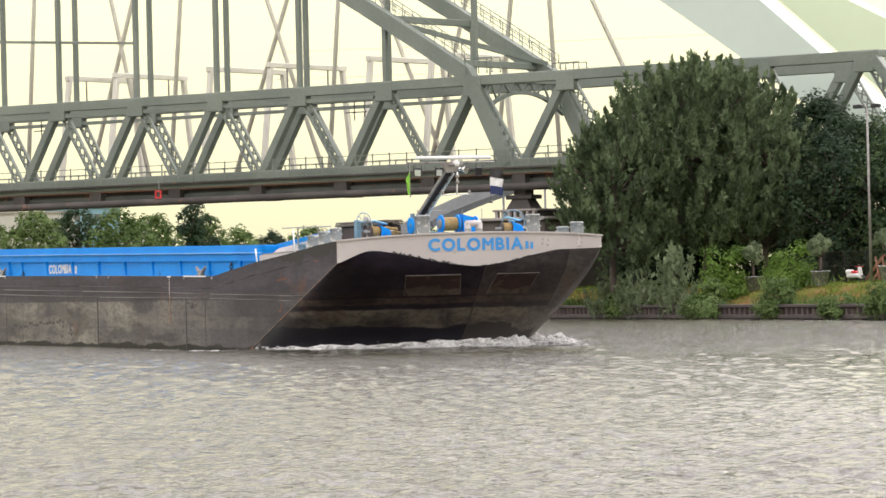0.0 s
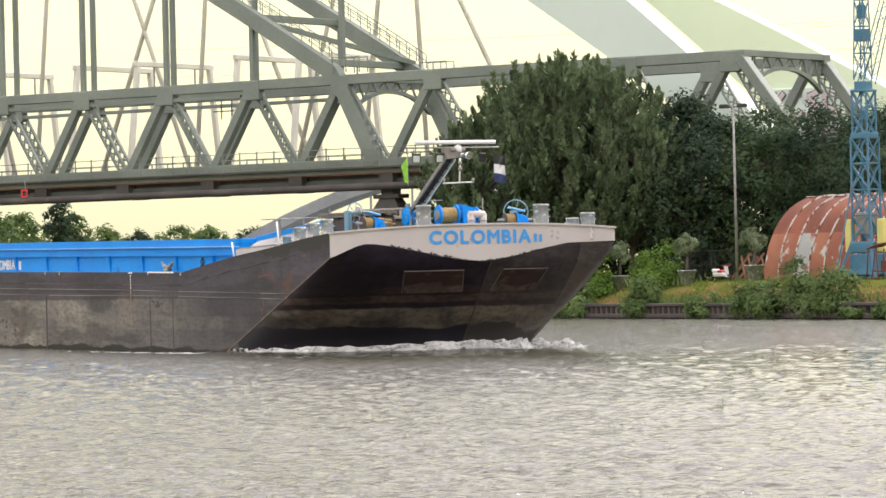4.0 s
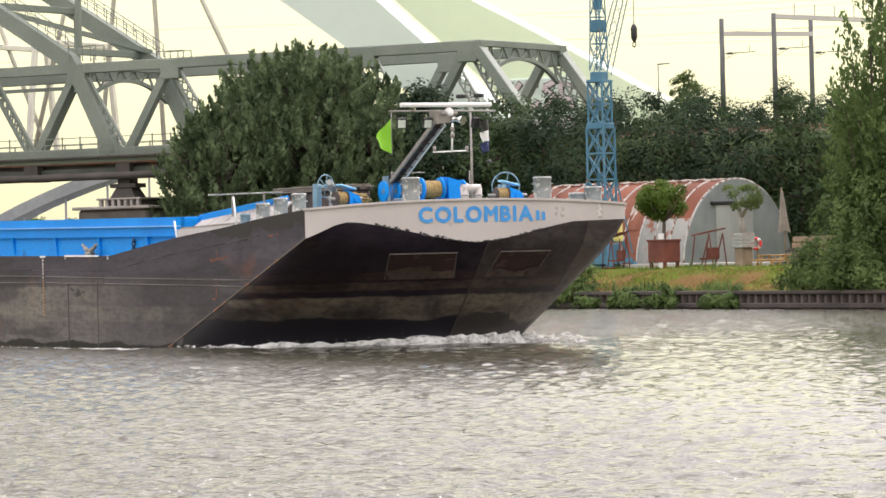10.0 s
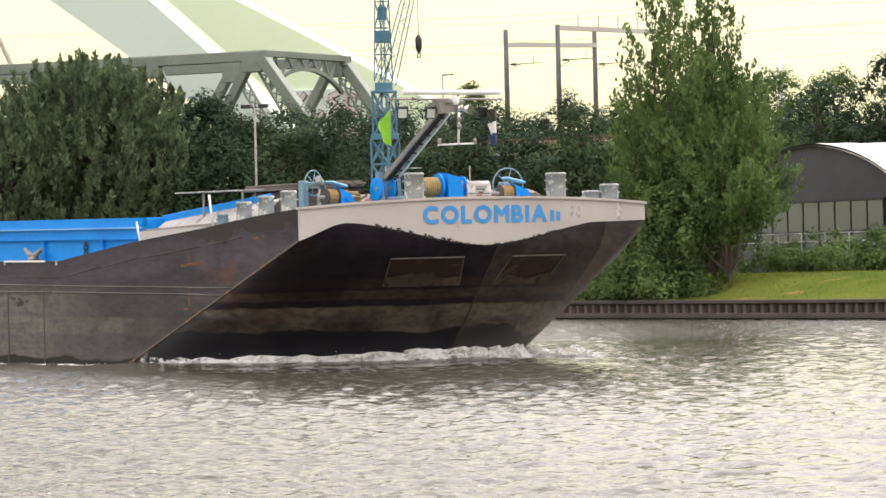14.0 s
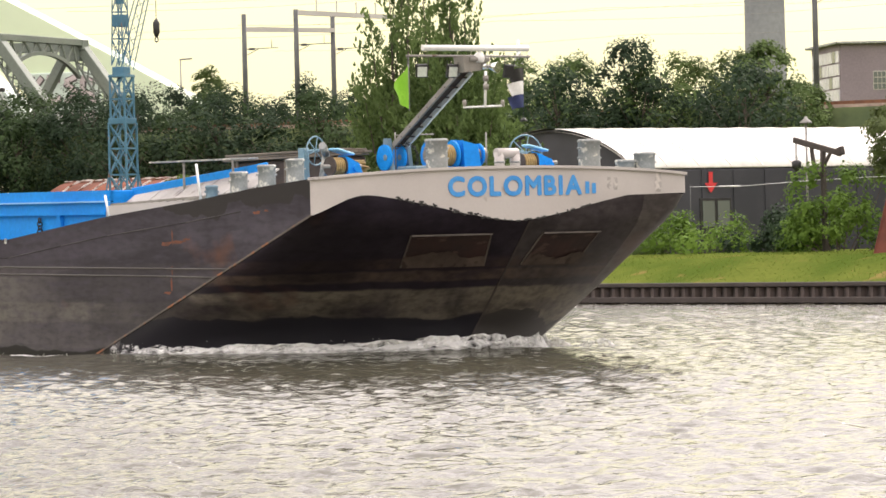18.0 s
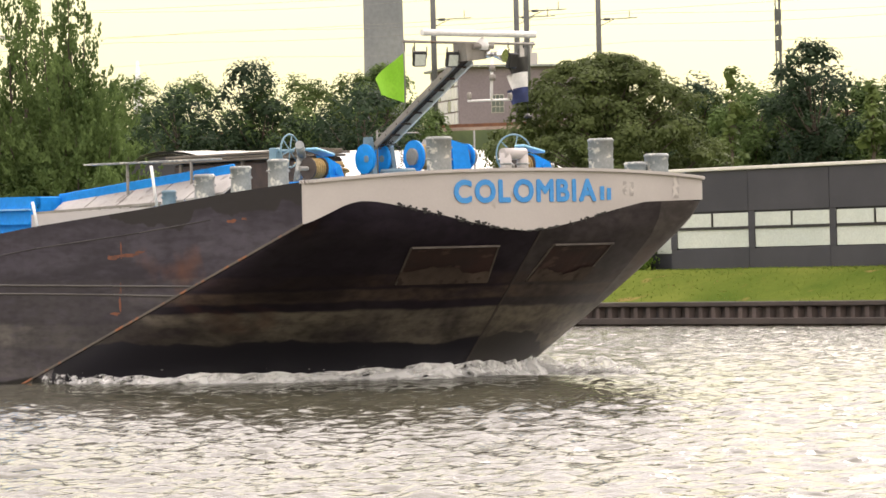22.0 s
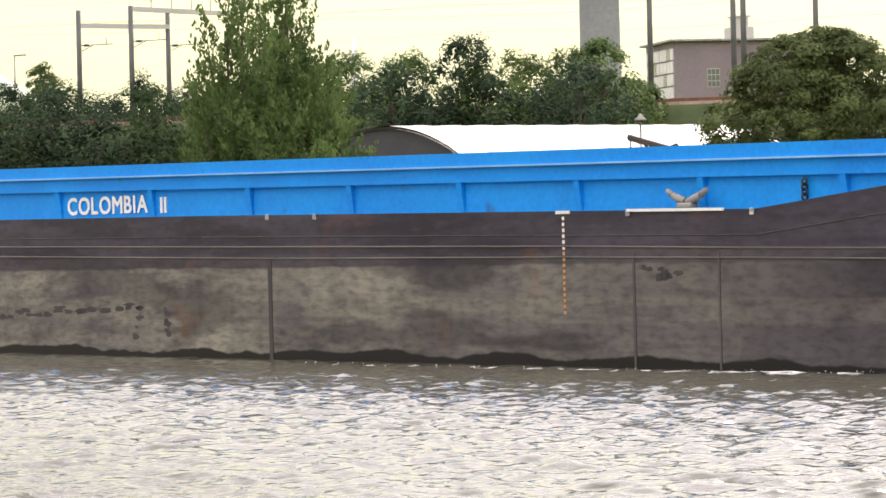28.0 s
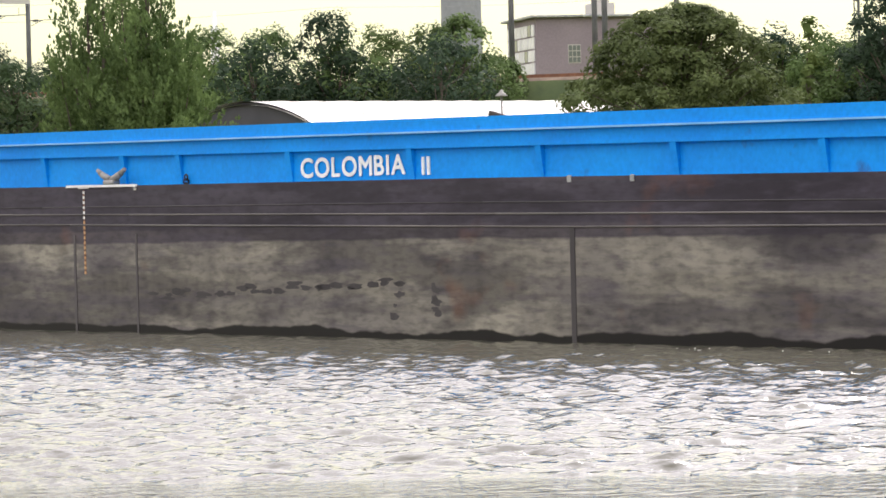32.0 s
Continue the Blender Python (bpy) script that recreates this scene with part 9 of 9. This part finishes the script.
def motions():
    rows = [
    (0, pose(-143.64, 54.75, 0, 0, 0, 0.606)),
        (2.5, pose(-134.83, 54.75, 0, 0, 0, 0.651)),
        (4.5, pose(-127.76, 54.75, 0, 0, 0, 0.650)),
        (6, pose(-122.46, 54.75, 0, 0, 0, 0.627)),
        (8, pose(-115.45, 54.75, 0, 0, 0, 0.568)),
        (10, pose(-108.54, 54.75, 0, 0, 0, 0.476)),
        (12, pose(-101.53, 54.75, 0, 0, 0, 0.351)),
        (14, pose(-94.38, 54.75, 0, 0, 0, 0.192)),
        (16.5, pose(-85.30, 54.75, 0, 0, 0, -0.053)),
        (18, pose(-79.76, 54.75, 0, 0, 0, -0.225)),
        (20, pose(-72.24, 54.75, 0, 0, 0, -0.483)),
        (22, pose(-64.60, 54.75, 0, 0, 0, -0.775)),
        (24, pose(-56.84, 54.75, 0, 0, 0, -1.099)),
        (26, pose(-48.95, 54.75, 0, 0, 0, -1.457)),
        (28.5, pose(-39.04, 54.75, 0, 0, 0, -1.951)),
        (30, pose(-33.17, 54.75, 0, 0, 0, -2.272)),
        (32, pose(-25.24, 54.75, 0, 0, 0, -2.730)),
    ]
    walk(ship, rows)
    walk(water, [(0, pose(0, 0, 0)), (16, pose(-4.0, 0, 0)), (32, pose(-8.0, 0, 0))])
    walk(swell, rows)

    def along(t):
        """The ship's pose between two rows."""
        for (t0, m0), (t1, m1) in zip(rows, rows[1:]):
            if t <= t1:
                return m0.lerp(m1, (t - t0) / (t1 - t0))
        return rows[-1][1]

    # the broken wave rises and falls as it runs with the ship; the spray at the stem comes and goes
    surge = {foam_1: ((0, 0.02), (1, 0.06), (2.5, 0.0), (4.5, 0.05), (5, -0.03), (5.5, 0.08), (6, 0.03), (6.5, -0.04), (8, -0.05), (9, 0.14), (10, -0.03), (12, 0.0), (14, 0.05),
                      (16.5, 0.02), (18, 0.12), (19, 0.03), (20, -0.02), (22, 0.1), (23, 0.08), (24, 0.05), (26, 0.08), (29, 0.0), (32, 0.0)),
             foam_2: ((0, 0.06), (0.4, -0.06), (0.9, -0.3), (2, -0.25), (2.5, -0.1), (4.5, -0.12), (5.2, -0.06), (6, 0.06), (6.6, -0.3), (8, -0.2), (9, 0.08), (9.6, -0.06), (10.5, -0.16), (12, -0.14),
                      (14, -0.12), (17, -0.28), (20, -0.22), (22, -0.08), (24, -0.14), (28, -0.2), (32, -0.2)),
             foam_3: ((0, -0.01), (8, 0.01), (16, -0.02), (24, 0.01), (32, -0.01))}
    for fo, ups in surge.items():
        walk(fo, [(t, along(t) @ pose(0, 0, up)) for t, up in ups])
    pole = MAST_TOP + Vector((-0.35, -1.8, 0.25))
    walk(green_flag, [(t, Matrix.Translation(pole + Vector((0, 0, -0.1))) @ pose(0, 0, 0, 0, 0, a)) for t, a in
                      ((0, 62), (1, 50), (2.5, 66), (4.5, 48), (6, 40), (7.5, 30), (9, 20), (11, 34), (13, 24), (14.5, 38), (16.5, 20), (18, 30), (19, 12), (21, 16), (23, -18), (24, -5), (25, -20), (27, 0), (30, 10), (32, 0))])
    hal = MAST_TOP + Vector((-0.22, 1.62, 0.1))
    walk(dark_flag, [(t, Matrix.Translation(hal) @ pose(0, 0, 0, 0, 0, a)) for t, a in
                     ((0, 160), (2.5, 140), (4.5, 110), (6, 60), (9, 40), (13, 45), (16.5, 30), (19, 14), (21, 12), (23, -4), (24.5, 8), (28, 20), (32, 14))])


motions()
